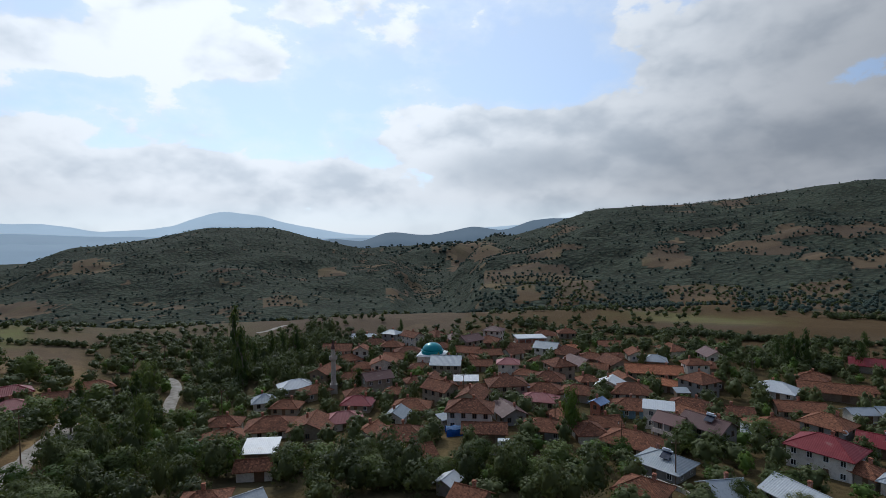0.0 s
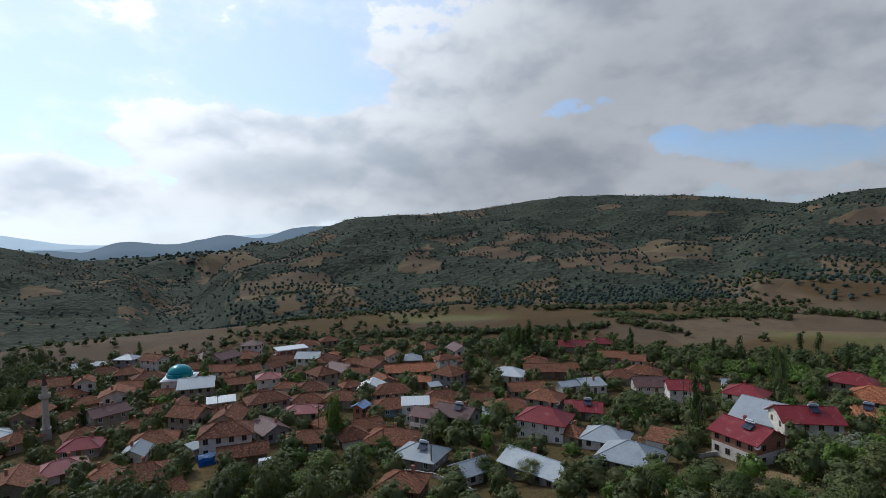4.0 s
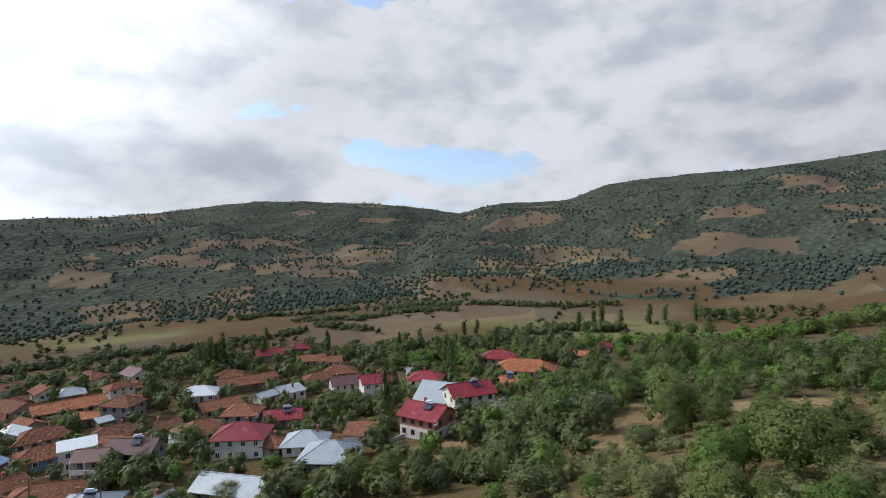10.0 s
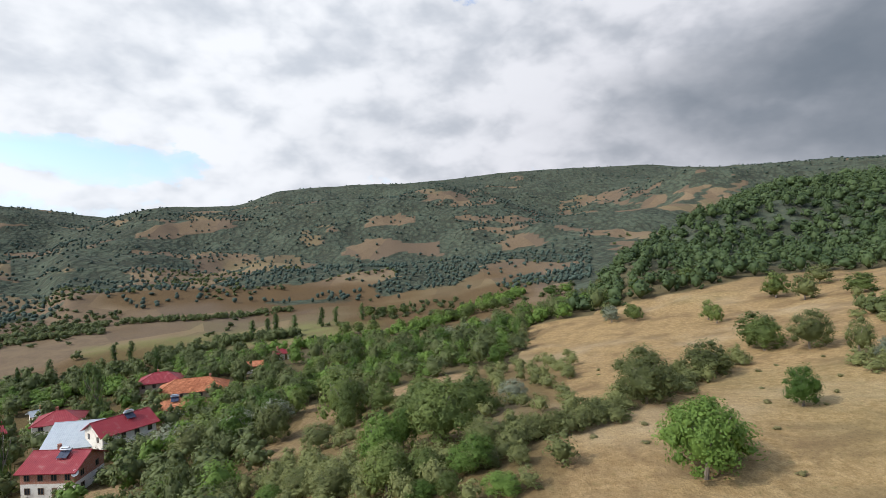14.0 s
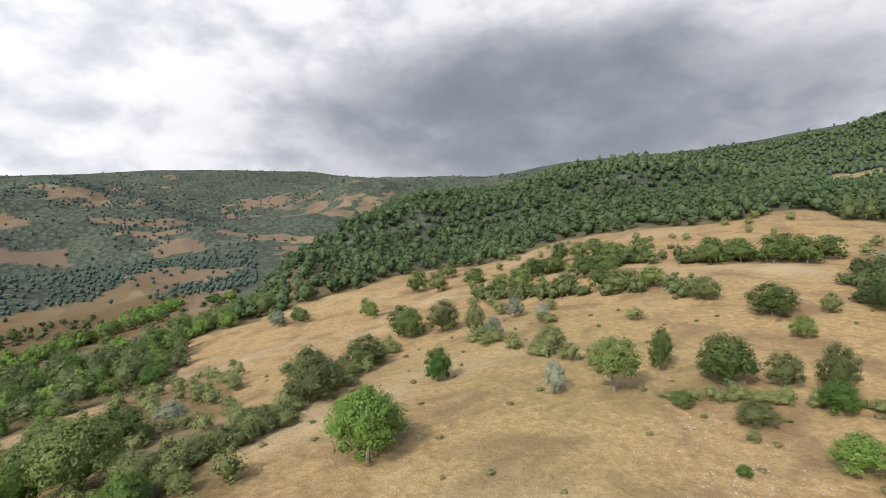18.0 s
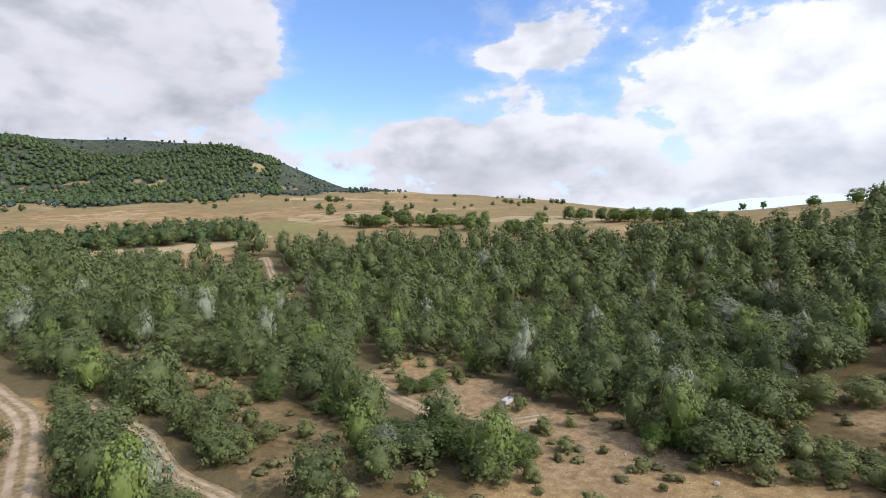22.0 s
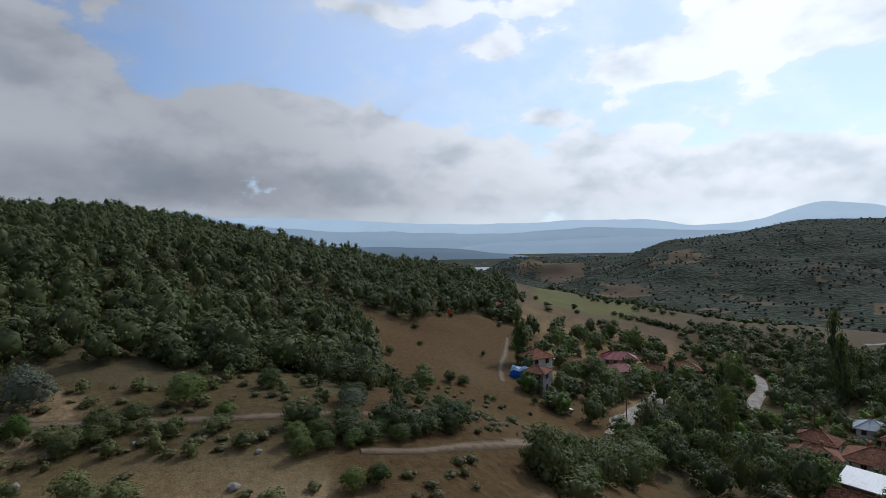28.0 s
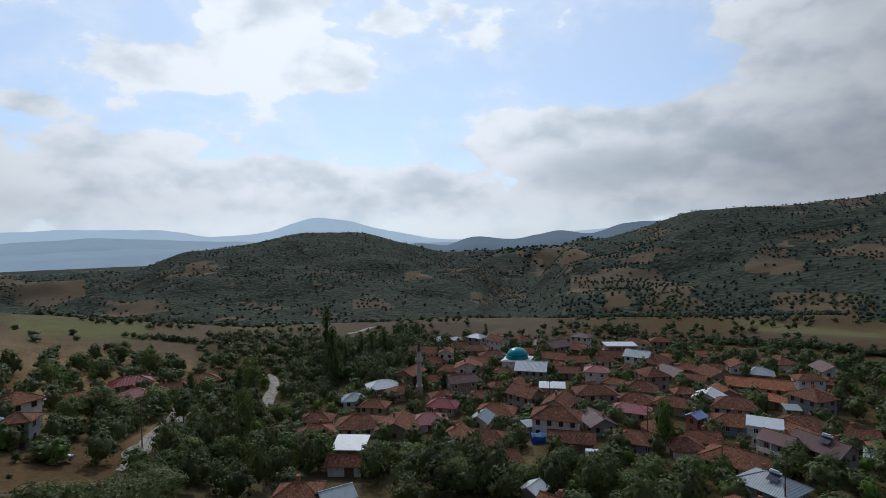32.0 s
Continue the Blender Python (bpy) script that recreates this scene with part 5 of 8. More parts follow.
    if "solar" in extra:
        slope = math.degrees(math.atan2(rise, d / 2))
        s = part("solar_heater", STAND_MESH, "steel", ob, "solar water heater with steel tanks")
        s.matrix_basis = pose(w * 0.12, -d * 0.18, h + rise * 0.66 + 0.55, max(slope, 28), 0, 0)
        part("panel", PANEL_MESH, "panel", s, "dark glass collector panels")
        part("tank", TANK_MESH, "steel", s)
    if "dish" in extra:
        s = part("satellite_dish", DISH_MESH, "white_paint", ob, "white satellite dish")
        s.matrix_basis = pose(w / 2 + 0.3, -d / 2 - 0.2, h - 0.4, 60, 0, 20) @ Matrix.Scale(1.3, 4)
    if "balcony" in extra:
        bm = bmesh.new()
        box(bm, -w / 2, w / 2, -d / 2 - 1.4, -d / 2 - 0.02, 2.75, 2.95)
        box(bm, -w / 2, w / 2, -d / 2 - 1.4, -d / 2 - 1.28, 2.95, 3.8)
        for px in (-w / 2 + 0.1, 0, w / 2 - 0.3):
            box(bm, px, px + 0.2, -d / 2 - 1.38, -d / 2 - 1.2, -1.0, 2.75)
            box(bm, px, px + 0.16, -d / 2 - 1.38, -d / 2 - 1.22, 3.8, h)
        part("balcony", bm, "white_wall", ob)
    if "porch" in extra:
        bm = bmesh.new()
        for px in np.linspace(-w / 2, w / 2, 5):
            box(bm, px - 0.08, px + 0.08, -d / 2 - 1.2, -d / 2 - 1.04, -0.5, h - 0.1)
        box(bm, -w / 2, w / 2, -d / 2 - 1.16, -d / 2 - 1.08, 0.75, 0.85)
        box(bm, -w / 2, w / 2, -d / 2 - 1.16, -d / 2 - 1.08, 0.3, 0.38)
        part("porch_rail", bm, "wood", ob)
    return ob


BLUE_DOOR = DOOR_MESH.copy()
BLUE_DOOR.materials.clear()
BLUE_DOOR.materials.append(MAT["blue_paint"])

# ---- the village, house by house ----
house(337.1, 145.6, 8, 9.7, 6.8, 1, "hip", "tile", "white_wall")
house(337.4, 159.0, -15, 8.6, 6.0, 1, "hip", "tile", "white_wall")
house(341.9, 152.4, -8, 13.1, 9.2, 1, "hip", "tile", "white_wall")
house(345.9, 145.6, 75, 9.4, 10.3, 1, "gable", "tile", "cream_wall")
house(349.1, 149.2, 5, 9.9, 6.9, 1, "hip", "rose_sheet", "white_wall")
house(340.8, 130.0, -15, 7.4, 5.9, 1, "shed", "white_sheet", "adobe_wall", "barn")
house(340.2, 116.9, -10, 7.0, 4.2, 1, "gable", "tile", "white_wall", "barn")
house(344.3, 189.1, 10, 10.3, 7.2, 1, "hip", "white_sheet", "cream_wall", "nochimney")
house(341.2, 177.5, 0, 6.6, 6.0, 1, "hip", "metal", "white_wall")
house(343.4, 168.3, -20, 7.9, 5.5, 1, "hip", "tile", "cream_wall")
house(346.3, 180.6, 25, 8.3, 6.6, 1, "hip", "tile", "cream_wall")
house(347.3, 196.6, 60, 9.4, 6.6, 2, "gable", "tile", "adobe_wall")
house(349.7, 195.9, 0, 7.8, 5.5, 1, "gable", "tile", "cream_wall")
house(348.7, 233.0, -10, 11.2, 7.8, 2, "gable", "tile", "white_wall")
house(351.2, 227.3, 80, 5.8, 6.4, 2, "gable", "tile", "white_wall")
house(353.5, 205.1, 85, 7.6, 9.2, 2, "gable", "tile", "white_wall")
house(351.1, 210.3, 10, 9.3, 6.5, 1, "hip", "tile", "cream_wall")
house(352.5, 195.2, 0, 9.1, 6.4, 1, "gable", "tile", "cream_wall")
house(350.8, 174.3, 10, 8.4, 5.9, 1, "hip", "tile", "white_wall")
house(350.7, 163.6, -15, 8.5, 6.0, 1, "hip", "red_sheet", "cream_wall")
house(354.7, 173.1, -15, 6.9, 4.9, 1, "hip", "tile", "adobe_wall")
house(357.0, 187.1, 15, 7.9, 5.5, 1, "hip", "tile", "cream_wall")
house(358.6, 186.5, 75, 8.0, 7.2, 1, "gable", "tile", "cream_wall")
house(359.7, 178.7, 5, 9.1, 5.5, 1, "hip", "tile", "white_wall")
house(2.3, 183.8, 0, 8.1, 4.1, 1, "shed", "white_sheet", "cream_wall", "barn")
house(2.7, 170.1, 20, 9.9, 6.0, 1, "gable", "tile", "white_wall")
house(6.6, 170.1, 12, 11.5, 8.0, 2, "hip", "tile", "cream_wall", "dish")
house(8.6, 190.5, -15, 6.9, 4.8, 1, "hip", "tile", "white_wall")
house(356.4, 155.2, -10, 10.1, 7.0, 1, "hip", "tile", "cream_wall")
house(354.8, 147.7, 70, 6.2, 5.0, 1, "gable", "metal", "white_wall")
house(351.9, 134.2, 60, 6.7, 5.4, 1, "gable", "tile", "white_wall")
house(355.3, 130.0, -5, 11.8, 8.3, 1, "hip", "tile", "white_wall")
house(360.0, 140.5, 30, 3.5, 3.0, 1, "shed", "metal", "cream_wall", "barn")
house(2.7, 141.5, -5, 11.5, 8.0, 2, "hip", "tile", "white_wall", "bluedoor")
house(4.2, 130.9, 0, 10.1, 5.6, 1, "gable", "tile", "adobe_wall", "barn")
house(356.7, 116.1, 25, 7.1, 5.7, 1, "gable", "tile", "white_wall", "barn")
house(0.2, 99.7, 60, 3.5, 3.1, 1, "gable", "white_sheet", "grey_wall", "barn")
house(2.7, 92.0, -30, 5.5, 4.4, 1, "gable", "tile", "cream_wall")
house(10.5, 136.6, -5, 9.3, 7.0, 1, "hip", "tile", "grey_wall")
house(10.1, 161.9, -8, 10.1, 6.1, 1, "hip", "rose_sheet", "cream_wall")
house(11.0, 185.1, 0, 10.3, 8.3, 1, "hip", "tile", "cream_wall")
house(10.5, 171.9, 5, 11.3, 7.9, 1, "hip", "tile", "cream_wall")
house(14.2, 170.7, -10, 10.3, 7.2, 1, "hip", "tile", "cream_wall")
house(16.1, 154.6, 60, 3.7, 3.0, 2, "gable", "blue_sheet", "brick_wall", "dish")
house(17.3, 181.9, 80, 7.2, 8.0, 1, "gable", "white_sheet", "white_wall")
house(15.0, 185.1, 20, 5.9, 4.7, 1, "hip", "tile", "cream_wall")
house(19.3, 176.8, 5, 11.6, 8.1, 1, "hip", "tile", "white_wall")
house(19.4, 161.9, 0, 11.3, 7.9, 1, "hip", "tile", "blue_wall", "dish")
house(16.6, 147.1, 20, 7.5, 6.0, 1, "gable", "tile", "cream_wall")
house(19.5, 133.7, -18, 12.9, 9.0, 1, "hip", "tile", "white_wall")
house(21.9, 153.5, 0, 7.5, 4.5, 2, "shed", "white_sheet", "white_wall", "nochimney")
house(23.1, 142.0, -28, 6.1, 5.5, 2, "gable", "brown_sheet", "grey_wall", "balcony")
house(26.3, 141.0, -30, 10.1, 7.1, 2, "gable", "brown_sheet", "grey_wall", "solar")
house(20.5, 104.4, -20, 8.0, 7.2, 1, "hip", "tile", "adobe_wall")
house(13.4, 243.1, 0, 6.4, 4.5, 1, "hip", "orange_tile", "white_wall")
house(17.3, 248.3, 10, 10.1, 6.1, 1, "gable", "tile", "white_wall")
house(15.4, 225.7, -8, 9.2, 6.4, 1, "hip", "tile", "cream_wall")
house(17.4, 226.5, 20, 7.3, 4.4, 1, "gable", "tile", "white_wall", "barn")
house(15.9, 207.3, -10, 8.0, 4.8, 1, "gable", "tile", "cream_wall")
house(21.4, 205.1, 5, 18.4, 7.4, 1, "gable", "orange_tile", "cream_wall")
house(22.5, 190.5, -15, 7.3, 5.1, 1, "hip", "orange_tile", "cream_wall")
house(10.7, 265.5, 0, 9.5, 6.6, 1, "hip", "tile", "white_wall")
house(12.9, 271.2, 10, 8.1, 5.7, 1, "hip", "tile", "cream_wall")
house(6.8, 198.0, 0, 7.4, 5.9, 2, "hip", "rose_sheet", "white_wall")
house(4.8, 228.1, 15, 9.2, 6.5, 1, "gable", "tile", "cream_wall")
house(2.5, 230.5, -15, 9.8, 6.8, 1, "gable", "tile", "white_wall")
house(359.7, 238.8, 0, 10.1, 7.1, 1, "hip", "tile", "brick_wall")
house(356.1, 231.3, 5, 10.7, 7.5, 1, "hip", "tile", "cream_wall")
house(354.7, 222.5, -20, 8.3, 5.8, 1, "gable", "tile", "white_wall")
house(352.5, 256.3, 10, 10.3, 7.2, 1, "hip", "tile", "adobe_wall")
house(354.4, 244.8, -10, 9.3, 6.5, 1, "hip", "tile", "cream_wall")
house(350.5, 277.0, 0, 7.4, 5.2, 1, "hip", "white_sheet", "white_wall")
house(352.1, 275.1, 10, 6.0, 4.2, 1, "hip", "white_sheet", "white_wall")
house(349.8, 224.1, 20, 9.2, 6.5, 1, "hip", "tile", "white_wall")
house(3.8, 209.5, 0, 8.8, 6.2, 1, "gable", "tile", "cream_wall")
house(357.4, 208.0, -10, 7.9, 5.5, 1, "hip", "tile", "cream_wall")
house(8.3, 242.2, 0, 10.3, 7.2, 1, "gable", "tile", "adobe_wall")
house(39.7, 157.9, -4, 9.4, 6.6, 1, "gable", "red_sheet", "grey_wall", "solar")
house(35.7, 139.5, -18, 12.0, 9.0, 2, "hip", "red_sheet", "white_wall")
house(38.4, 136.1, -30, 7.1, 5.7, 1, "hip", "tile", "cream_wall")
house(41.9, 133.3, -12, 9.7, 7.8, 1, "hip", "metal", "white_wall")
house(44.4, 120.7, -15, 12.1, 10.3, 1, "hip", "metal", "grey_wall", "porch")
house(34.8, 112.5, -35, 13.4, 7.4, 1, "gable", "metal", "grey_wall", "dish")
house(27.8, 110.9, 35, 6.3, 5.7, 1, "gable", "metal", "white_wall")
house(22.4, 121.6, -28, 9.9, 7.9, 1, "hip", "metal", "grey_wall", "solar")
house(47.6, 132.3, -15, 7.7, 5.4, 1, "shed", "tile", "white_wall", "barn")
house(31.9, 159.6, 12, 12.3, 9.8, 1, "hip", "tile", "white_wall", "dish")
house(33.7, 182.5, 20, 12.1, 7.3, 1, "gable", "tile", "cream_wall")
house(35.8, 161.3, -20, 9.4, 7.5, 2, "hip", "tile", "grey_wall", "dish")
house(31.9, 198.7, -12, 11.0, 7.7, 1, "hip", "white_sheet", "white_wall")
house(36.1, 206.6, 10, 18.1, 7.2, 1, "gable", "tile", "adobe_wall", "barn")
house(34.8, 220.2, 0, 7.8, 5.4, 1, "hip", "tile", "cream_wall")
house(38.0, 187.8, 35, 6.3, 4.4, 1, "gable", "metal", "white_wall", "barn")
house(40.5, 189.8, 25, 8.0, 5.6, 1, "shed", "metal", "white_wall")
house(43.3, 204.4, 5, 10.2, 8.2, 1, "hip", "tile", "cream_wall")
house(46.1, 194.5, 15, 10.6, 7.4, 1, "gable", "brown_sheet", "white_wall")
house(49.1, 183.8, 12, 9.0, 8.1, 2, "gable", "red_sheet", "white_wall")
house(45.5, 210.3, 0, 11.8, 8.2, 1, "hip", "tile", "cream_wall")
house(24.9, 169.5, -10, 11.2, 6.7, 1, "hip", "tile", "cream_wall")
house(28.5, 169.5, 10, 9.2, 6.4, 1, "gable", "tile", "cream_wall")
house(30.2, 153.0, 0, 5.3, 3.7, 1, "shed", "white_sheet", "grey_wall", "barn")
house(24.0, 181.3, 20, 3.7, 3.0, 1, "shed", "metal", "adobe_wall", "barn")
house(54.6, 173.7, -12, 10.1, 8.0, 2, "hip", "red_sheet", "white_wall", "balcony dish")
house(54.7, 132.3, -35, 10.4, 9.3, 2, "gable", "red_sheet", "brick_wall", "bricktop solar dish")
house(57.3, 155.7, -22, 17.2, 13.8, 1, "gable", "metal", "white_wall", "nochimney")
house(59.1, 149.8, 25, 12.2, 8.6, 2, "gable", "red_sheet", "white_wall", "solar")
house(62.5, 208.0, -8, 12.8, 8.9, 1, "hip", "red_sheet", "cream_wall")
house(65.2, 188.4, -8, 19.6, 9.8, 1, "hip", "orange_tile", "cream_wall", "dish")
house(63.2, 172.5, -5, 10.1, 7.1, 1, "hip", "orange_tile", "white_wall", "solar")
house(73.5, 225.7, 10, 5.6, 4.5, 1, "hip", "red_sheet", "white_wall")
house(70.7, 211.0, 0, 6.4, 4.5, 1, "gable", "orange_tile", "white_wall", "barn")
house(39.0, 248.3, 5, 15.0, 7.5, 1, "gable", "red_sheet", "cream_wall", "barn")
house(41.5, 254.5, 0, 9.0, 6.3, 1, "hip", "red_sheet", "cream_wall")
house(42.6, 229.7, 0, 10.7, 6.4, 1, "gable", "tile", "cream_wall")
house(44.6, 225.7, 0, 8.0, 5.6, 1, "gable", "tile", "white_wall")
house(34.4, 215.5, 0, 9.1, 6.4, 1, "hip", "tile", "cream_wall")
house(37.8, 211.8, 20, 8.5, 5.1, 1, "gable", "tile", "adobe_wall", "barn")
house(53.2, 203.0, 15, 4.4, 3.5, 1, "gable", "metal", "white_wall")
house(312.2, 150.3, 30, 6.5, 5.9, 2, "hip", "tile", "white_wall", "dish")
house(312.3, 135.2, -25, 5.0, 4.5, 2, "hip", "tile", "grey_wall", "nochimney")
house(316.1, 169.5, 10, 9.0, 6.3, 1, "hip", "tile", "cream_wall")
house(320.5, 198.0, 5, 10.9, 6.5, 1, "hip", "red_sheet", "cream_wall")
house(320.7, 180.0, 15, 7.7, 6.1, 1, "hip", "rose_sheet", "cream_wall")
house(326.4, 208.0, 10, 11.5, 6.9, 1, "hip", "tile", "grey_wall")
house(323.6, 193.8, -15, 7.0, 4.9, 1, "gable", "tile", "cream_wall")
house(335.4, 99.7, -15, 7.3, 5.1, 1, "hip", "tile", "adobe_wall")
house(339.1, 95.6, 20, 5.0, 4.0, 1, "gable", "metal", "white_wall", "barn")
house(308.2, 229.7, 10, 5.7, 4.0, 1, "gable", "orange_tile", "cream_wall", "barn")
# humbler houses standing between them
house(12.7, 224.5, 67, 9.8, 8.7, 2, "hip", "tile", "cream_wall")
house(9.7, 217.5, 66, 7.0, 5.0, 1, "gable", "tile", "adobe_wall", "barn")
house(12.5, 149.0, -45, 7.0, 6.1, 1, "hip", "tile", "cream_wall")
house(356.6, 252.1, -48, 9.2, 6.4, 2, "gable", "tile", "white_wall")
house(7.3, 233.1, 39, 7.2, 6.4, 1, "gable", "tile", "white_wall")
house(2.9, 218.0, 72, 7.0, 4.7, 1, "hip", "tile", "cream_wall")
house(26.9, 151.3, -15, 7.2, 6.4, 1, "hip", "metal", "white_wall")
house(26.3, 198.1, -52, 7.5, 6.5, 1, "gable", "tile", "adobe_wall")
house(0.2, 201.9, -7, 10.5, 9.1, 2, "gable", "metal", "cream_wall")
house(26.6, 234.9, -65, 9.2, 7.1, 1, "gable", "brown_sheet", "white_wall")
house(2.7, 242.3, 41, 9.7, 8.0, 2, "gable", "brown_sheet", "cream_wall")
house(359.1, 263.1, -51, 9.5, 8.5, 1, "hip", "tile", "white_wall")
house(354.4, 263.0, -34, 7.7, 5.7, 2, "hip", "metal", "grey_wall")
house(3.0, 155.0, 74, 9.1, 7.2, 2, "gable", "tile", "cream_wall")
house(5.3, 262.6, -18, 8.7, 6.7, 2, "hip", "brown_sheet", "white_wall")
house(12.1, 195.6, -61, 9.3, 7.4, 2, "hip", "tile", "cream_wall")
house(10.9, 233.5, -18, 9.2, 7.1, 2, "gable", "metal", "white_wall")
house(23.0, 240.7, -50, 9.5, 7.2, 1, "hip", "tile", "white_wall", "barn")
house(19.7, 231.5, -77, 8.6, 6.4, 1, "gable", "tile", "white_wall")
house(25.2, 210.4, 26, 7.8, 5.3, 2, "hip", "tile", "white_wall")
house(17.7, 215.8, -57, 10.1, 9.1, 1, "gable", "tile", "cream_wall")
house(1.0, 256.2, 42, 8.6, 6.5, 1, "hip", "brown_sheet", "grey_wall")
house(359.5, 165.0, -41, 9.0, 6.6, 2, "gable", "tile", "cream_wall")
house(4.7, 251.9, 79, 9.9, 8.7, 1, "hip", "tile", "adobe_wall")
house(25.1, 158.9, -39, 7.8, 5.4, 1, "gable", "tile", "white_wall", "barn")
house(6.7, 148.0, -66, 9.7, 6.6, 1, "gable", "brown_sheet", "grey_wall")
house(15.1, 138.4, -70, 7.9, 6.8, 1, "hip", "tile", "white_wall", "barn")
house(14.1, 214.9, -49, 10.1, 8.4, 1, "gable", "brown_sheet", "cream_wall")
house(18.5, 193.5, -67, 7.3, 5.9, 1, "gable", "tile", "cream_wall")
house(21.5, 222.2, 3, 8.1, 6.6, 1, "hip", "metal", "adobe_wall", "barn")
house(26.6, 219.6, -60, 7.8, 5.9, 1, "hip", "tile", "cream_wall", "barn")
house(5.7, 181.3, 48, 7.9, 6.3, 1, "gable", "tile", "cream_wall")
house(352.7, 182.5, 20, 9.0, 6.1, 2, "gable", "brown_sheet", "cream_wall")
house(25.5, 188.4, -38, 9.0, 7.8, 2, "hip", "tile", "grey_wall")

# ---- mosque, minaret and the unfinished block ----
def mosque(bearing, away):
    x, y, z = spot(bearing, away)
    FOOTPRINTS.append((x, y, 8))
    ob = thing("mosque", x, y, z - 1.0, -bearing - 12, "small white mosque with a glossy turquoise dome", "mosque")
    bm = box(bmesh.new(), -5.2, 5.2, -5.2, 5.2, -2, 5.0)
    part("wall", bm, "white_wall", ob)
    bm = bmesh.new()
    box(bm, -5.6, 5.6, -5.6, 5.6, 5.0, 5.35)
    box(bm, -4.9, 4.9, -4.9, 4.9, 5.35, 5.6)
    part("cornice", bm, "white_paint", ob)
    bm = revolve(bmesh.new(), ((4.5, 5.6), (4.5, 6.6), (4.7, 6.7), (4.7, 6.9), (4.2, 6.95)), 16)
    part("drum", bm, "teal", ob)
    bm = revolve(bmesh.new(), [(4.2 * math.cos(a), 6.9 + 3.0 * math.sin(a)) for a in np.linspace(0, 1.5, 9)], 24)
    dome = part("dome", bm, "teal", ob, "turquoise sheet-metal dome")
    for f in dome.data.polygons:
        f.use_smooth = True
    part("finial", tube(bmesh.new(), (0, 0, 9.8), (0, 0, 11.2), 0.12, 0.03), "steel", ob)
    for side in range(4):
        for k in (-3, 0, 3):
            w = part("window", FRAME_MESH, "white_paint", ob)
            w.matrix_basis = pose(0, 0, 0, 0, 0, side * 90) @ pose(k, -5.2, 1.6) @ Matrix.Diagonal((1, 1, 1.6, 1))
            part("pane", PANE_MESH, "glass", w)


def minaret(bearing, away, high):
    x, y, z = spot(bearing, away)
    FOOTPRINTS.append((x, y, 3))
    ob = thing("minaret", x, y, z, -bearing, "pale stone minaret with balcony and pointed dark cap", "minaret")
    part("base", box(bmesh.new(), -1.2, 1.2, -1.2, 1.2, -1.5, 3.2), "stone", ob)
    part("shaft", revolve(bmesh.new(), ((1.1, 3.2), (0.85, 4.4), (0.78, high * 0.6)), 12), "stone", ob)
    part("balcony", revolve(bmesh.new(), ((0.78, high * 0.6), (1.35, high * 0.63), (1.4, high * 0.635), (1.4, high * 0.69), (1.3, high * 0.69), (1.3, high * 0.64), (0.7, high * 0.64)), 12), "stone", ob)
    part("upper_shaft", revolve(bmesh.new(), ((0.66, high * 0.64), (0.62, high * 0.82)), 12), "stone", ob)
    part("cap", revolve(bmesh.new(), ((0.78, high * 0.82), (0.5, high * 0.88), (0.06, high)), 12), "brown_sheet", ob, "dark pointed cap")


def unfinished_block(bearing, away, w, d, floors):
    x, y, z = spot(bearing, away)
    FOOTPRINTS.append((x, y, 9))
    ob = thing("apartment_building", x, y, z, -bearing + 14, "unfinished red-brick block with pale concrete roof slab", "building")
    for f in range(floors + 1):
        part("floor_slab", box(bmesh.new(), -w / 2 - 0.6, w / 2 + 0.6, -d / 2 - 0.6, d / 2 + 0.6, f * 2.9 - 0.2, f * 2.9 + (0.25 if f == floors else 0)), "white_sheet" if f == floors else "concrete", ob)
    for f in range(floors):
        for k in range(5):
            px = -w / 2 + 0.2 + k * (w - 0.4) / 4
            for py in (-d / 2, d / 2):
                part("column", box(bmesh.new(), px - 0.2, px + 0.2, py - 0.2, py + 0.2, f * 2.9, f * 2.9 + 2.7), "concrete", ob)
        for k in range(4):
            x0 = -w / 2 + 0.42 + k * (w - 0.4) / 4
            x1 = x0 + (w - 0.4) / 4 - 0.44
            bm = bmesh.new()
            m = (x0 + x1) / 2
            box(bm, x0, m - 0.6, -d / 2 - 0.1, -d / 2 + 0.1, f * 2.9, f * 2.9 + 2.7)
            box(bm, m + 0.6, x1, -d / 2 - 0.1, -d / 2 + 0.1, f * 2.9, f * 2.9 + 2.7)
            box(bm, m - 0.6, m + 0.6, -d / 2 - 0.1, -d / 2 + 0.1, f * 2.9, f * 2.9 + 0.95)
            box(bm, m - 0.6, m + 0.6, -d / 2 - 0.1, -d / 2 + 0.1, f * 2.9 + 2.2, f * 2.9 + 2.7)
            part("brick_panel", bm, "brick_wall", ob)
    part("wall", box(bmesh.new(), -w / 2, w / 2, -d / 2 + 1.2, d / 2 - 0.1, -2, floors * 2.9 - 0.2), "brick_wall", ob)


mosque(358.7, 220.0)
minaret(348.2, 184.5, 18.5)
unfinished_block(9.1, 250.0, 12.5, 8, 2)


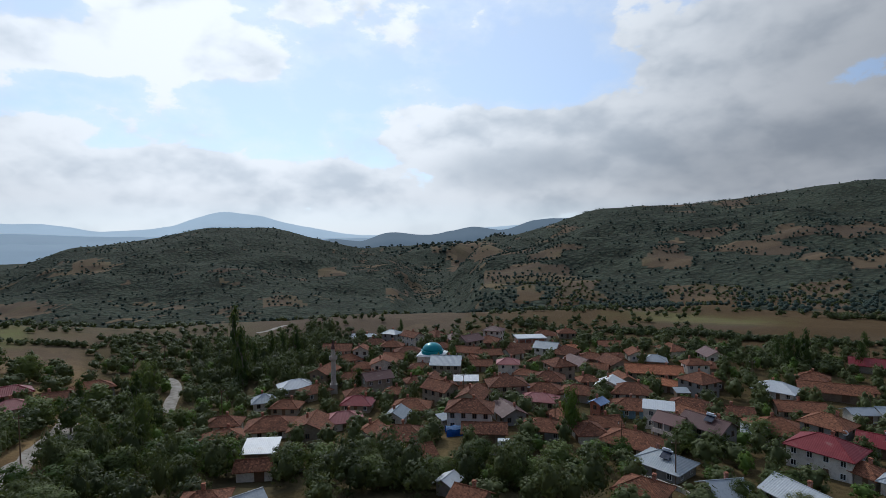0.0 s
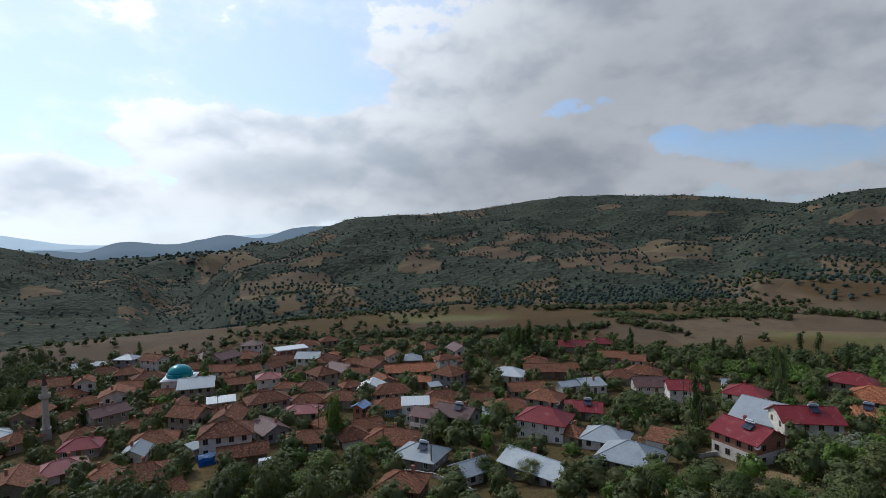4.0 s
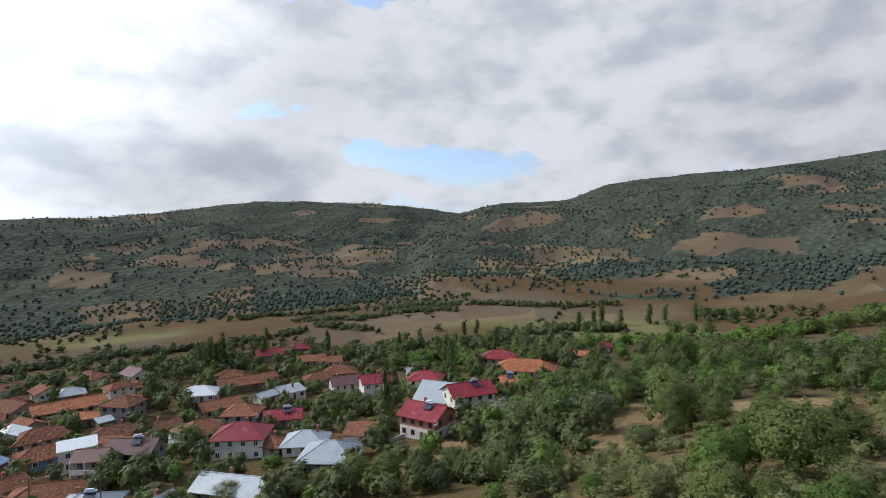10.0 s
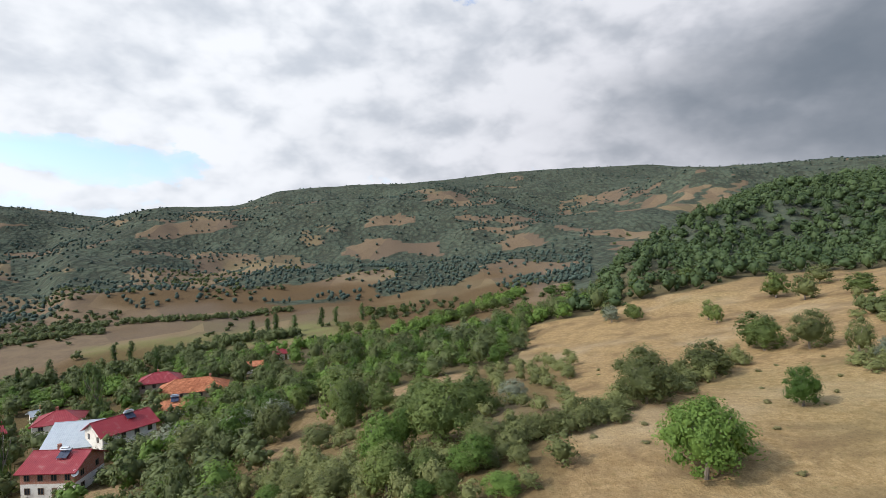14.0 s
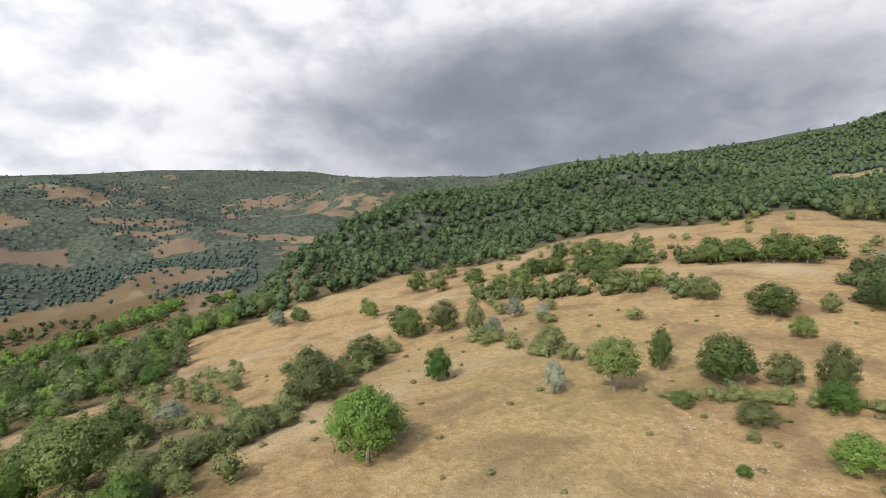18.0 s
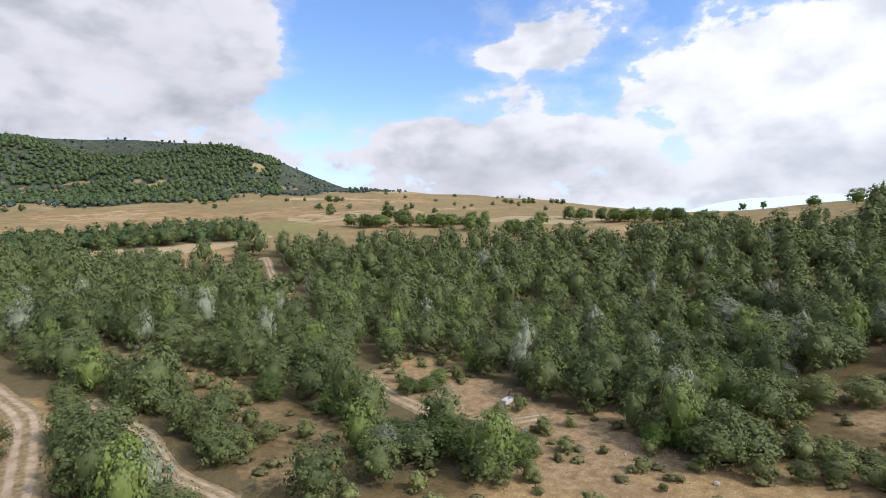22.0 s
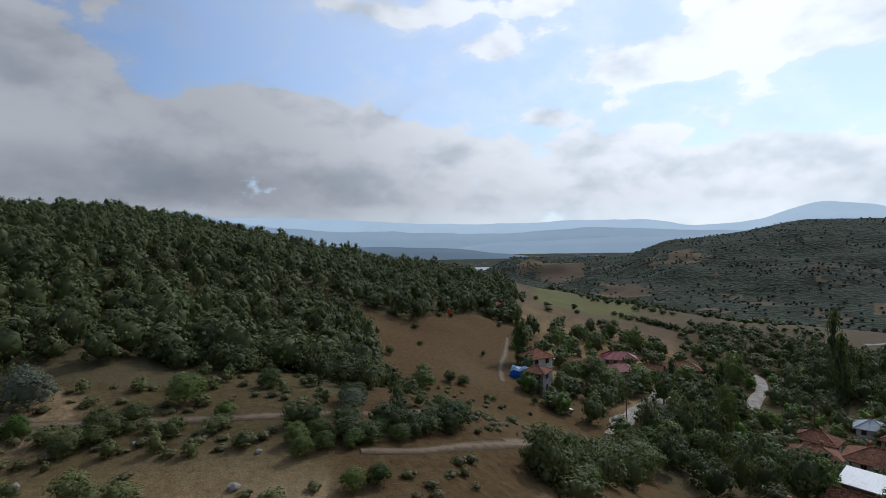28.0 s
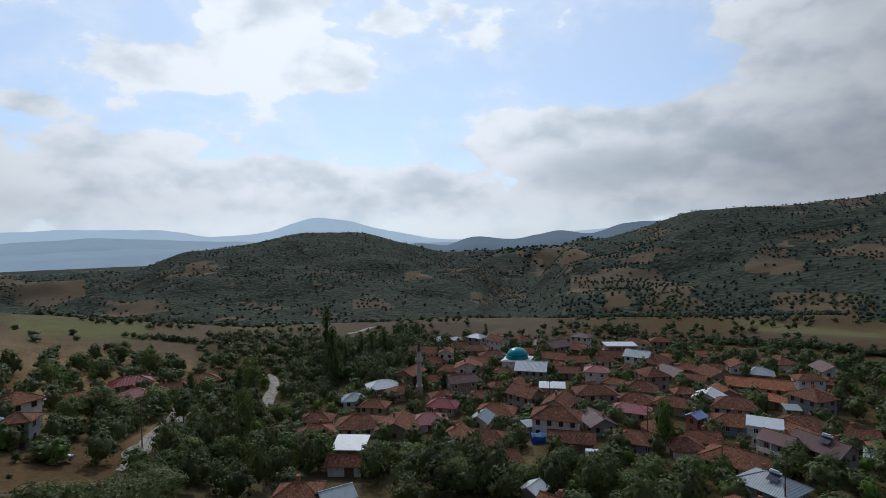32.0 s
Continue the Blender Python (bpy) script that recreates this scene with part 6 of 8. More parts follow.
# ---- tarpaulins, vehicles, poles ----
def tarp_tent(bearing, away, turn, w, d, h, label):
    x, y, z = spot(bearing, away)
    FOOTPRINTS.append((x, y, w / 2))
    ob = thing("tarpaulin", x, y, z, -bearing + turn, label, "tarpaulin")
    for name, mat, s0, s1 in (("sheet", "blue_tarp", 0, 2), ("sheet", "pale_tarp", 2, 5), ("sheet", "blue_tarp", 5, 8)):
        bm = bmesh.new()
        grid = []
        for i in range(9):
            a = math.pi * i / 8
            if not (s0 <= i <= s1):
                continue
            row = []
            for k in range(7):
                u = k / 6 - 0.5
                sag = 1 - 0.10 * math.sin(k * 2.1 + i)
                row.append(bm.verts.new((u * w, -math.cos(a) * d / 2, h * math.sin(a) ** 0.7 * sag)))
            grid.append(row)
        for lo, hi in zip(grid, grid[1:]):
            for k in range(6):
                bm.faces.new((lo[k], lo[k + 1], hi[k + 1], hi[k]))
        bmesh.ops.solidify(bm, geom=bm.faces[:], thickness=0.03)
        part(name, bm, mat, ob, "pale blue sheet" if mat == "pale_tarp" else "")
    bm = bmesh.new()
    for px in (-w / 2 + 0.1, w / 2 - 0.1):
        tube(bm, (px, 0, -0.3), (px, 0, h * 0.9), 0.05, 0.05)
    part("pole", bm, "wood", ob)


tarp_tent(1.1, 134.7, 8, 5.0, 3.4, 2.2, "blue tarpaulin spread over a woodpile")
tarp_tent(310.9, 141.0, -20, 6.5, 5.0, 3.4, "large blue tarpaulin shelter on the slope")

WHEEL = bpy.data.meshes.new("wheel")
bm = revolve(bmesh.new(), ((0.30, -0.1), (0.34, -0.08), (0.34, 0.08), (0.30, 0.1)), 14)
bm.to_mesh(WHEEL)
bm.free()
WHEEL.materials.append(MAT["black"])
RIM = bpy.data.meshes.new("rim")
bm = revolve(bmesh.new(), ((0.2, -0.11), (0.2, 0.11)), 10)
bm.to_mesh(RIM)
bm.free()
RIM.materials.append(MAT["steel"])


def vehicle(bearing, away, turn, van, paint, label):
    x, y, z = spot(bearing, away)
    ob = thing("van" if van else "car", x, y, z, -bearing + turn, label, "van" if van else "car")
    length, roof = (4.4, 1.95) if van else (4.2, 1.45)
    outline = ((-length / 2, 0.35), (length / 2, 0.35), (length / 2, 0.85), (length / 2 - 0.9, 1.0), (length / 2 - 1.5, roof), (-length / 2 + (0.1 if van else 0.7), roof), (-length / 2, 1.0))
    bm = bmesh.new()
    left = [bm.verts.new((px, -0.85, pz)) for px, pz in outline]
    right = [bm.verts.new((px, 0.85, pz)) for px, pz in outline]
    bm.faces.new(left)
    bm.faces.new(right[::-1])
    for i in range(len(outline)):
        j = (i + 1) % len(outline)
        bm.faces.new((left[j], left[i], right[i], right[j]))
    bmesh.ops.recalc_face_normals(bm, faces=bm.faces)
    bmesh.ops.bevel(bm, geom=bm.edges[:], offset=0.07, segments=2, affect="EDGES")
    part("body", bm, paint, ob)
    for s in (-1, 1):
        for a, b in ((-length / 2 + 0.75, -0.45), (-0.35, length / 2 - 1.75)):
            part("side_window", box(bmesh.new(), a, b, s * 0.86 - 0.012, s * 0.86 + 0.012, 1.02, roof - 0.16), "glass", ob)
        for px in (-length / 2 + 0.8, length / 2 - 0.85):
            w = part("wheel", WHEEL, "black", ob)
            w.matrix_basis = pose(px, s * 0.78, 0.34, 90)
            part("rim", RIM, "steel", w)
        part("headlight", box(bmesh.new(), length / 2 - 0.02, length / 2 + 0.02, s * 0.6 - 0.15, s * 0.6 + 0.15, 0.65, 0.8), "white_paint", ob)
    part("windscreen", slab_part(((length / 2 - 0.93, -0.7, 1.06), (length / 2 - 0.93, 0.7, 1.06), (length / 2 - 1.45, 0.7, roof - 0.1), (length / 2 - 1.45, -0.7, roof - 0.1))), "glass", ob)


def slab_part(corners):
    bm = bmesh.new()
    slab(bm, [(c[0] + 0.03, c[1], c[2] + 0.03) for c in corners], 0.03)
    return bm


vehicle(6.6, 126.4, 5, True, "white_paint", "white van with dark windows parked in a yard")
vehicle(336.2, 130.5, 80, False, "white_paint", "white car parked beside a house")
vehicle(315.0, 124.2, 30, False, "steel", "grey car parked beside the farm track")
vehicle(313.9, 132.8, 20, True, "white_paint", "pale van parked on the track")


def power_pole(bearing, away, high):
    x, y, z = spot(bearing, away)
    ob = thing("utility_pole", x, y, z, -bearing + 20, "weathered utility pole with cross-arm and insulators", "pole", "utility poles")
    part("pole", tube(bmesh.new(), (0, 0, -0.5), (0, 0, high), 0.16, 0.09), "wood", ob)
    part("cross_arm", box(bmesh.new(), -0.9, 0.9, -0.06, 0.06, high - 0.7, high - 0.58), "wood", ob)
    for px in (-0.8, 0, 0.8):
        part("insulator", tube(bmesh.new(), (px, 0, high - 0.58), (px, 0, high - 0.3), 0.06, 0.04), "white_paint", ob)
    return Vector((x, y, z + high - 0.35))


def wire(a, b):
    bm = bmesh.new()
    pts = [a.lerp(b, k / 8) - Vector((0, 0, 4 * 0.018 * (b - a).length * (k / 8) * (1 - k / 8))) for k in range(9)]
    side = Vector((b.y - a.y, a.x - b.x, 0)).normalized() * 0.022
    rings = [[bm.verts.new(p + o) for o in (side, Vector((0, 0, 0.022)), -side, Vector((0, 0, -0.022)))] for p in pts]
    for lo, hi in zip(rings, rings[1:]):
        for k in range(4):
            bm.faces.new((lo[k], lo[(k + 1) % 4], hi[(k + 1) % 4], hi[k]))
    mesh = bpy.data.meshes.new("overhead_wire")
    bm.to_mesh(mesh)
    bm.free()
    mesh.materials.append(MAT["black"])
    tagged(new("overhead_wire", mesh), "thin sagging overhead electric wire", "wire")


tops = [power_pole(b, r, h) for b, r, h in ((337.2, 173.1, 8.5), (321.2, 136.1, 10.5), (23.5, 116.1, 9.0), (49.6, 126.4, 9.0), (11.7, 144.1, 9.0), (18.4, 127.3, 9.0), (49.2, 172.5, 9.0), (332.3, 249.1, 9.0), (329.7, 222.5, 9.0), (40.0, 180.0, 9.0), (30.0, 205.0, 9.0), (2.0, 168.0, 8.5), (355.0, 190.0, 8.5))]
for i, j in ((4, 5), (5, 2), (3, 6), (7, 8), (6, 9), (9, 10)):
    wire(tops[i], tops[j])


# ---- stones, walls, signs of work ----
def boulder(bearing, away, size, seed):
    x, y, z = spot(bearing, away)
    rng = random.Random(seed)
    bm = bmesh.new()
    bmesh.ops.create_icosphere(bm, subdivisions=2, radius=size)
    for v in bm.verts:
        v.co *= rng.uniform(0.78, 1.12)
        v.co.z *= 0.7
    mesh = bpy.data.meshes.new("boulder")
    bm.to_mesh(mesh)
    bm.free()
    mesh.materials.append(MAT["limestone"])
    ob = tagged(new("boulder", mesh), "pale limestone boulder lying in dry grass", "rock", "field stones")
    ob.location = (x, y, z + size * 0.3)


for k, (b, r, s) in enumerate(((280.5, 46.2, 0.55), (263.2, 56.9, 0.5), (283.0, 52.0, 0.35), (256.0, 62.0, 0.4), (250.0, 70.0, 0.35), (272.0, 60.0, 0.3), (246.5, 50.0, 0.3), (228.0, 58.0, 0.3))):
    boulder(b, r, s, k)


def rubble(bearing, away, wide, count, seed, label):
    """A heap or scatter of small broken stones."""
    rng = np.random.default_rng(seed)
    cx, cy, _ = spot(bearing, away)
    x, y = cx + rng.normal(0, wide, count), cy + rng.normal(0, wide, count)
    z = land(x, y)
    vs, fs = [], []
    for k in range(count):
        s = rng.uniform(0.04, 0.13)
        vs.append(ICO_V * rng.uniform(0.6, 1.2, (12, 1)) * s * np.array((1.2, 1, 0.7)) + (x[k], y[k], z[k] + s * 0.3))
        fs.append(ICO_F + k * 12)
    mesh = tri_mesh("rubble", np.concatenate(vs), np.concatenate(fs), "limestone")
    tagged(new("rubble", mesh), label, "stones", kind="stuff")


rubble(155.0, 46.5, 3.2, 60, 1, "pale broken stones scattered in dry grass")
rubble(150.0, 55.0, 2.5, 40, 2, "pale stones scattered in dry grass")
rubble(219.5, 70.0, 2.0, 220, 3, "loose stones on a bare earth slope")
rubble(84.9, 89.4, 1.5, 160, 4, "heap of pale field stones")
rubble(178.5, 78.0, 1.0, 120, 5, "heap of dark stones beside the track")
rubble(53.5, 118.0, 4.0, 300, 6, "builders' rubble in front of a house")
rubble(240.0, 56.0, 4.0, 300, 7, "small stones on trodden ground")


def leaning_slab(bearing, away):
    x, y, z = spot(bearing, away)
    ob = thing("concrete_trough", x, y, z, -bearing + 60, "small pale concrete trough with a dark pipe", "trough")
    bm = bmesh.new()
    box(bm, -1.0, 1.0, -0.4, 0.4, -0.2, 0.15)
    for b in ((-1.0, 1.0, -0.4, -0.3, 0.15, 0.5), (-1.0, 1.0, 0.3, 0.4, 0.15, 0.5), (-1.0, -0.9, -0.3, 0.3, 0.15, 0.5), (0.9, 1.0, -0.3, 0.3, 0.15, 0.5)):
        box(bm, *b)
    part("basin", bm, "concrete", ob)
    part("pipe", tube(bmesh.new(), (0.4, 0.6, -0.2), (1.3, 0.2, 1.1), 0.07, 0.07), "black", ob)


leaning_slab(226.1, 66.7)


def flag(bearing, away):
    x, y, z = spot(bearing, away)
    ob = thing("flag", x, y, z, -bearing, "small plain red flag on a thin pole", "flag")
    part("pole", tube(bmesh.new(), (0, 0, -0.3), (0, 0, 3.2), 0.05, 0.04), "steel", ob)
    bm = bmesh.new()
    rows = [[bm.verts.new((0.05 + 1.5 * i / 6, 0.12 * math.sin(i * 1.3), 2.2 + 0.95 * k)) for i in range(7)] for k in (0, 1)]
    for i in range(6):
        bm.faces.new((rows[0][i], rows[0][i + 1], rows[1][i + 1], rows[1][i]))
    bmesh.ops.solidify(bm, geom=bm.faces[:], thickness=0.02)
    part("cloth", bm, "red_paint", ob)


flag(302.8, 181.3)


def garden_wall(label, *line):
    """A low rough wall that steps over the ground."""
    bm = bmesh.new()
    for (b0, r0), (b1, r1) in zip(line, line[1:]):
        p, q = Vector(spot(b0, r0)), Vector(spot(b1, r1))
        count = max(1, int((q - p).length / 1.6))
        for k in range(count):
            a, b = p.lerp(q, k / count), p.lerp(q, (k + 1) / count)
            ang = math.degrees(math.atan2(b.y - a.y, b.x - a.x))
            ground_z = float(land(a.x, a.y)[0])
            box(bm, 0, (b - a).to_2d().length, -0.15, 0.15, -0.6, 0.95 + 0.08 * math.sin(k * 2.3), pose(a.x, a.y, ground_z, 0, 0, ang))
    mesh = bpy.data.meshes.new("garden_wall")
    bm.to_mesh(mesh)
    bm.free()
    mesh.materials.append(MAT["stone"])
    tagged(new("garden_wall", mesh), label, "wall")


garden_wall("low rough stone garden wall", (42.5, 108.0), (44.4, 110.5), (46.5, 112.0))
garden_wall("pale sloping yard wall beside a brick house", (50.5, 128.0), (53.2, 133.0))
garden_wall("low stone wall round a village yard", (19.0, 118.0), (24.0, 112.0), (28.0, 103.0))
garden_wall("low stone wall along a village lane", (341.0, 120.0), (346.0, 118.0), (351.0, 121.0))
garden_wall("low stone wall round a yard", (3.0, 122.0), (8.0, 120.0), (10.0, 130.0))
garden_wall("low stone wall along the village road", (30.0, 150.0), (34.0, 148.0), (38.0, 151.0))

# ---- single trees and shrubs, by bearing and distance ----
tree(116.4, 50.0, 7.6, 6.9, "walnut", 0.03)
tree(124.3, 72.6, 4.8, 4.6, "walnut")
tree(121.4, 113.3, 6.3, 7.5, "oak")
tree(124.9, 110.9, 7.5, 8.3, "shrub")
tree(128.4, 104.1, 6.1, 4.5, "shrub")
tree(130.3, 93.9, 4.2, 4.0, "willow")
tree(117.5, 154.1, 5.4, 3.9, "oak")
tree(110.3, 170.7, 4.9, 4.4, "oak")
tree(107.9, 173.7, 5.4, 5.9, "willow")
tree(111.1, 73.6, 6.9, 8.5, "shrub")
tree(116.6, 93.3, 5.9, 9.1, "shrub")
tree(136.3, 80.7, 4.5, 5.2, "shrub")
tree(142.7, 63.9, 7.0, 6.6, "oak", 0.22)
tree(136.6, 63.7, 4.4, 3.1, "willow")
tree(132.6, 110.5, 4.8, 4.7, "willow")
tree(135.5, 103.0, 3.6, 3.7, "willow")
tree(122.3, 183.2, 8.4, 8.5, "oak")
tree(124.5, 173.7, 7.9, 8.5, "shrub")
tree(152.7, 68.1, 6.3, 7.3, "oak")
tree(149.0, 60.6, 1.9, 2.7, "oak")
tree(155.3, 58.1, 2.6, 4.5, "shrub")
tree(155.1, 54.3, 1.3, 1.6, "shrub")
tree(147.1, 71.3, 5.7, 3.4, "oak")
tree(157.5, 69.3, 4.4, 4.5, "shrub")
tree(161.6, 70.0, 5.8, 4.9, "shrub")
tree(161.6, 64.1, 3.5, 4.2, "walnut")
tree(163.1, 51.7, 3.4, 4.6, "walnut")
tree(166.4, 51.5, 2.4, 3.1, "walnut")
tree(154.3, 47.3, 1.0, 1.4, "walnut")
tree(156.6, 97.6, 5.3, 8.7, "oak")
tree(159.0, 87.8, 3.4, 3.9, "oak")
tree(161.0, 100.8, 3.4, 3.6, "shrub")
tree(164.8, 104.8, 4.7, 5.6, "oak")
tree(167.2, 105.8, 4.1, 5.6, "oak")
tree(172.5, 87.8, 5.7, 9.0, "walnut")
tree(175.1, 78.4, 7.0, 6.1, "oak")
tree(169.8, 91.6, 4.0, 5.1, "shrub")
tree(172.5, 71.3, 2.8, 2.8, "shrub")
tree(170.3, 51.0, 4.2, 5.4, "shrub")
tree(175.1, 52.0, 3.7, 5.4, "shrub")
tree(177.9, 61.7, 4.8, 6.1, "shrub")
tree(169.5, 48.7, 2.4, 3.1, "shrub")
tree(172.4, 49.7, 2.1, 3.1, "shrub")
tree(162.4, 41.7, 2.2, 2.7, "shrub")
tree(165.4, 42.7, 1.9, 2.7, "shrub")
tree(131.0, 140.5, 6.3, 7.4, "oak")
tree(133.3, 140.0, 6.9, 8.3, "oak")
tree(137.9, 129.6, 5.2, 8.2, "oak")
tree(141.5, 125.9, 6.2, 8.0, "oak")
tree(143.3, 120.7, 5.3, 8.9, "shrub")
tree(146.4, 121.1, 4.7, 7.7, "oak")
tree(151.2, 108.2, 4.6, 5.7, "shrub")
tree(134.6, 159.6, 6.1, 7.4, "oak")
tree(136.7, 160.6, 5.4, 7.4, "oak")
tree(139.8, 144.6, 6.4, 7.6, "oak")
tree(142.2, 145.6, 5.6, 7.6, "oak")
tree(151.6, 142.5, 7.0, 8.0, "oak")
tree(154.1, 143.5, 6.2, 8.0, "oak")
tree(156.7, 142.5, 7.0, 8.0, "oak")
tree(159.3, 143.5, 6.2, 8.0, "oak")
tree(158.1, 148.2, 6.7, 8.8, "oak")
tree(160.8, 149.2, 5.9, 8.8, "oak")
tree(151.4, 152.4, 6.0, 7.0, "oak")
tree(153.5, 153.4, 5.3, 7.0, "oak")
tree(137.4, 180.6, 7.0, 7.1, "oak")
tree(139.2, 181.6, 6.2, 7.1, "oak")
tree(141.0, 180.6, 7.0, 7.1, "oak")
tree(142.7, 163.6, 7.0, 9.7, "oak")
tree(145.4, 164.6, 6.2, 9.7, "oak")
tree(165.1, 132.8, 5.2, 8.4, "willow")
tree(167.7, 143.5, 5.7, 9.1, "oak")
tree(128.3, 170.1, 5.6, 9.0, "oak")
tree(125.6, 200.8, 6.8, 8.5, "shrub")
tree(115.0, 224.1, 6.6, 9.5, "oak")
tree(108.0, 216.3, 7.1, 9.2, "shrub")
tree(110.4, 214.8, 6.3, 8.2, "oak")
tree(88.0, 76.0, 7.0, 8.7, "oak")
tree(93.3, 77.0, 6.2, 8.7, "oak")
tree(80.2, 107.0, 9.5, 7.6, "oak")
tree(85.8, 98.0, 3.6, 4.8, "shrub")
tree(78.8, 152.4, 5.3, 7.3, "shrub")
tree(81.0, 178.7, 11.4, 8.9, "oak")
tree(83.4, 175.0, 7.0, 8.4, "walnut")
tree(85.5, 176.0, 6.2, 8.4, "walnut")
tree(87.7, 175.0, 7.0, 8.4, "walnut")
tree(91.0, 201.5, 7.0, 8.5, "willow")
tree(93.0, 202.5, 6.2, 8.5, "willow")
tree(94.9, 201.5, 7.0, 8.5, "willow")
tree(98.9, 170.1, 6.5, 4.7, "shrub")
tree(103.5, 102.6, 2.8, 2.9, "shrub")
tree(107.5, 181.3, 5.7, 5.8, "shrub")
tree(109.7, 178.7, 4.9, 4.9, "oak")
tree(104.3, 253.6, 6.6, 5.4, "oak")
tree(105.3, 248.3, 7.0, 8.2, "shrub")
tree(106.8, 249.3, 6.1, 8.2, "shrub")
tree(101.9, 296.3, 7.0, 9.8, "walnut")
tree(103.4, 297.3, 6.2, 9.8, "walnut")
tree(110.7, 79.5, 7.4, 9.2, "shrub")
tree(83.5, 62.6, 7.0, 6.7, "walnut")
tree(87.9, 53.9, 3.6, 4.4, "oak")
tree(97.7, 84.2, 3.8, 5.6, "willow")
tree(77.0, 92.0, 4.9, 7.3, "shrub")
tree(101.9, 61.2, 3.1, 3.4, "shrub")
tree(104.5, 62.2, 2.8, 3.4, "shrub")
tree(106.3, 63.7, 2.1, 2.7, "shrub")
tree(108.2, 64.7, 1.8, 2.7, "shrub")
tree(97.4, 60.0, 3.1, 3.4, "shrub")
tree(100.0, 61.0, 2.7, 3.4, "shrub")
tree(94.5, 59.7, 3.6, 6.1, "shrub")
tree(92.3, 53.5, 2.9, 4.3, "walnut")
tree(75.9, 150.8, 5.4, 8.3, "oak")
tree(78.1, 60.0, 3.8, 5.6, "shrub")
tree(80.0, 264.6, 7.0, 8.2, "oak")
tree(81.4, 265.6, 6.2, 8.2, "oak")
tree(82.9, 264.6, 7.0, 8.2, "oak")
tree(85.8, 256.3, 7.0, 7.7, "walnut")
tree(87.2, 257.3, 6.2, 7.7, "walnut")
tree(88.6, 256.3, 7.0, 7.7, "walnut")
tree(90.0, 257.3, 6.2, 7.7, "walnut")
tree(89.9, 271.2, 7.0, 8.4, "oak")
tree(91.3, 272.2, 6.2, 8.4, "oak")
tree(92.8, 271.2, 7.0, 8.4, "oak")
tree(93.3, 282.0, 7.0, 7.5, "oak")
tree(94.6, 283.0, 6.2, 7.5, "oak")
tree(95.8, 282.0, 7.0, 7.5, "oak")
tree(97.0, 283.0, 6.2, 7.5, "oak")
tree(95.2, 324.8, 7.0, 7.5, "walnut")
tree(96.2, 325.8, 6.2, 7.5, "walnut")
tree(97.3, 324.8, 7.0, 7.5, "walnut")
tree(98.4, 325.8, 6.2, 7.5, "walnut")
tree(82.6, 323.6, 7.0, 8.6, "oak")
tree(83.8, 324.6, 6.2, 8.6, "oak")
tree(85.0, 323.6, 7.0, 8.6, "oak")
tree(86.3, 324.6, 6.2, 8.6, "oak")
tree(116.8, 160.2, 5.8, 4.8, "oak")
tree(120.8, 117.8, 6.9, 8.8, "oak")
tree(107.7, 178.7, 5.2, 5.7, "willow")
tree(109.9, 175.0, 4.9, 4.5, "oak")
tree(116.4, 53.9, 5.6, 9.1, "walnut")
tree(62.9, 135.2, 7.0, 8.5, "willow")
tree(65.7, 136.2, 6.2, 8.5, "willow")
tree(66.5, 134.2, 7.0, 8.4, "oak")
tree(69.4, 135.2, 6.2, 8.4, "oak")
tree(69.2, 129.1, 7.0, 9.9, "willow")
tree(72.7, 130.1, 6.2, 9.9, "willow")
tree(68.7, 164.2, 7.0, 9.0, "oak")
tree(71.2, 165.2, 6.2, 9.0, "oak")
tree(65.2, 163.6, 7.0, 9.0, "walnut")
tree(67.7, 164.6, 6.2, 9.0, "walnut")
tree(72.4, 167.1, 7.0, 6.8, "oak")
tree(74.3, 168.1, 6.2, 6.8, "oak")
tree(76.1, 167.1, 7.0, 6.8, "oak")
tree(79.1, 115.7, 11.4, 10.3, "oak")
tree(81.5, 119.4, 9.3, 9.2, "shrub")
tree(77.3, 189.1, 7.0, 7.7, "oak")
tree(79.1, 190.1, 6.2, 7.7, "oak")
tree(44.9, 156.3, 7.0, 9.7, "oak")
tree(47.7, 157.3, 6.2, 9.7, "oak")
tree(40.7, 107.8, 4.3, 5.5, "shrub")
tree(43.1, 108.8, 3.8, 5.5, "shrub")
tree(32.9, 117.8, 6.3, 9.5, "oak")
tree(24.3, 137.6, 7.0, 7.7, "oak")
tree(26.9, 138.6, 6.2, 7.7, "oak")
tree(38.4, 148.2, 5.6, 6.6, "oak")
tree(30.7, 153.0, 6.8, 10.2, "oak")
tree(49.3, 136.1, 4.8, 7.6, "oak")
tree(50.5, 139.0, 18.2, 4.0, "poplar")
tree(57.3, 179.3, 18.4, 5.1, "poplar")
tree(34.1, 110.1, 4.9, 7.7, "shrub")
tree(29.4, 110.5, 5.3, 6.4, "oak")
tree(39.1, 104.8, 3.6, 4.6, "shrub")
tree(41.1, 105.8, 3.2, 4.6, "shrub")
tree(46.8, 103.3, 7.0, 8.2, "oak")
tree(50.4, 104.3, 6.2, 8.2, "oak")
tree(54.1, 100.4, 6.9, 7.3, "oak")
tree(57.4, 101.4, 6.1, 7.3, "oak")
tree(58.9, 99.0, 5.1, 6.4, "walnut")
tree(61.9, 100.0, 4.5, 6.4, "walnut")
tree(344.0, 117.8, 7.0, 8.5, "oak")
tree(347.3, 118.8, 6.2, 8.5, "oak")
tree(352.0, 103.7, 7.0, 8.3, "oak")
tree(355.7, 104.7, 6.2, 8.3, "oak")
tree(349.6, 113.7, 5.7, 6.6, "oak")
tree(352.2, 114.7, 5.0, 6.6, "oak")
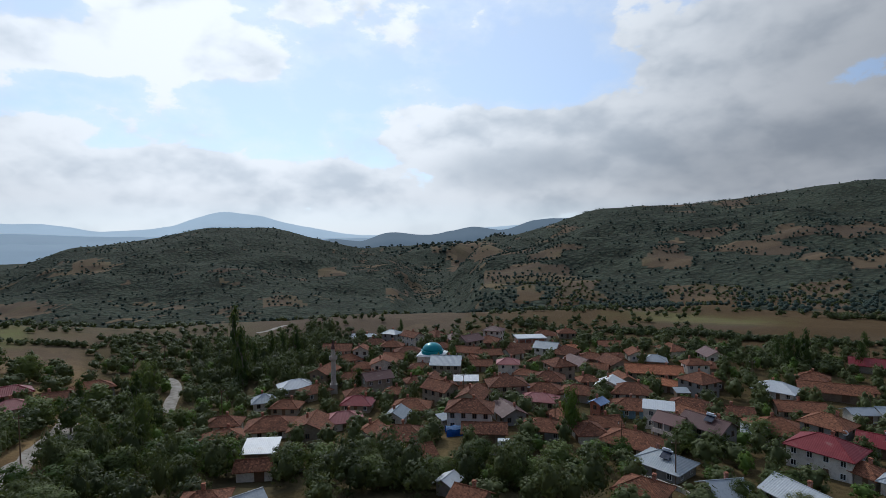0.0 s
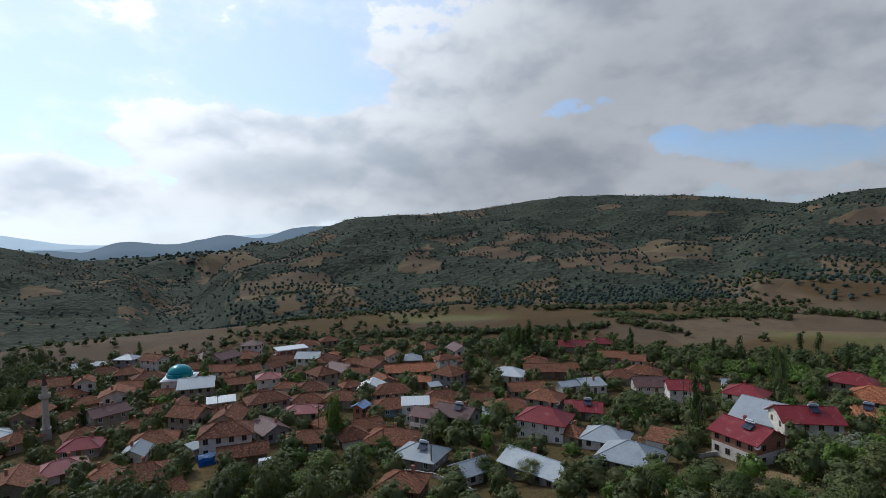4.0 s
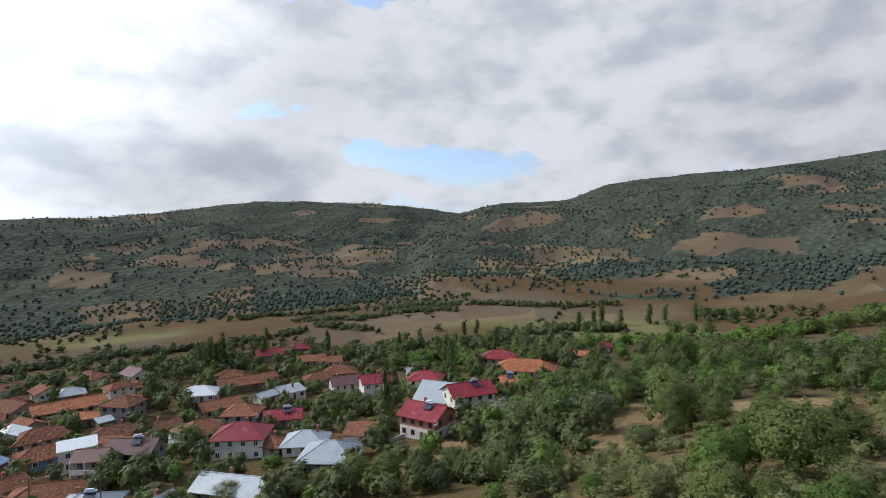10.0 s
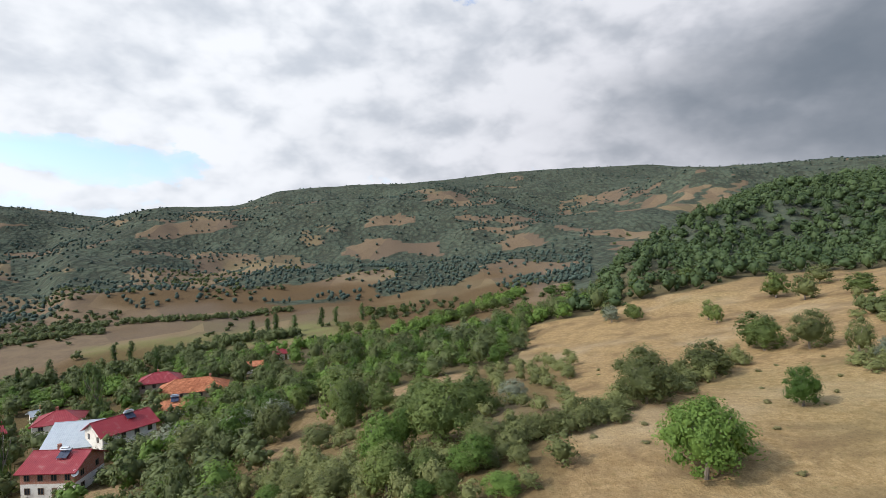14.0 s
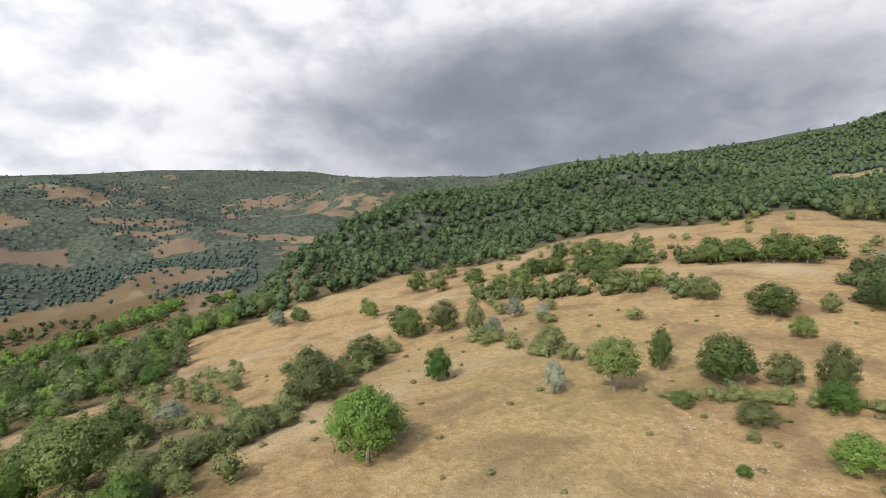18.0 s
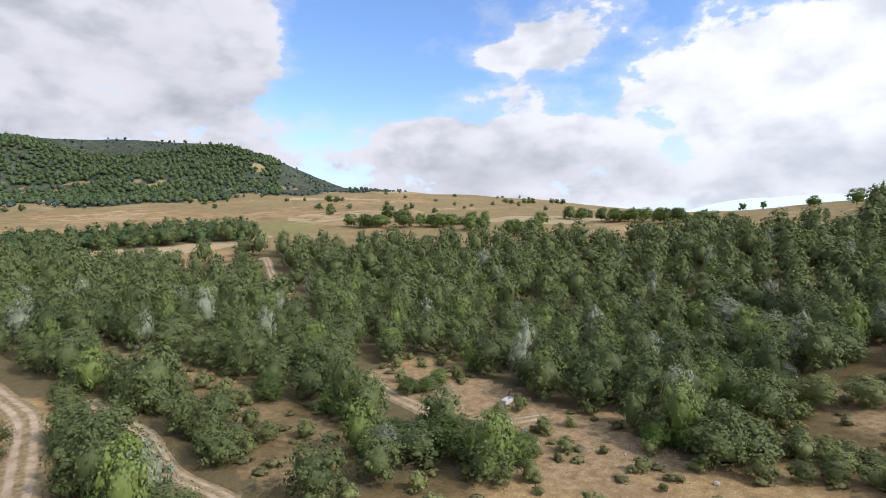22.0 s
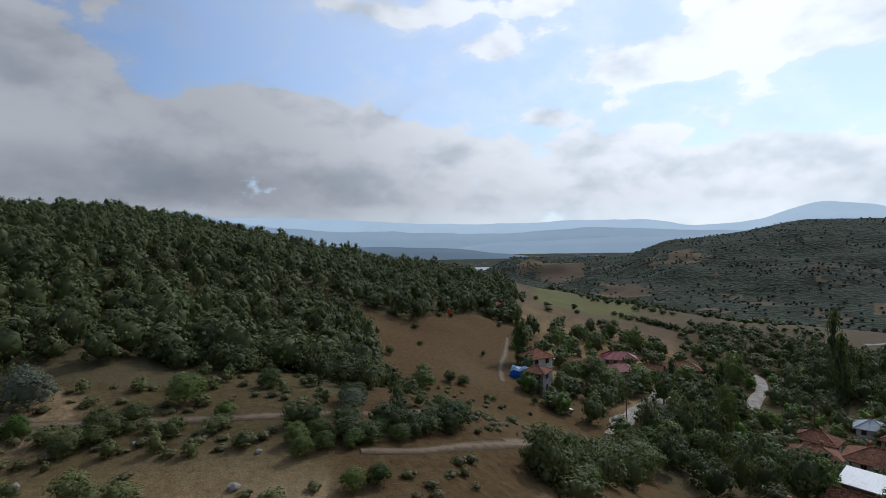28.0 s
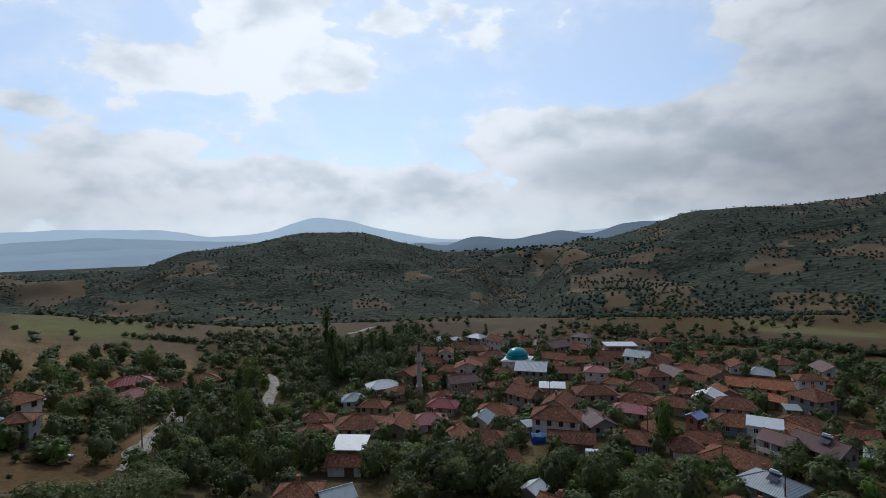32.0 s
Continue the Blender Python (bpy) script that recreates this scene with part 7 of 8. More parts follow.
tree(3.7, 112.5, 7.0, 8.9, "oak")
tree(7.3, 113.5, 6.2, 8.9, "oak")
tree(6.8, 104.4, 7.0, 7.6, "oak")
tree(10.2, 105.4, 6.2, 7.6, "oak")
tree(12.1, 116.1, 6.2, 9.4, "oak")
tree(13.3, 140.0, 13.7, 6.3, "walnut")
tree(15.6, 121.6, 5.4, 8.4, "walnut")
tree(18.4, 127.3, 5.8, 5.8, "walnut")
tree(24.4, 134.7, 6.9, 7.6, "oak")
tree(27.0, 135.7, 6.1, 7.6, "oak")
tree(337.4, 120.7, 8.4, 8.3, "walnut")
tree(320.7, 119.0, 5.2, 6.7, "walnut")
tree(323.3, 120.0, 4.6, 6.7, "walnut")
tree(356.7, 105.2, 6.3, 6.9, "oak")
tree(359.7, 106.2, 5.5, 6.9, "oak")
tree(339.2, 206.6, 23.4, 5.4, "poplar")
tree(343.1, 245.6, 15.3, 4.8, "poplar")
tree(344.5, 241.3, 16.1, 4.7, "poplar")
tree(342.0, 248.3, 13.8, 4.3, "poplar")
tree(32.9, 237.1, 14.4, 5.1, "poplar")
tree(34.1, 239.6, 15.4, 4.7, "poplar")
tree(38.2, 264.6, 11.6, 4.0, "poplar")
tree(330.3, 146.6, 14.2, 6.5, "oak")
tree(331.5, 160.2, 7.0, 6.7, "oak")
tree(333.4, 161.2, 6.2, 6.7, "oak")
tree(325.2, 121.1, 7.0, 7.7, "oak")
tree(328.1, 122.1, 6.2, 7.7, "oak")
tree(328.5, 123.3, 7.0, 7.9, "oak")
tree(331.4, 124.3, 6.2, 7.9, "oak")
tree(331.4, 129.1, 7.0, 8.2, "walnut")
tree(334.3, 130.1, 6.2, 8.2, "walnut")
tree(325.9, 153.0, 7.0, 7.4, "oak")
tree(328.1, 154.0, 6.2, 7.4, "oak")
tree(350.8, 184.5, 8.5, 4.1, "poplar")
tree(31.9, 238.0, 11.1, 3.6, "poplar")
tree(33.5, 236.3, 11.8, 3.1, "poplar")
tree(37.9, 247.4, 10.9, 3.7, "poplar")
tree(42.8, 238.0, 10.5, 3.6, "poplar")
tree(62.7, 174.3, 6.6, 7.6, "oak")
tree(62.2, 233.8, 10.3, 4.0, "poplar")
tree(251.9, 80.7, 3.0, 4.0, "willow")
tree(247.4, 107.4, 6.5, 7.1, "willow")
tree(264.2, 78.2, 5.0, 5.2, "willow")
tree(253.5, 85.7, 4.2, 4.1, "willow")
tree(213.1, 50.2, 4.1, 3.4, "willow")
tree(225.2, 58.9, 3.0, 2.4, "shrub")
tree(215.5, 68.6, 2.5, 3.3, "oak")
tree(217.7, 69.6, 2.2, 3.3, "oak")
tree(218.9, 72.6, 2.3, 3.2, "oak")
tree(226.6, 203.7, 7.0, 6.8, "oak")
tree(228.1, 204.7, 6.2, 6.8, "oak")
tree(229.6, 203.7, 7.0, 6.8, "oak")
tree(222.6, 230.5, 7.0, 7.3, "oak")
tree(224.0, 231.5, 6.2, 7.3, "oak")
tree(215.5, 244.8, 9.3, 10.3, "oak")
tree(211.6, 250.9, 7.0, 8.2, "oak")
tree(213.1, 251.9, 6.2, 8.2, "oak")
tree(218.8, 247.4, 7.0, 9.8, "oak")
tree(220.6, 248.4, 6.2, 9.8, "oak")
tree(237.4, 255.4, 7.0, 10.1, "oak")
tree(239.3, 256.4, 6.2, 10.1, "oak")
tree(241.7, 237.1, 7.0, 7.8, "oak")
tree(243.3, 238.1, 6.1, 7.8, "oak")
tree(232.9, 282.0, 7.0, 7.4, "oak")
tree(234.2, 283.0, 6.2, 7.4, "oak")
tree(254.3, 289.0, 5.5, 5.5, "oak")
tree(250.5, 337.6, 4.3, 4.3, "oak")
tree(245.4, 222.5, 5.6, 8.4, "oak")
tree(248.0, 200.1, 5.9, 5.0, "oak")
tree(245.5, 55.7, 2.8, 3.1, "oak")
tree(248.1, 56.7, 2.5, 3.1, "oak")
tree(240.8, 56.1, 2.9, 3.2, "walnut")
tree(243.4, 57.1, 2.5, 3.2, "walnut")
tree(249.1, 67.9, 3.8, 4.5, "walnut")
tree(254.5, 72.8, 4.1, 5.5, "shrub")
tree(257.9, 73.8, 3.6, 5.5, "shrub")
tree(263.5, 68.3, 2.6, 3.0, "walnut")
tree(266.7, 61.2, 2.2, 3.0, "shrub")
tree(269.0, 62.2, 2.0, 3.0, "shrub")
tree(260.6, 53.9, 1.8, 2.3, "shrub")
tree(262.6, 54.9, 1.5, 2.3, "shrub")
tree(269.3, 64.1, 3.0, 4.0, "shrub")
tree(272.1, 65.1, 2.6, 4.0, "shrub")
tree(253.4, 52.6, 2.0, 2.6, "shrub")
tree(255.7, 53.6, 1.8, 2.6, "shrub")
tree(241.7, 47.6, 0.7, 1.0, "shrub")
tree(207.6, 64.1, 3.0, 3.5, "walnut")
tree(201.2, 68.8, 3.9, 4.5, "oak")
tree(196.1, 67.6, 2.3, 2.8, "shrub")
tree(198.0, 68.6, 2.0, 2.8, "shrub")
tree(219.8, 51.7, 4.1, 6.5, "oak")
tree(223.7, 49.7, 3.4, 4.3, "oak")
tree(227.6, 50.7, 3.0, 4.3, "oak")
tree(213.9, 54.9, 2.7, 3.5, "oak")
tree(216.8, 55.9, 2.4, 3.5, "oak")
tree(208.3, 62.3, 2.6, 3.5, "oak")
tree(210.9, 63.3, 2.3, 3.5, "oak")
tree(197.9, 56.1, 2.7, 3.5, "shrub")
tree(200.8, 57.1, 2.4, 3.5, "shrub")
tree(195.0, 59.5, 3.1, 5.3, "shrub")
tree(264.4, 75.7, 5.1, 6.6, "willow")
tree(292.5, 60.4, 2.8, 3.6, "willow")
tree(287.2, 49.9, 2.1, 2.5, "oak")
tree(289.5, 50.9, 1.8, 2.5, "oak")
tree(293.6, 53.5, 1.7, 2.3, "oak")
tree(295.5, 54.5, 1.5, 2.3, "oak")
tree(303.0, 60.0, 3.2, 4.7, "oak")
tree(297.5, 53.2, 1.7, 2.8, "oak")
tree(292.1, 50.6, 1.3, 1.4, "oak")
tree(293.4, 51.6, 1.1, 1.4, "oak")
tree(292.4, 43.0, 2.0, 2.5, "oak")
tree(295.1, 44.0, 1.8, 2.5, "oak")
tree(300.1, 119.0, 3.3, 4.7, "shrub")
tree(296.6, 131.9, 2.5, 2.8, "oak")
tree(299.9, 147.7, 1.3, 2.2, "oak")
tree(306.6, 151.4, 1.8, 1.6, "oak")
tree(276.5, 69.6, 3.8, 5.3, "oak")
tree(284.3, 73.1, 2.6, 4.0, "oak")
tree(280.0, 63.0, 1.7, 2.8, "oak")
tree(312.9, 58.9, 4.1, 5.1, "oak")
tree(316.9, 59.9, 3.6, 5.1, "oak")
tree(322.3, 100.4, 6.0, 10.4, "oak")
tree(319.6, 161.9, 7.0, 7.8, "oak")
tree(321.8, 162.9, 6.2, 7.8, "oak")
tree(316.3, 156.3, 6.8, 7.5, "oak")
tree(318.5, 157.3, 6.0, 7.5, "oak")
tree(329.0, 183.2, 7.0, 7.5, "oak")
tree(330.9, 184.2, 6.2, 7.5, "oak")
tree(289.0, 131.4, 7.5, 9.8, "oak")
tree(297.3, 172.5, 3.2, 5.5, "oak")
tree(325.5, 183.8, 10.4, 4.0, "poplar")
tree(330.9, 199.4, 14.3, 8.7, "oak")
tree(338.7, 220.2, 29.7, 5.7, "poplar")
tree(211.3, 254.5, 7.0, 8.2, "oak")
tree(212.8, 255.5, 6.2, 8.2, "oak")
tree(213.9, 274.1, 9.2, 10.1, "oak")
tree(215.7, 250.0, 7.1, 7.1, "oak")
tree(217.4, 247.4, 7.0, 6.8, "oak")
tree(218.6, 248.4, 6.2, 6.8, "oak")
tree(219.5, 245.6, 7.2, 8.3, "oak")
tree(222.7, 233.8, 8.8, 7.9, "oak")
tree(224.2, 241.3, 8.1, 5.3, "oak")
tree(227.3, 207.3, 7.0, 7.2, "oak")
tree(228.8, 208.3, 6.2, 7.2, "oak")
tree(230.0, 248.3, 7.3, 8.4, "oak")
tree(233.0, 278.0, 7.0, 7.7, "oak")
tree(234.2, 279.0, 6.2, 7.7, "oak")
tree(236.1, 260.9, 6.6, 6.7, "oak")
tree(237.3, 261.9, 5.8, 6.7, "oak")
tree(238.4, 258.1, 5.7, 9.5, "oak")
tree(240.3, 245.6, 6.5, 10.1, "oak")
tree(242.1, 235.4, 6.9, 7.6, "oak")
tree(243.5, 236.4, 6.1, 7.6, "oak")
tree(245.4, 220.9, 4.6, 7.9, "oak")
tree(248.0, 192.5, 4.6, 4.5, "oak")
tree(254.0, 302.6, 3.5, 4.0, "oak")
tree(254.6, 303.6, 3.1, 4.0, "oak")
tree(255.2, 208.0, 3.9, 2.4, "oak")
tree(257.3, 266.5, 7.0, 7.8, "oak")
tree(259.4, 234.6, 7.7, 10.4, "oak")
tree(261.4, 225.7, 6.6, 6.6, "oak")
tree(210.0, 259.9, 6.8, 8.7, "oak")
tree(207.8, 479.1, 7.0, 8.8, "oak")
tree(208.6, 480.1, 6.2, 8.8, "oak")
tree(207.9, 347.3, 6.6, 6.6, "oak")
tree(226.4, 588.1, 5.9, 8.1, "oak")
tree(227.0, 589.1, 5.2, 8.1, "oak")
tree(228.3, 635.7, 7.0, 7.0, "oak")
tree(228.8, 636.7, 6.2, 7.0, "oak")
tree(229.3, 635.7, 7.0, 7.0, "oak")
tree(231.2, 640.2, 7.0, 7.9, "oak")
tree(231.7, 641.2, 6.2, 7.9, "oak")
tree(232.3, 640.2, 7.0, 7.9, "oak")
tree(215.8, 407.2, 3.0, 3.4, "oak")
tree(232.1, 236.3, 2.5, 2.0, "oak")
tree(252.9, 209.5, 1.3, 2.2, "oak")
tree(221.0, 711.8, 4.5, 7.5, "oak")
tree(222.0, 397.3, 2.5, 3.3, "oak")
tree(248.4, 226.5, 1.7, 2.6, "oak")
tree(310.3, 155.2, 16.4, 3.4, "poplar")
tree(310.9, 154.1, 13.8, 3.0, "poplar")
tree(314.3, 193.2, 7.0, 7.2, "oak")
tree(316.0, 194.2, 6.2, 7.2, "oak")
tree(316.5, 212.5, 7.0, 8.6, "oak")
tree(318.3, 213.5, 6.2, 8.6, "oak")
tree(319.7, 230.5, 8.9, 9.9, "oak")
tree(322.0, 220.9, 9.6, 10.0, "oak")
tree(318.1, 157.9, 9.0, 10.4, "oak")
tree(319.8, 151.9, 7.9, 9.2, "oak")
tree(322.5, 167.7, 7.8, 10.1, "oak")
tree(315.6, 151.9, 6.5, 7.5, "oak")
tree(324.8, 160.2, 9.2, 9.7, "oak")
tree(329.8, 176.8, 14.2, 5.1, "poplar")
tree(326.7, 189.1, 7.9, 10.3, "oak")
tree(312.3, 136.1, 3.6, 6.0, "shrub")
tree(313.7, 132.8, 3.3, 4.1, "oak")
tree(315.1, 133.8, 2.9, 4.1, "oak")
tree(292.5, 63.7, 2.5, 4.2, "oak")
tree(301.9, 65.0, 2.4, 2.9, "oak")
tree(304.0, 66.0, 2.2, 2.9, "oak")
tree(295.2, 55.5, 1.6, 1.9, "oak")
tree(296.8, 56.5, 1.4, 1.9, "oak")
tree(286.7, 53.0, 2.1, 2.8, "oak")
tree(289.1, 54.0, 1.9, 2.8, "oak")
tree(292.6, 51.7, 1.6, 2.6, "oak")
tree(300.1, 110.1, 4.0, 6.0, "oak")
tree(303.0, 119.4, 2.8, 3.7, "oak")
tree(304.4, 120.4, 2.4, 3.7, "oak")
tree(306.9, 114.5, 1.3, 1.7, "oak")
tree(307.6, 115.5, 1.2, 1.7, "oak")

# trees of the orchards below the field
tree(64.6, 123.6, 7.7, 9.9, "shrub")
tree(68.8, 122.6, 9.0, 8.2, "walnut", 0.03)
tree(72.6, 114.9, 9.0, 8.6, "shrub")
tree(75.0, 134.4, 6.7, 6.0, "oak")
tree(80.8, 170.5, 7.3, 5.7, "walnut")
tree(78.9, 137.0, 4.4, 4.6, "walnut")
tree(79.8, 100.5, 5.1, 4.6, "oak")
tree(83.5, 107.6, 6.6, 7.8, "oak", 0.03)
tree(89.8, 64.1, 8.4, 9.7, "oak", 0.03)
tree(85.8, 67.4, 5.5, 4.5, "walnut", 0.03)
tree(83.9, 54.0, 5.5, 5.8, "oak", 0.03)
tree(87.5, 49.6, 1.9, 3.5, "walnut")
tree(93.6, 53.4, 3.9, 4.5, "walnut", 0.03)
tree(96.2, 47.0, 2.0, 4.2, "walnut")
tree(75.1, 67.4, 3.5, 5.3, "shrub")
tree(71.8, 69.3, 3.0, 4.1, "walnut")
tree(78.1, 60.6, 3.2, 3.6, "shrub")
tree(67.8, 82.0, 4.2, 5.8, "shrub")
tree(63.6, 92.7, 3.8, 4.8, "shrub")
tree(82.3, 181.3, 6.4, 8.1, "walnut")
tree(85.5, 167.9, 9.0, 10.0, "walnut", 0.03)
tree(90.2, 178.5, 8.7, 10.0, "walnut")
tree(93.8, 192.0, 8.6, 10.0, "walnut")
tree(96.7, 193.5, 7.9, 10.0, "walnut")
tree(99.0, 216.3, 9.0, 10.0, "walnut")
tree(87.7, 112.7, 4.8, 5.9, "oak")
tree(77.5, 152.6, 5.4, 6.8, "oak")
tree(90.6, 48.3, 2.5, 2.7, "oak")
tree(98.2, 53.2, 2.2, 2.8, "shrub")
tree(70.4, 173.8, 6.0, 6.3, "oak")
tree(72.2, 194.3, 6.1, 7.1, "walnut")
tree(68.7, 219.6, 6.0, 7.1, "oak")

# poplars standing over the gardens and along the valley stream
tree(70.8, 281.8, 10.4, 4.0, "poplar")
tree(72.3, 289.4, 9.8, 3.8, "poplar")
tree(73.0, 297.3, 11.9, 4.2, "poplar")
tree(74.9, 293.9, 9.1, 3.9, "poplar")
tree(77.6, 300.8, 11.3, 4.3, "poplar")
tree(79.1, 310.1, 9.7, 4.0, "poplar")
tree(81.8, 312.5, 10.3, 4.1, "poplar")
tree(83.0, 278.6, 7.8, 3.3, "poplar")
tree(56.8, 201.9, 15.3, 4.5, "poplar")
tree(32.5, 241.7, 10.2, 3.5, "poplar")
tree(33.6, 243.6, 10.7, 3.8, "poplar")
tree(35.9, 257.0, 7.9, 3.1, "poplar")
tree(38.1, 258.0, 7.9, 3.1, "poplar")
tree(60.1, 271.2, 8.8, 3.7, "poplar")
tree(58.8, 275.4, 8.5, 3.4, "poplar")
tree(51.8, 243.6, 8.2, 3.4, "poplar")
tree(54.1, 245.4, 9.5, 3.7, "poplar")
tree(73.1, 306.6, 8.8, 3.1, "poplar")
tree(72.3, 305.4, 7.2, 3.1, "poplar")

# ---- woods, hedges and scrub as bodies of stuff ----
def free_of_houses(x, y, margin=1.5, verge=1.2):
    ok = np.ones(len(x), bool)
    for hx, hy, hr in FOOTPRINTS:
        ok &= (x - hx) ** 2 + (y - hy) ** 2 > (hr + margin) ** 2
    for line, half in LANES:
        for (x0, y0), (x1, y1) in zip(line, line[1:]):
            t = np.clip(((x - x0) * (x1 - x0) + (y - y0) * (y1 - y0)) / ((x1 - x0) ** 2 + (y1 - y0) ** 2 + 1e-9), 0, 1)
            ok &= np.hypot(x - x0 - t * (x1 - x0), y - y0 - t * (y1 - y0)) > half + verge
    return ok


def wooded(level, cap=1.0):
    def keep(x, y, z, rng):
        ok = woods(x, y, z) * cap > rng.uniform(level, 1.0, len(x))
        ok[ok] = free_of_houses(x[ok], y[ok], 1.5, 3.0)
        return ok

    return keep


# oak woods on the near slopes, by sector
wood("oak_wood", scatter(9000, 162, 262, 36, 112, wooded(0.1), 101, 4.6), 6.4, 6.2, "oak", "oak_leaves", "dense dark green oak wood round the clearing", 20, 1500, 0.024, 8, 1)
wood("oak_wood", scatter(9000, 162, 262, 112, 235, wooded(0.1), 131, 5.0), 7.8, 7.2, "oak", "oak_leaves", "dense dark green oak wood covering the slope", 14, 420, 0.044, 7, 31)
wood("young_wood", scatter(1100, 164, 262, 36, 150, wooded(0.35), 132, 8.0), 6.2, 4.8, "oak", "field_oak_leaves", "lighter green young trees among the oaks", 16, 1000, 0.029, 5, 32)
wood("pale_willows", scatter(150, 176, 262, 40, 150, wooded(0.4), 133, 11.0), 6.8, 4.2, "oak", "willow_leaves", "pale grey-green willows among the oaks", 14, 900, 0.03, 4, 33)
wood("oak_wood", scatter(11000, 262, 310, 90, 310, wooded(0.1), 102, 4.8), 7.4, 7.0, "oak", "oak_leaves", "dense dark green oak wood over the hilltop", 12, 300, 0.05, 7, 2)
wood("orchard_scrub", scatter(1000, 56, 107, 58, 250, wooded(0.45), 103, 7.4), 6.2, 6.6, "oak", "walnut_leaves", "light green scrub and orchard trees below the field", 18, 1100, 0.027, 6, 3)
wood("orchard_oaks", scatter(1000, 56, 107, 58, 250, wooded(0.45), 134, 8.2), 7.6, 8.0, "oak", "oak_leaves", "dark round oaks among the orchards below the field", 20, 1200, 0.025, 6, 34)
wood("valley_trees", scatter(3000, 320, 376, 84, 330, wooded(0.15), 104, 5.0), 8.6, 7.0, "oak", "oak_leaves", "dark green garden trees and thicket along the stream", 14, 520, 0.04, 6, 4)
def hill_edge(x, y, z, rng):
    """The hill's wood thins out along its shoulder towards the valley."""
    a = np.degrees(np.arctan2(x, y)) % 360
    ok = np.hypot(x, y) < 225 + (a - 104) * 20 + (fbm(x, y, 50, 3, 29) - 0.5) * 160
    ok[ok] = wooded(0.1)(x[ok], y[ok], z[ok], rng)
    return ok


wood("hill_wood", scatter(16000, 100, 203, 205, 420, hill_edge, 105, 5.4), 7.0, 7.6, "oak", "hill_leaves", "unbroken dark green wood on the rounded hill", 6, 70, 0.085, 7, 5)
wood("hill_wood", scatter(40000, 104, 203, 420, 900, hill_edge, 106, 5.4), 7.0, 8.2, "oak", "hill_leaves", "unbroken dark green wood on the far side of the hill", 3, 18, 0.13, 7, 35)


def gardens(x, y, z, rng):
    r, a = np.hypot(x, y), np.degrees(np.arctan2(x, y)) % 360
    village = np.maximum(band(a, r, 328, 360, (130, 100), (280, 275), 0.08), np.maximum(band(a, r, 0, 72, (90, 95), (268, 252), 0.06), band(a, r, 310, 330, (128, 112), (215, 250), 0.1)))
    ok = village * fbm(x, y, 30, 3, 77) > rng.uniform(0.06, 0.5, len(x))
    ok[ok] = free_of_houses(x[ok], y[ok], 0.5)
    return ok


wood("garden_trees", scatter(6500, 310, 432, 90, 320, gardens, 106, 6.0), 6.0, 6.2, "oak", "oak_leaves", "green fruit and shade trees in the village gardens", 11, 260, 0.054, 7, 6)
wood("garden_trees", scatter(900, 310, 432, 95, 320, gardens, 107, 7.5), 4.4, 4.6, "oak", "walnut_leaves", "bright green fruit trees in the village gardens", 9, 220, 0.06, 5, 7)
wood("poplar_row", scatter(75, 326, 440, 210, 330, gardens, 108, 8.0), 9.0, 2.2, "poplar", "poplar_leaves", "slim poplars standing among the gardens", 9, 260, 0.07, 4, 8)


# the far hillsides
def far_scrub(x, y, z, rng):
    r = np.hypot(x, y)
    ok = (r > FAR_FROM(np.degrees(np.arctan2(x, y)) % 360)) & (z > EYE_Z - 135)
    cover = woods(x[ok], y[ok], z[ok])
    rim = (cover > 0.12) & ((cover < 0.9) | (r[ok] < rng.uniform(380, 620, len(cover))))
    ok[ok] = rim | (fbm(x[ok], y[ok], 60, 4, 97) > rng.uniform(0.5, 1.0, len(cover))) & (cover < 0.5) | (rng.uniform(0, 1, len(cover)) < 0.03)
    return ok


wood("hillside_scrub", scatter(42000, 0, 106, 330, 1000, far_scrub, 111, 4.6, 0.9), 4.2, 4.8, "oak", "hazy_far_leaves", "strips of dark scrub and small oaks on the hillside", 2, 6, 0.13, 8, 11)
wood("hillside_scrub", scatter(46000, 0, 150, 900, 1560, far_scrub, 112, 5.0), 3.8, 5.4, "oak", "hazy_far_leaves", "dark scrub along the upper hillside", 2, 6, 0.13, 8, 12)
wood("hillside_scrub", scatter(44000, 296, 360, 380, 1650, far_scrub, 113, 5.0), 3.8, 5.4, "oak", "hazy_far_leaves", "dark scrub on the hill across the valley", 2, 6, 0.13, 8, 13)
wood("hillside_scrub", scatter(24000, 140, 216, 480, 1250, far_scrub, 114, 6.4), 5.0, 6.2, "oak", "hazy_far_leaves", "green wood and scrub on the mountain side", 2, 8, 0.13, 8, 14)

wood("hillside_scrub", scatter(9000, 338, 382, 1500, 2700, far_scrub, 115, 12.0), 11.0, 17.0, "oak", "hazy_far_leaves", "dark wood on the far hill at the valley's end", 2, 4, 0.13, 6, 15)


# single bushes dotted over the open fields
def dotted(chance):
    def keep(x, y, z, rng):
        ok = (fbm(x, y, 55, 3, 91) > rng.uniform(0.42, 0.8, len(x))) & (rng.uniform(0, 1, len(x)) < chance)
        ok[ok] = (woods(x[ok], y[ok], z[ok]) < 0.4) & free_of_houses(x[ok], y[ok])
        return ok

    return keep


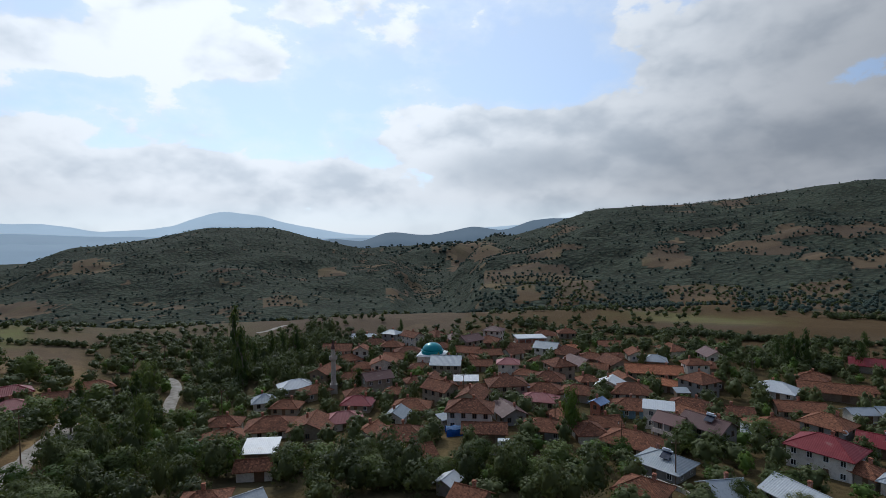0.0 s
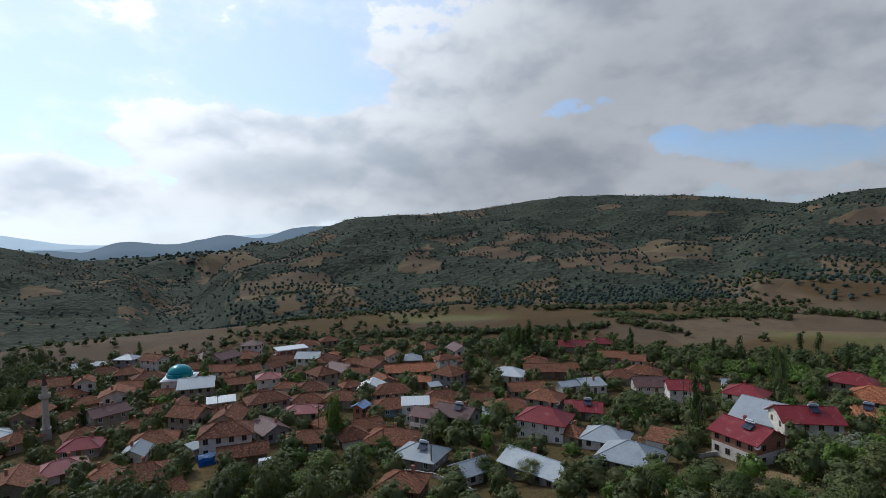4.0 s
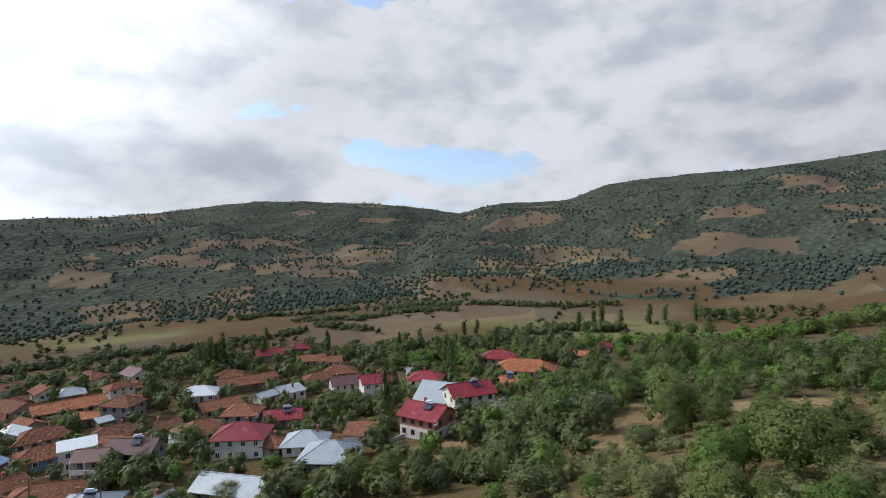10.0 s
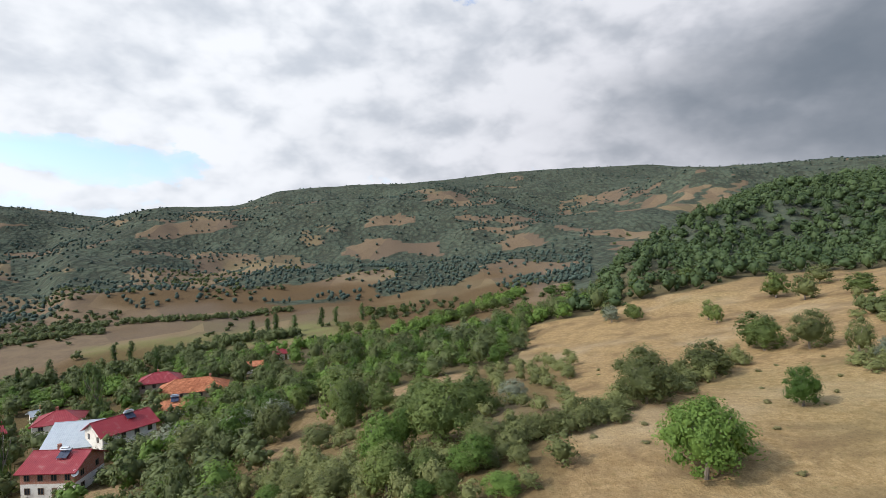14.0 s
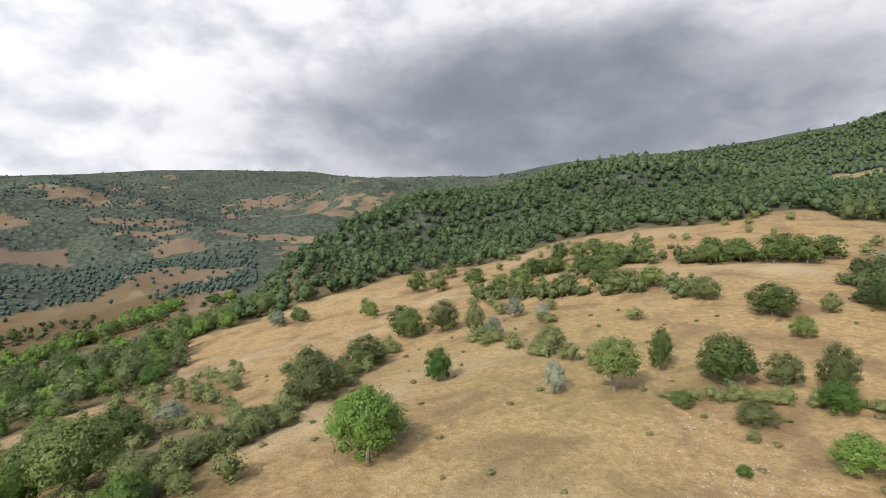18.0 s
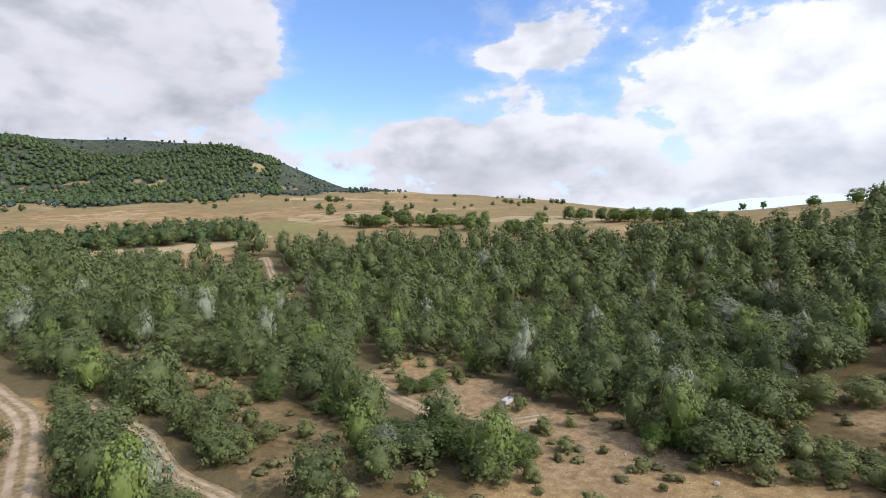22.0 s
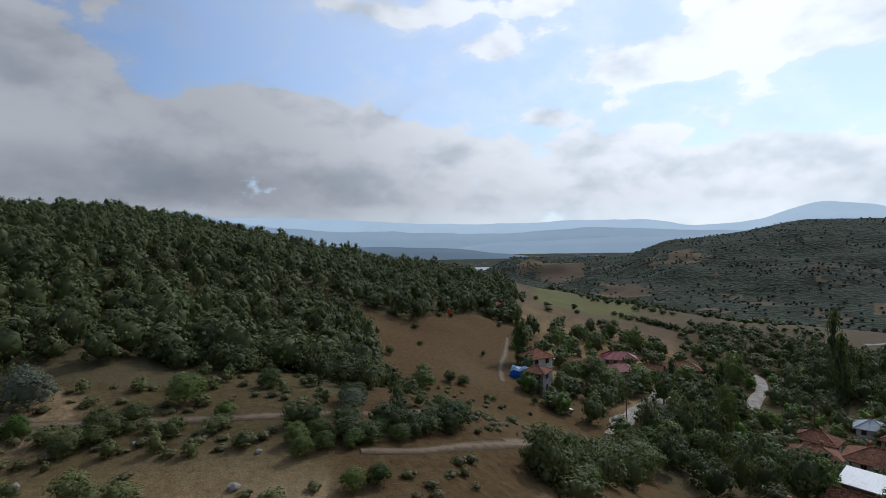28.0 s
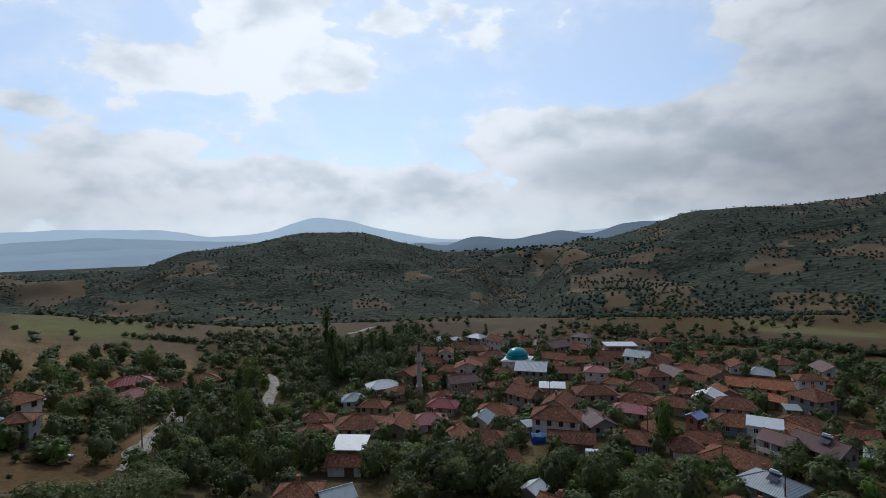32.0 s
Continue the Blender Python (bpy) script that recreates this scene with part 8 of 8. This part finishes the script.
wood("field_bushes", scatter(22000, 300, 470, 240, 640, dotted(0.9), 121, 4.8), 3.2, 4.2, "oak", "oak_leaves", "dark bushes dotted over dry fields", 4, 36, 0.15, 6, 21)
wood("field_bushes", scatter(900, 165, 262, 185, 800, dotted(0.45), 122, 9.0), 4.2, 5.2, "oak", "oak_leaves", "dark bushes on the open plateau", 5, 80, 0.10, 6, 22)
wood("field_bushes", scatter(420, 128, 186, 95, 230, dotted(0.5), 123, 6.0), 2.8, 3.4, "oak", "shrub_leaves", "olive-green bushes along the terrace edges", 9, 320, 0.055, 6, 23)
wood("field_bushes", scatter(330, 228, 312, 42, 165, dotted(0.5), 124, 4.0), 2.0, 2.8, "oak", "oak_leaves", "low dark bushes in dry grass", 9, 420, 0.050, 6, 24)
wood("field_bushes", scatter(160, 292, 312, 110, 235, dotted(0.4), 125, 6.0), 2.0, 2.6, "oak", "oak_leaves", "small dark bushes on the grazed slope", 7, 200, 0.07, 6, 25)


wood("field_bushes", scatter(900, 64, 104, 46, 138, dotted(0.9), 126, 4.0), 2.7, 3.2, "oak", "shrub_leaves", "olive-green bushes in rank grass among the orchard trees", 10, 420, 0.045, 6, 26)


# tussocks of dry grass and low weeds on the open ground below
def tussocks(x, y, z, rng):
    return (fbm(x, y, 7, 3, 95) > rng.uniform(0.3, 0.75, len(x))) & (woods(x, y, z) < 0.3) & free_of_houses(x, y, 0.4)


wood("weeds", scatter(3200, 186, 312, 28, 115, tussocks, 144, 1.6), 0.8, 1.6, "oak", "weed_leaves", "low green-brown weeds and thorn on the slope", 3, 36, 0.16, 5, 44)
wood("field_bushes", scatter(700, 186, 292, 38, 90, tussocks, 145, 3.4), 1.9, 2.3, "oak", "shrub_leaves", "olive-green bushes round the clearings", 9, 300, 0.056, 6, 45)


wood("weeds", scatter(420, 98, 184, 30, 110, tussocks, 147, 4.0), 0.5, 1.0, "oak", "weed_leaves", "low green-brown weeds in the dry field", 3, 30, 0.16, 5, 47)


def hedge(seed, high, wide, spread, mat, label, *line):
    """Bushes crowded along a line."""
    rng = np.random.default_rng(seed)
    pts = np.array([(r * math.sin(radians(b)), r * math.cos(radians(b))) for b, r in line])
    steps = np.hypot(*np.diff(pts, axis=0).T)
    run = np.concatenate(([0], np.cumsum(steps)))
    count = int(run[-1] / wide * max(1.6, spread * 1.1))
    s = rng.uniform(0, run[-1], count)
    x = np.interp(s, run, pts[:, 0]) + rng.normal(0, spread * 0.55, count)
    y = np.interp(s, run, pts[:, 1]) + rng.normal(0, spread * 0.55, count)
    ok = free_of_houses(x, y, 0.8)
    x, y = x[ok], y[ok]
    far = float(np.hypot(*pts.T).mean())
    return wood("hedge", (x, y, land(x, y)), high, wide, "oak", mat, label, 11 if far < 110 else 7, 650 if far < 80 else 420 if far < 110 else 130, 0.035 if far < 80 else 0.042 if far < 110 else 0.072, 4, seed)


# ---- hedges and thickets along lines, by bearing and distance ----
hedge(300, 2.6, 3.2, 2.2, "shrub_leaves", "overgrown olive-green hedge between two dry fields", (106.4, 64.1), (108.7, 73.3), (112.4, 78.7), (116.0, 89.7), (119.3, 105.5))
hedge(301, 2.4, 3, 2, "shrub_leaves", "tangled olive hedge along the field edge", (94.5, 53.2), (98.7, 61.0), (103.2, 63.2), (107.3, 68.8), (110.6, 77.6), (114.5, 97.6))
hedge(302, 2.4, 3, 1.6, "shrub_leaves", "hedge of olive-green shrubs on a terrace bank", (127.0, 99.4), (130.8, 87.8), (135.4, 79.3), (140.7, 73.1))
hedge(303, 1.6, 2, 1, "shrub_leaves", "low ragged hedge on a terrace bank", (147.3, 63.0), (153.4, 63.7), (159.3, 65.3), (164.9, 66.9), (170.2, 68.8), (176.1, 71.5))
hedge(304, 3.6, 4, 2.5, "oak_leaves", "row of oaks and shrubs on a terrace", (128.2, 144.1), (135.6, 129.6), (141.5, 121.1), (147.6, 117.4), (153.0, 108.2))
hedge(305, 4, 4.4, 3, "oak_leaves", "row of dark oaks on the upper terrace", (133.3, 165.3), (138.0, 166.5), (142.8, 161.3), (149.4, 148.7), (161.2, 152.4))
hedge(306, 4, 4, 3.5, "oak_leaves", "thick hedge of oak and thorn beside the track", (163.4, 132.3), (165.6, 105.2), (169.3, 96.3), (172.3, 83.6), (175.1, 77.9))
hedge(307, 2.8, 3.2, 3.2, "shrub_leaves", "wide olive thicket beside the track", (172.2, 45.2), (174.6, 52.1), (177.0, 60.6), (178.8, 69.6))
hedge(308, 3.4, 3.6, 3.2, "oak_leaves", "green thicket between the tracks", (184.0, 43.6), (184.1, 52.2), (184.2, 59.1), (183.4, 67.9), (184.3, 77.1))
hedge(309, 2.6, 3, 3, "walnut_leaves", "light green thicket between the tracks", (188.7, 42.7), (187.6, 48.5), (186.5, 54.5), (185.4, 62.1))
hedge(310, 4, 4, 3.4, "oak_leaves", "green oak thicket below the stony track", (196.0, 51.7), (193.7, 58.7), (191.3, 65.3), (189.0, 73.9), (186.7, 81.8))
hedge(312, 5, 5, 3, "walnut_leaves", "bright green row of trees along the field edge", (82.9, 163.0), (90.2, 161.3), (96.1, 187.1), (100.7, 205.1), (103.4, 241.3), (109.5, 223.3))
hedge(313, 5, 5.2, 4.5, "walnut_leaves", "mixed green trees below the field", (60.9, 129.6), (63.5, 134.2), (67.5, 143.5), (74.5, 162.4), (79.3, 178.1))
hedge(314, 3.4, 3.6, 3, "shrub_leaves", "scrubby bushes on the slope under the field", (69.5, 81.5), (74.3, 79.5), (80.2, 59.1), (87.6, 53.9), (93.6, 49.9))
hedge(315, 4.6, 5, 5, "walnut_leaves", "green trees on the valley side", (69.9, 242.2), (78.2, 240.5), (85.4, 247.4), (92.1, 281.0), (98.5, 342.5))
hedge(316, 4.5, 4.8, 3, "oak_leaves", "dark oak thicket above the clearing", (223.6, 82.4), (229.4, 78.7), (236.1, 71.8), (242.1, 63.4), (248.6, 55.7))
hedge(317, 2.2, 2.8, 2.6, "shrub_leaves", "low olive scrub in rank grass", (252.1, 60.0), (258.0, 56.3), (262.8, 52.4), (270.0, 47.1))
hedge(318, 2, 2.6, 1.6, "shrub_leaves", "line of scrub along the earth path", (265.4, 67.9), (270.2, 64.3), (276.1, 62.8), (281.7, 59.7), (290.0, 58.5))
hedge(319, 2, 2.6, 1.6, "shrub_leaves", "low scrub on the shaded slope", (262.4, 67.1), (266.2, 64.8), (270.3, 62.3), (274.5, 61.7), (281.0, 61.0))
hedge(320, 4.2, 4.6, 4.5, "oak_leaves", "dark oaks at the foot of the wood", (275.2, 91.3), (280.1, 84.8), (285.5, 99.4), (291.2, 107.0), (294.7, 74.1))
hedge(321, 2.4, 3, 4, "oak_leaves", "dark bushes along the shaded slope", (286.5, 63.0), (291.0, 55.5), (296.9, 54.3), (303.1, 63.9))
hedge(322, 5, 5, 4, "oak_leaves", "dark thicket above the village", (312.5, 53.5), (317.8, 75.7), (322.3, 114.9), (328.0, 147.7))
hedge(323, 4.6, 4.6, 3, "oak_leaves", "garden trees below the upper houses", (314.2, 137.6), (318.5, 148.2), (322.9, 170.1), (328.0, 185.1))
hedge(324, 2.6, 3.4, 3, "oak_leaves", "hedge between the far fields", (320.3, 289.0), (325.1, 287.0), (330.5, 295.2), (335.5, 286.0))
hedge(325, 3, 3.8, 4, "oak_leaves", "hedge between the far fields", (327.7, 300.5), (332.7, 305.8), (338.8, 295.2), (344.2, 281.0))
hedge(326, 3.6, 4.2, 5, "oak_leaves", "trees along the back of the village", (6.8, 304.8), (11.7, 288.0), (17.1, 257.2), (23.2, 248.3), (28.6, 252.7))
hedge(327, 4.6, 4.6, 6, "oak_leaves", "trees along the back of the gardens", (28.6, 238.8), (35.6, 243.1), (42.8, 243.1), (50.0, 241.3), (57.1, 243.9), (62.7, 257.2))
hedge(328, 5, 5, 4, "oak_leaves", "dark thicket above the village houses", (47.4, 96.6), (53.4, 95.3), (58.1, 96.6), (62.6, 100.4), (66.9, 111.3))
hedge(329, 4.2, 4.6, 6, "walnut_leaves", "green orchard behind the red-roofed houses", (50.0, 226.5), (57.1, 223.3), (64.3, 208.8), (68.0, 221.7))
hedge(330, 3.4, 4.2, 4, "oak_leaves", "dark bushes in a valley field", (43.4, 313.5), (45.6, 302.6), (48.8, 298.4))
hedge(331, 3.6, 4.4, 4, "oak_leaves", "hedge along a valley field", (50.2, 378.1), (54.6, 391.7), (66.5, 367.5), (74.9, 379.4))
hedge(332, 3.4, 4.2, 4, "oak_leaves", "dark bushes in a valley field", (41.3, 376.7), (43.9, 378.1), (48.0, 394.5))
hedge(333, 4.6, 4.6, 5, "oak_leaves", "trees at the edge of a valley field", (61.7, 271.2), (66.4, 267.4), (68.8, 281.0), (75.1, 279.0))
hedge(334, 3.4, 4.4, 4, "oak_leaves", "hedge along a valley field", (35.5, 363.7), (37.7, 379.4), (40.5, 378.1))
hedge(335, 3.2, 4.2, 5, "oak_leaves", "bushes scattered along a valley field", (17.0, 290.0), (25.4, 289.0), (33.6, 285.0), (42.2, 305.8))
hedge(336, 3.2, 4.2, 5, "oak_leaves", "bushes scattered along a valley field", (41.2, 341.2), (47.1, 327.1), (52.4, 359.8), (57.9, 349.8))
hedge(337, 4, 4.6, 3, "oak_leaves", "dark oaks on the edge of the plateau", (211.3, 262.7), (216.1, 265.5), (220.5, 259.9), (224.0, 250.9))
hedge(338, 3.6, 4.4, 2, "oak_leaves", "dark hedge across the plateau field", (233.6, 292.1), (238.4, 297.3), (243.1, 248.3), (246.6, 226.5))
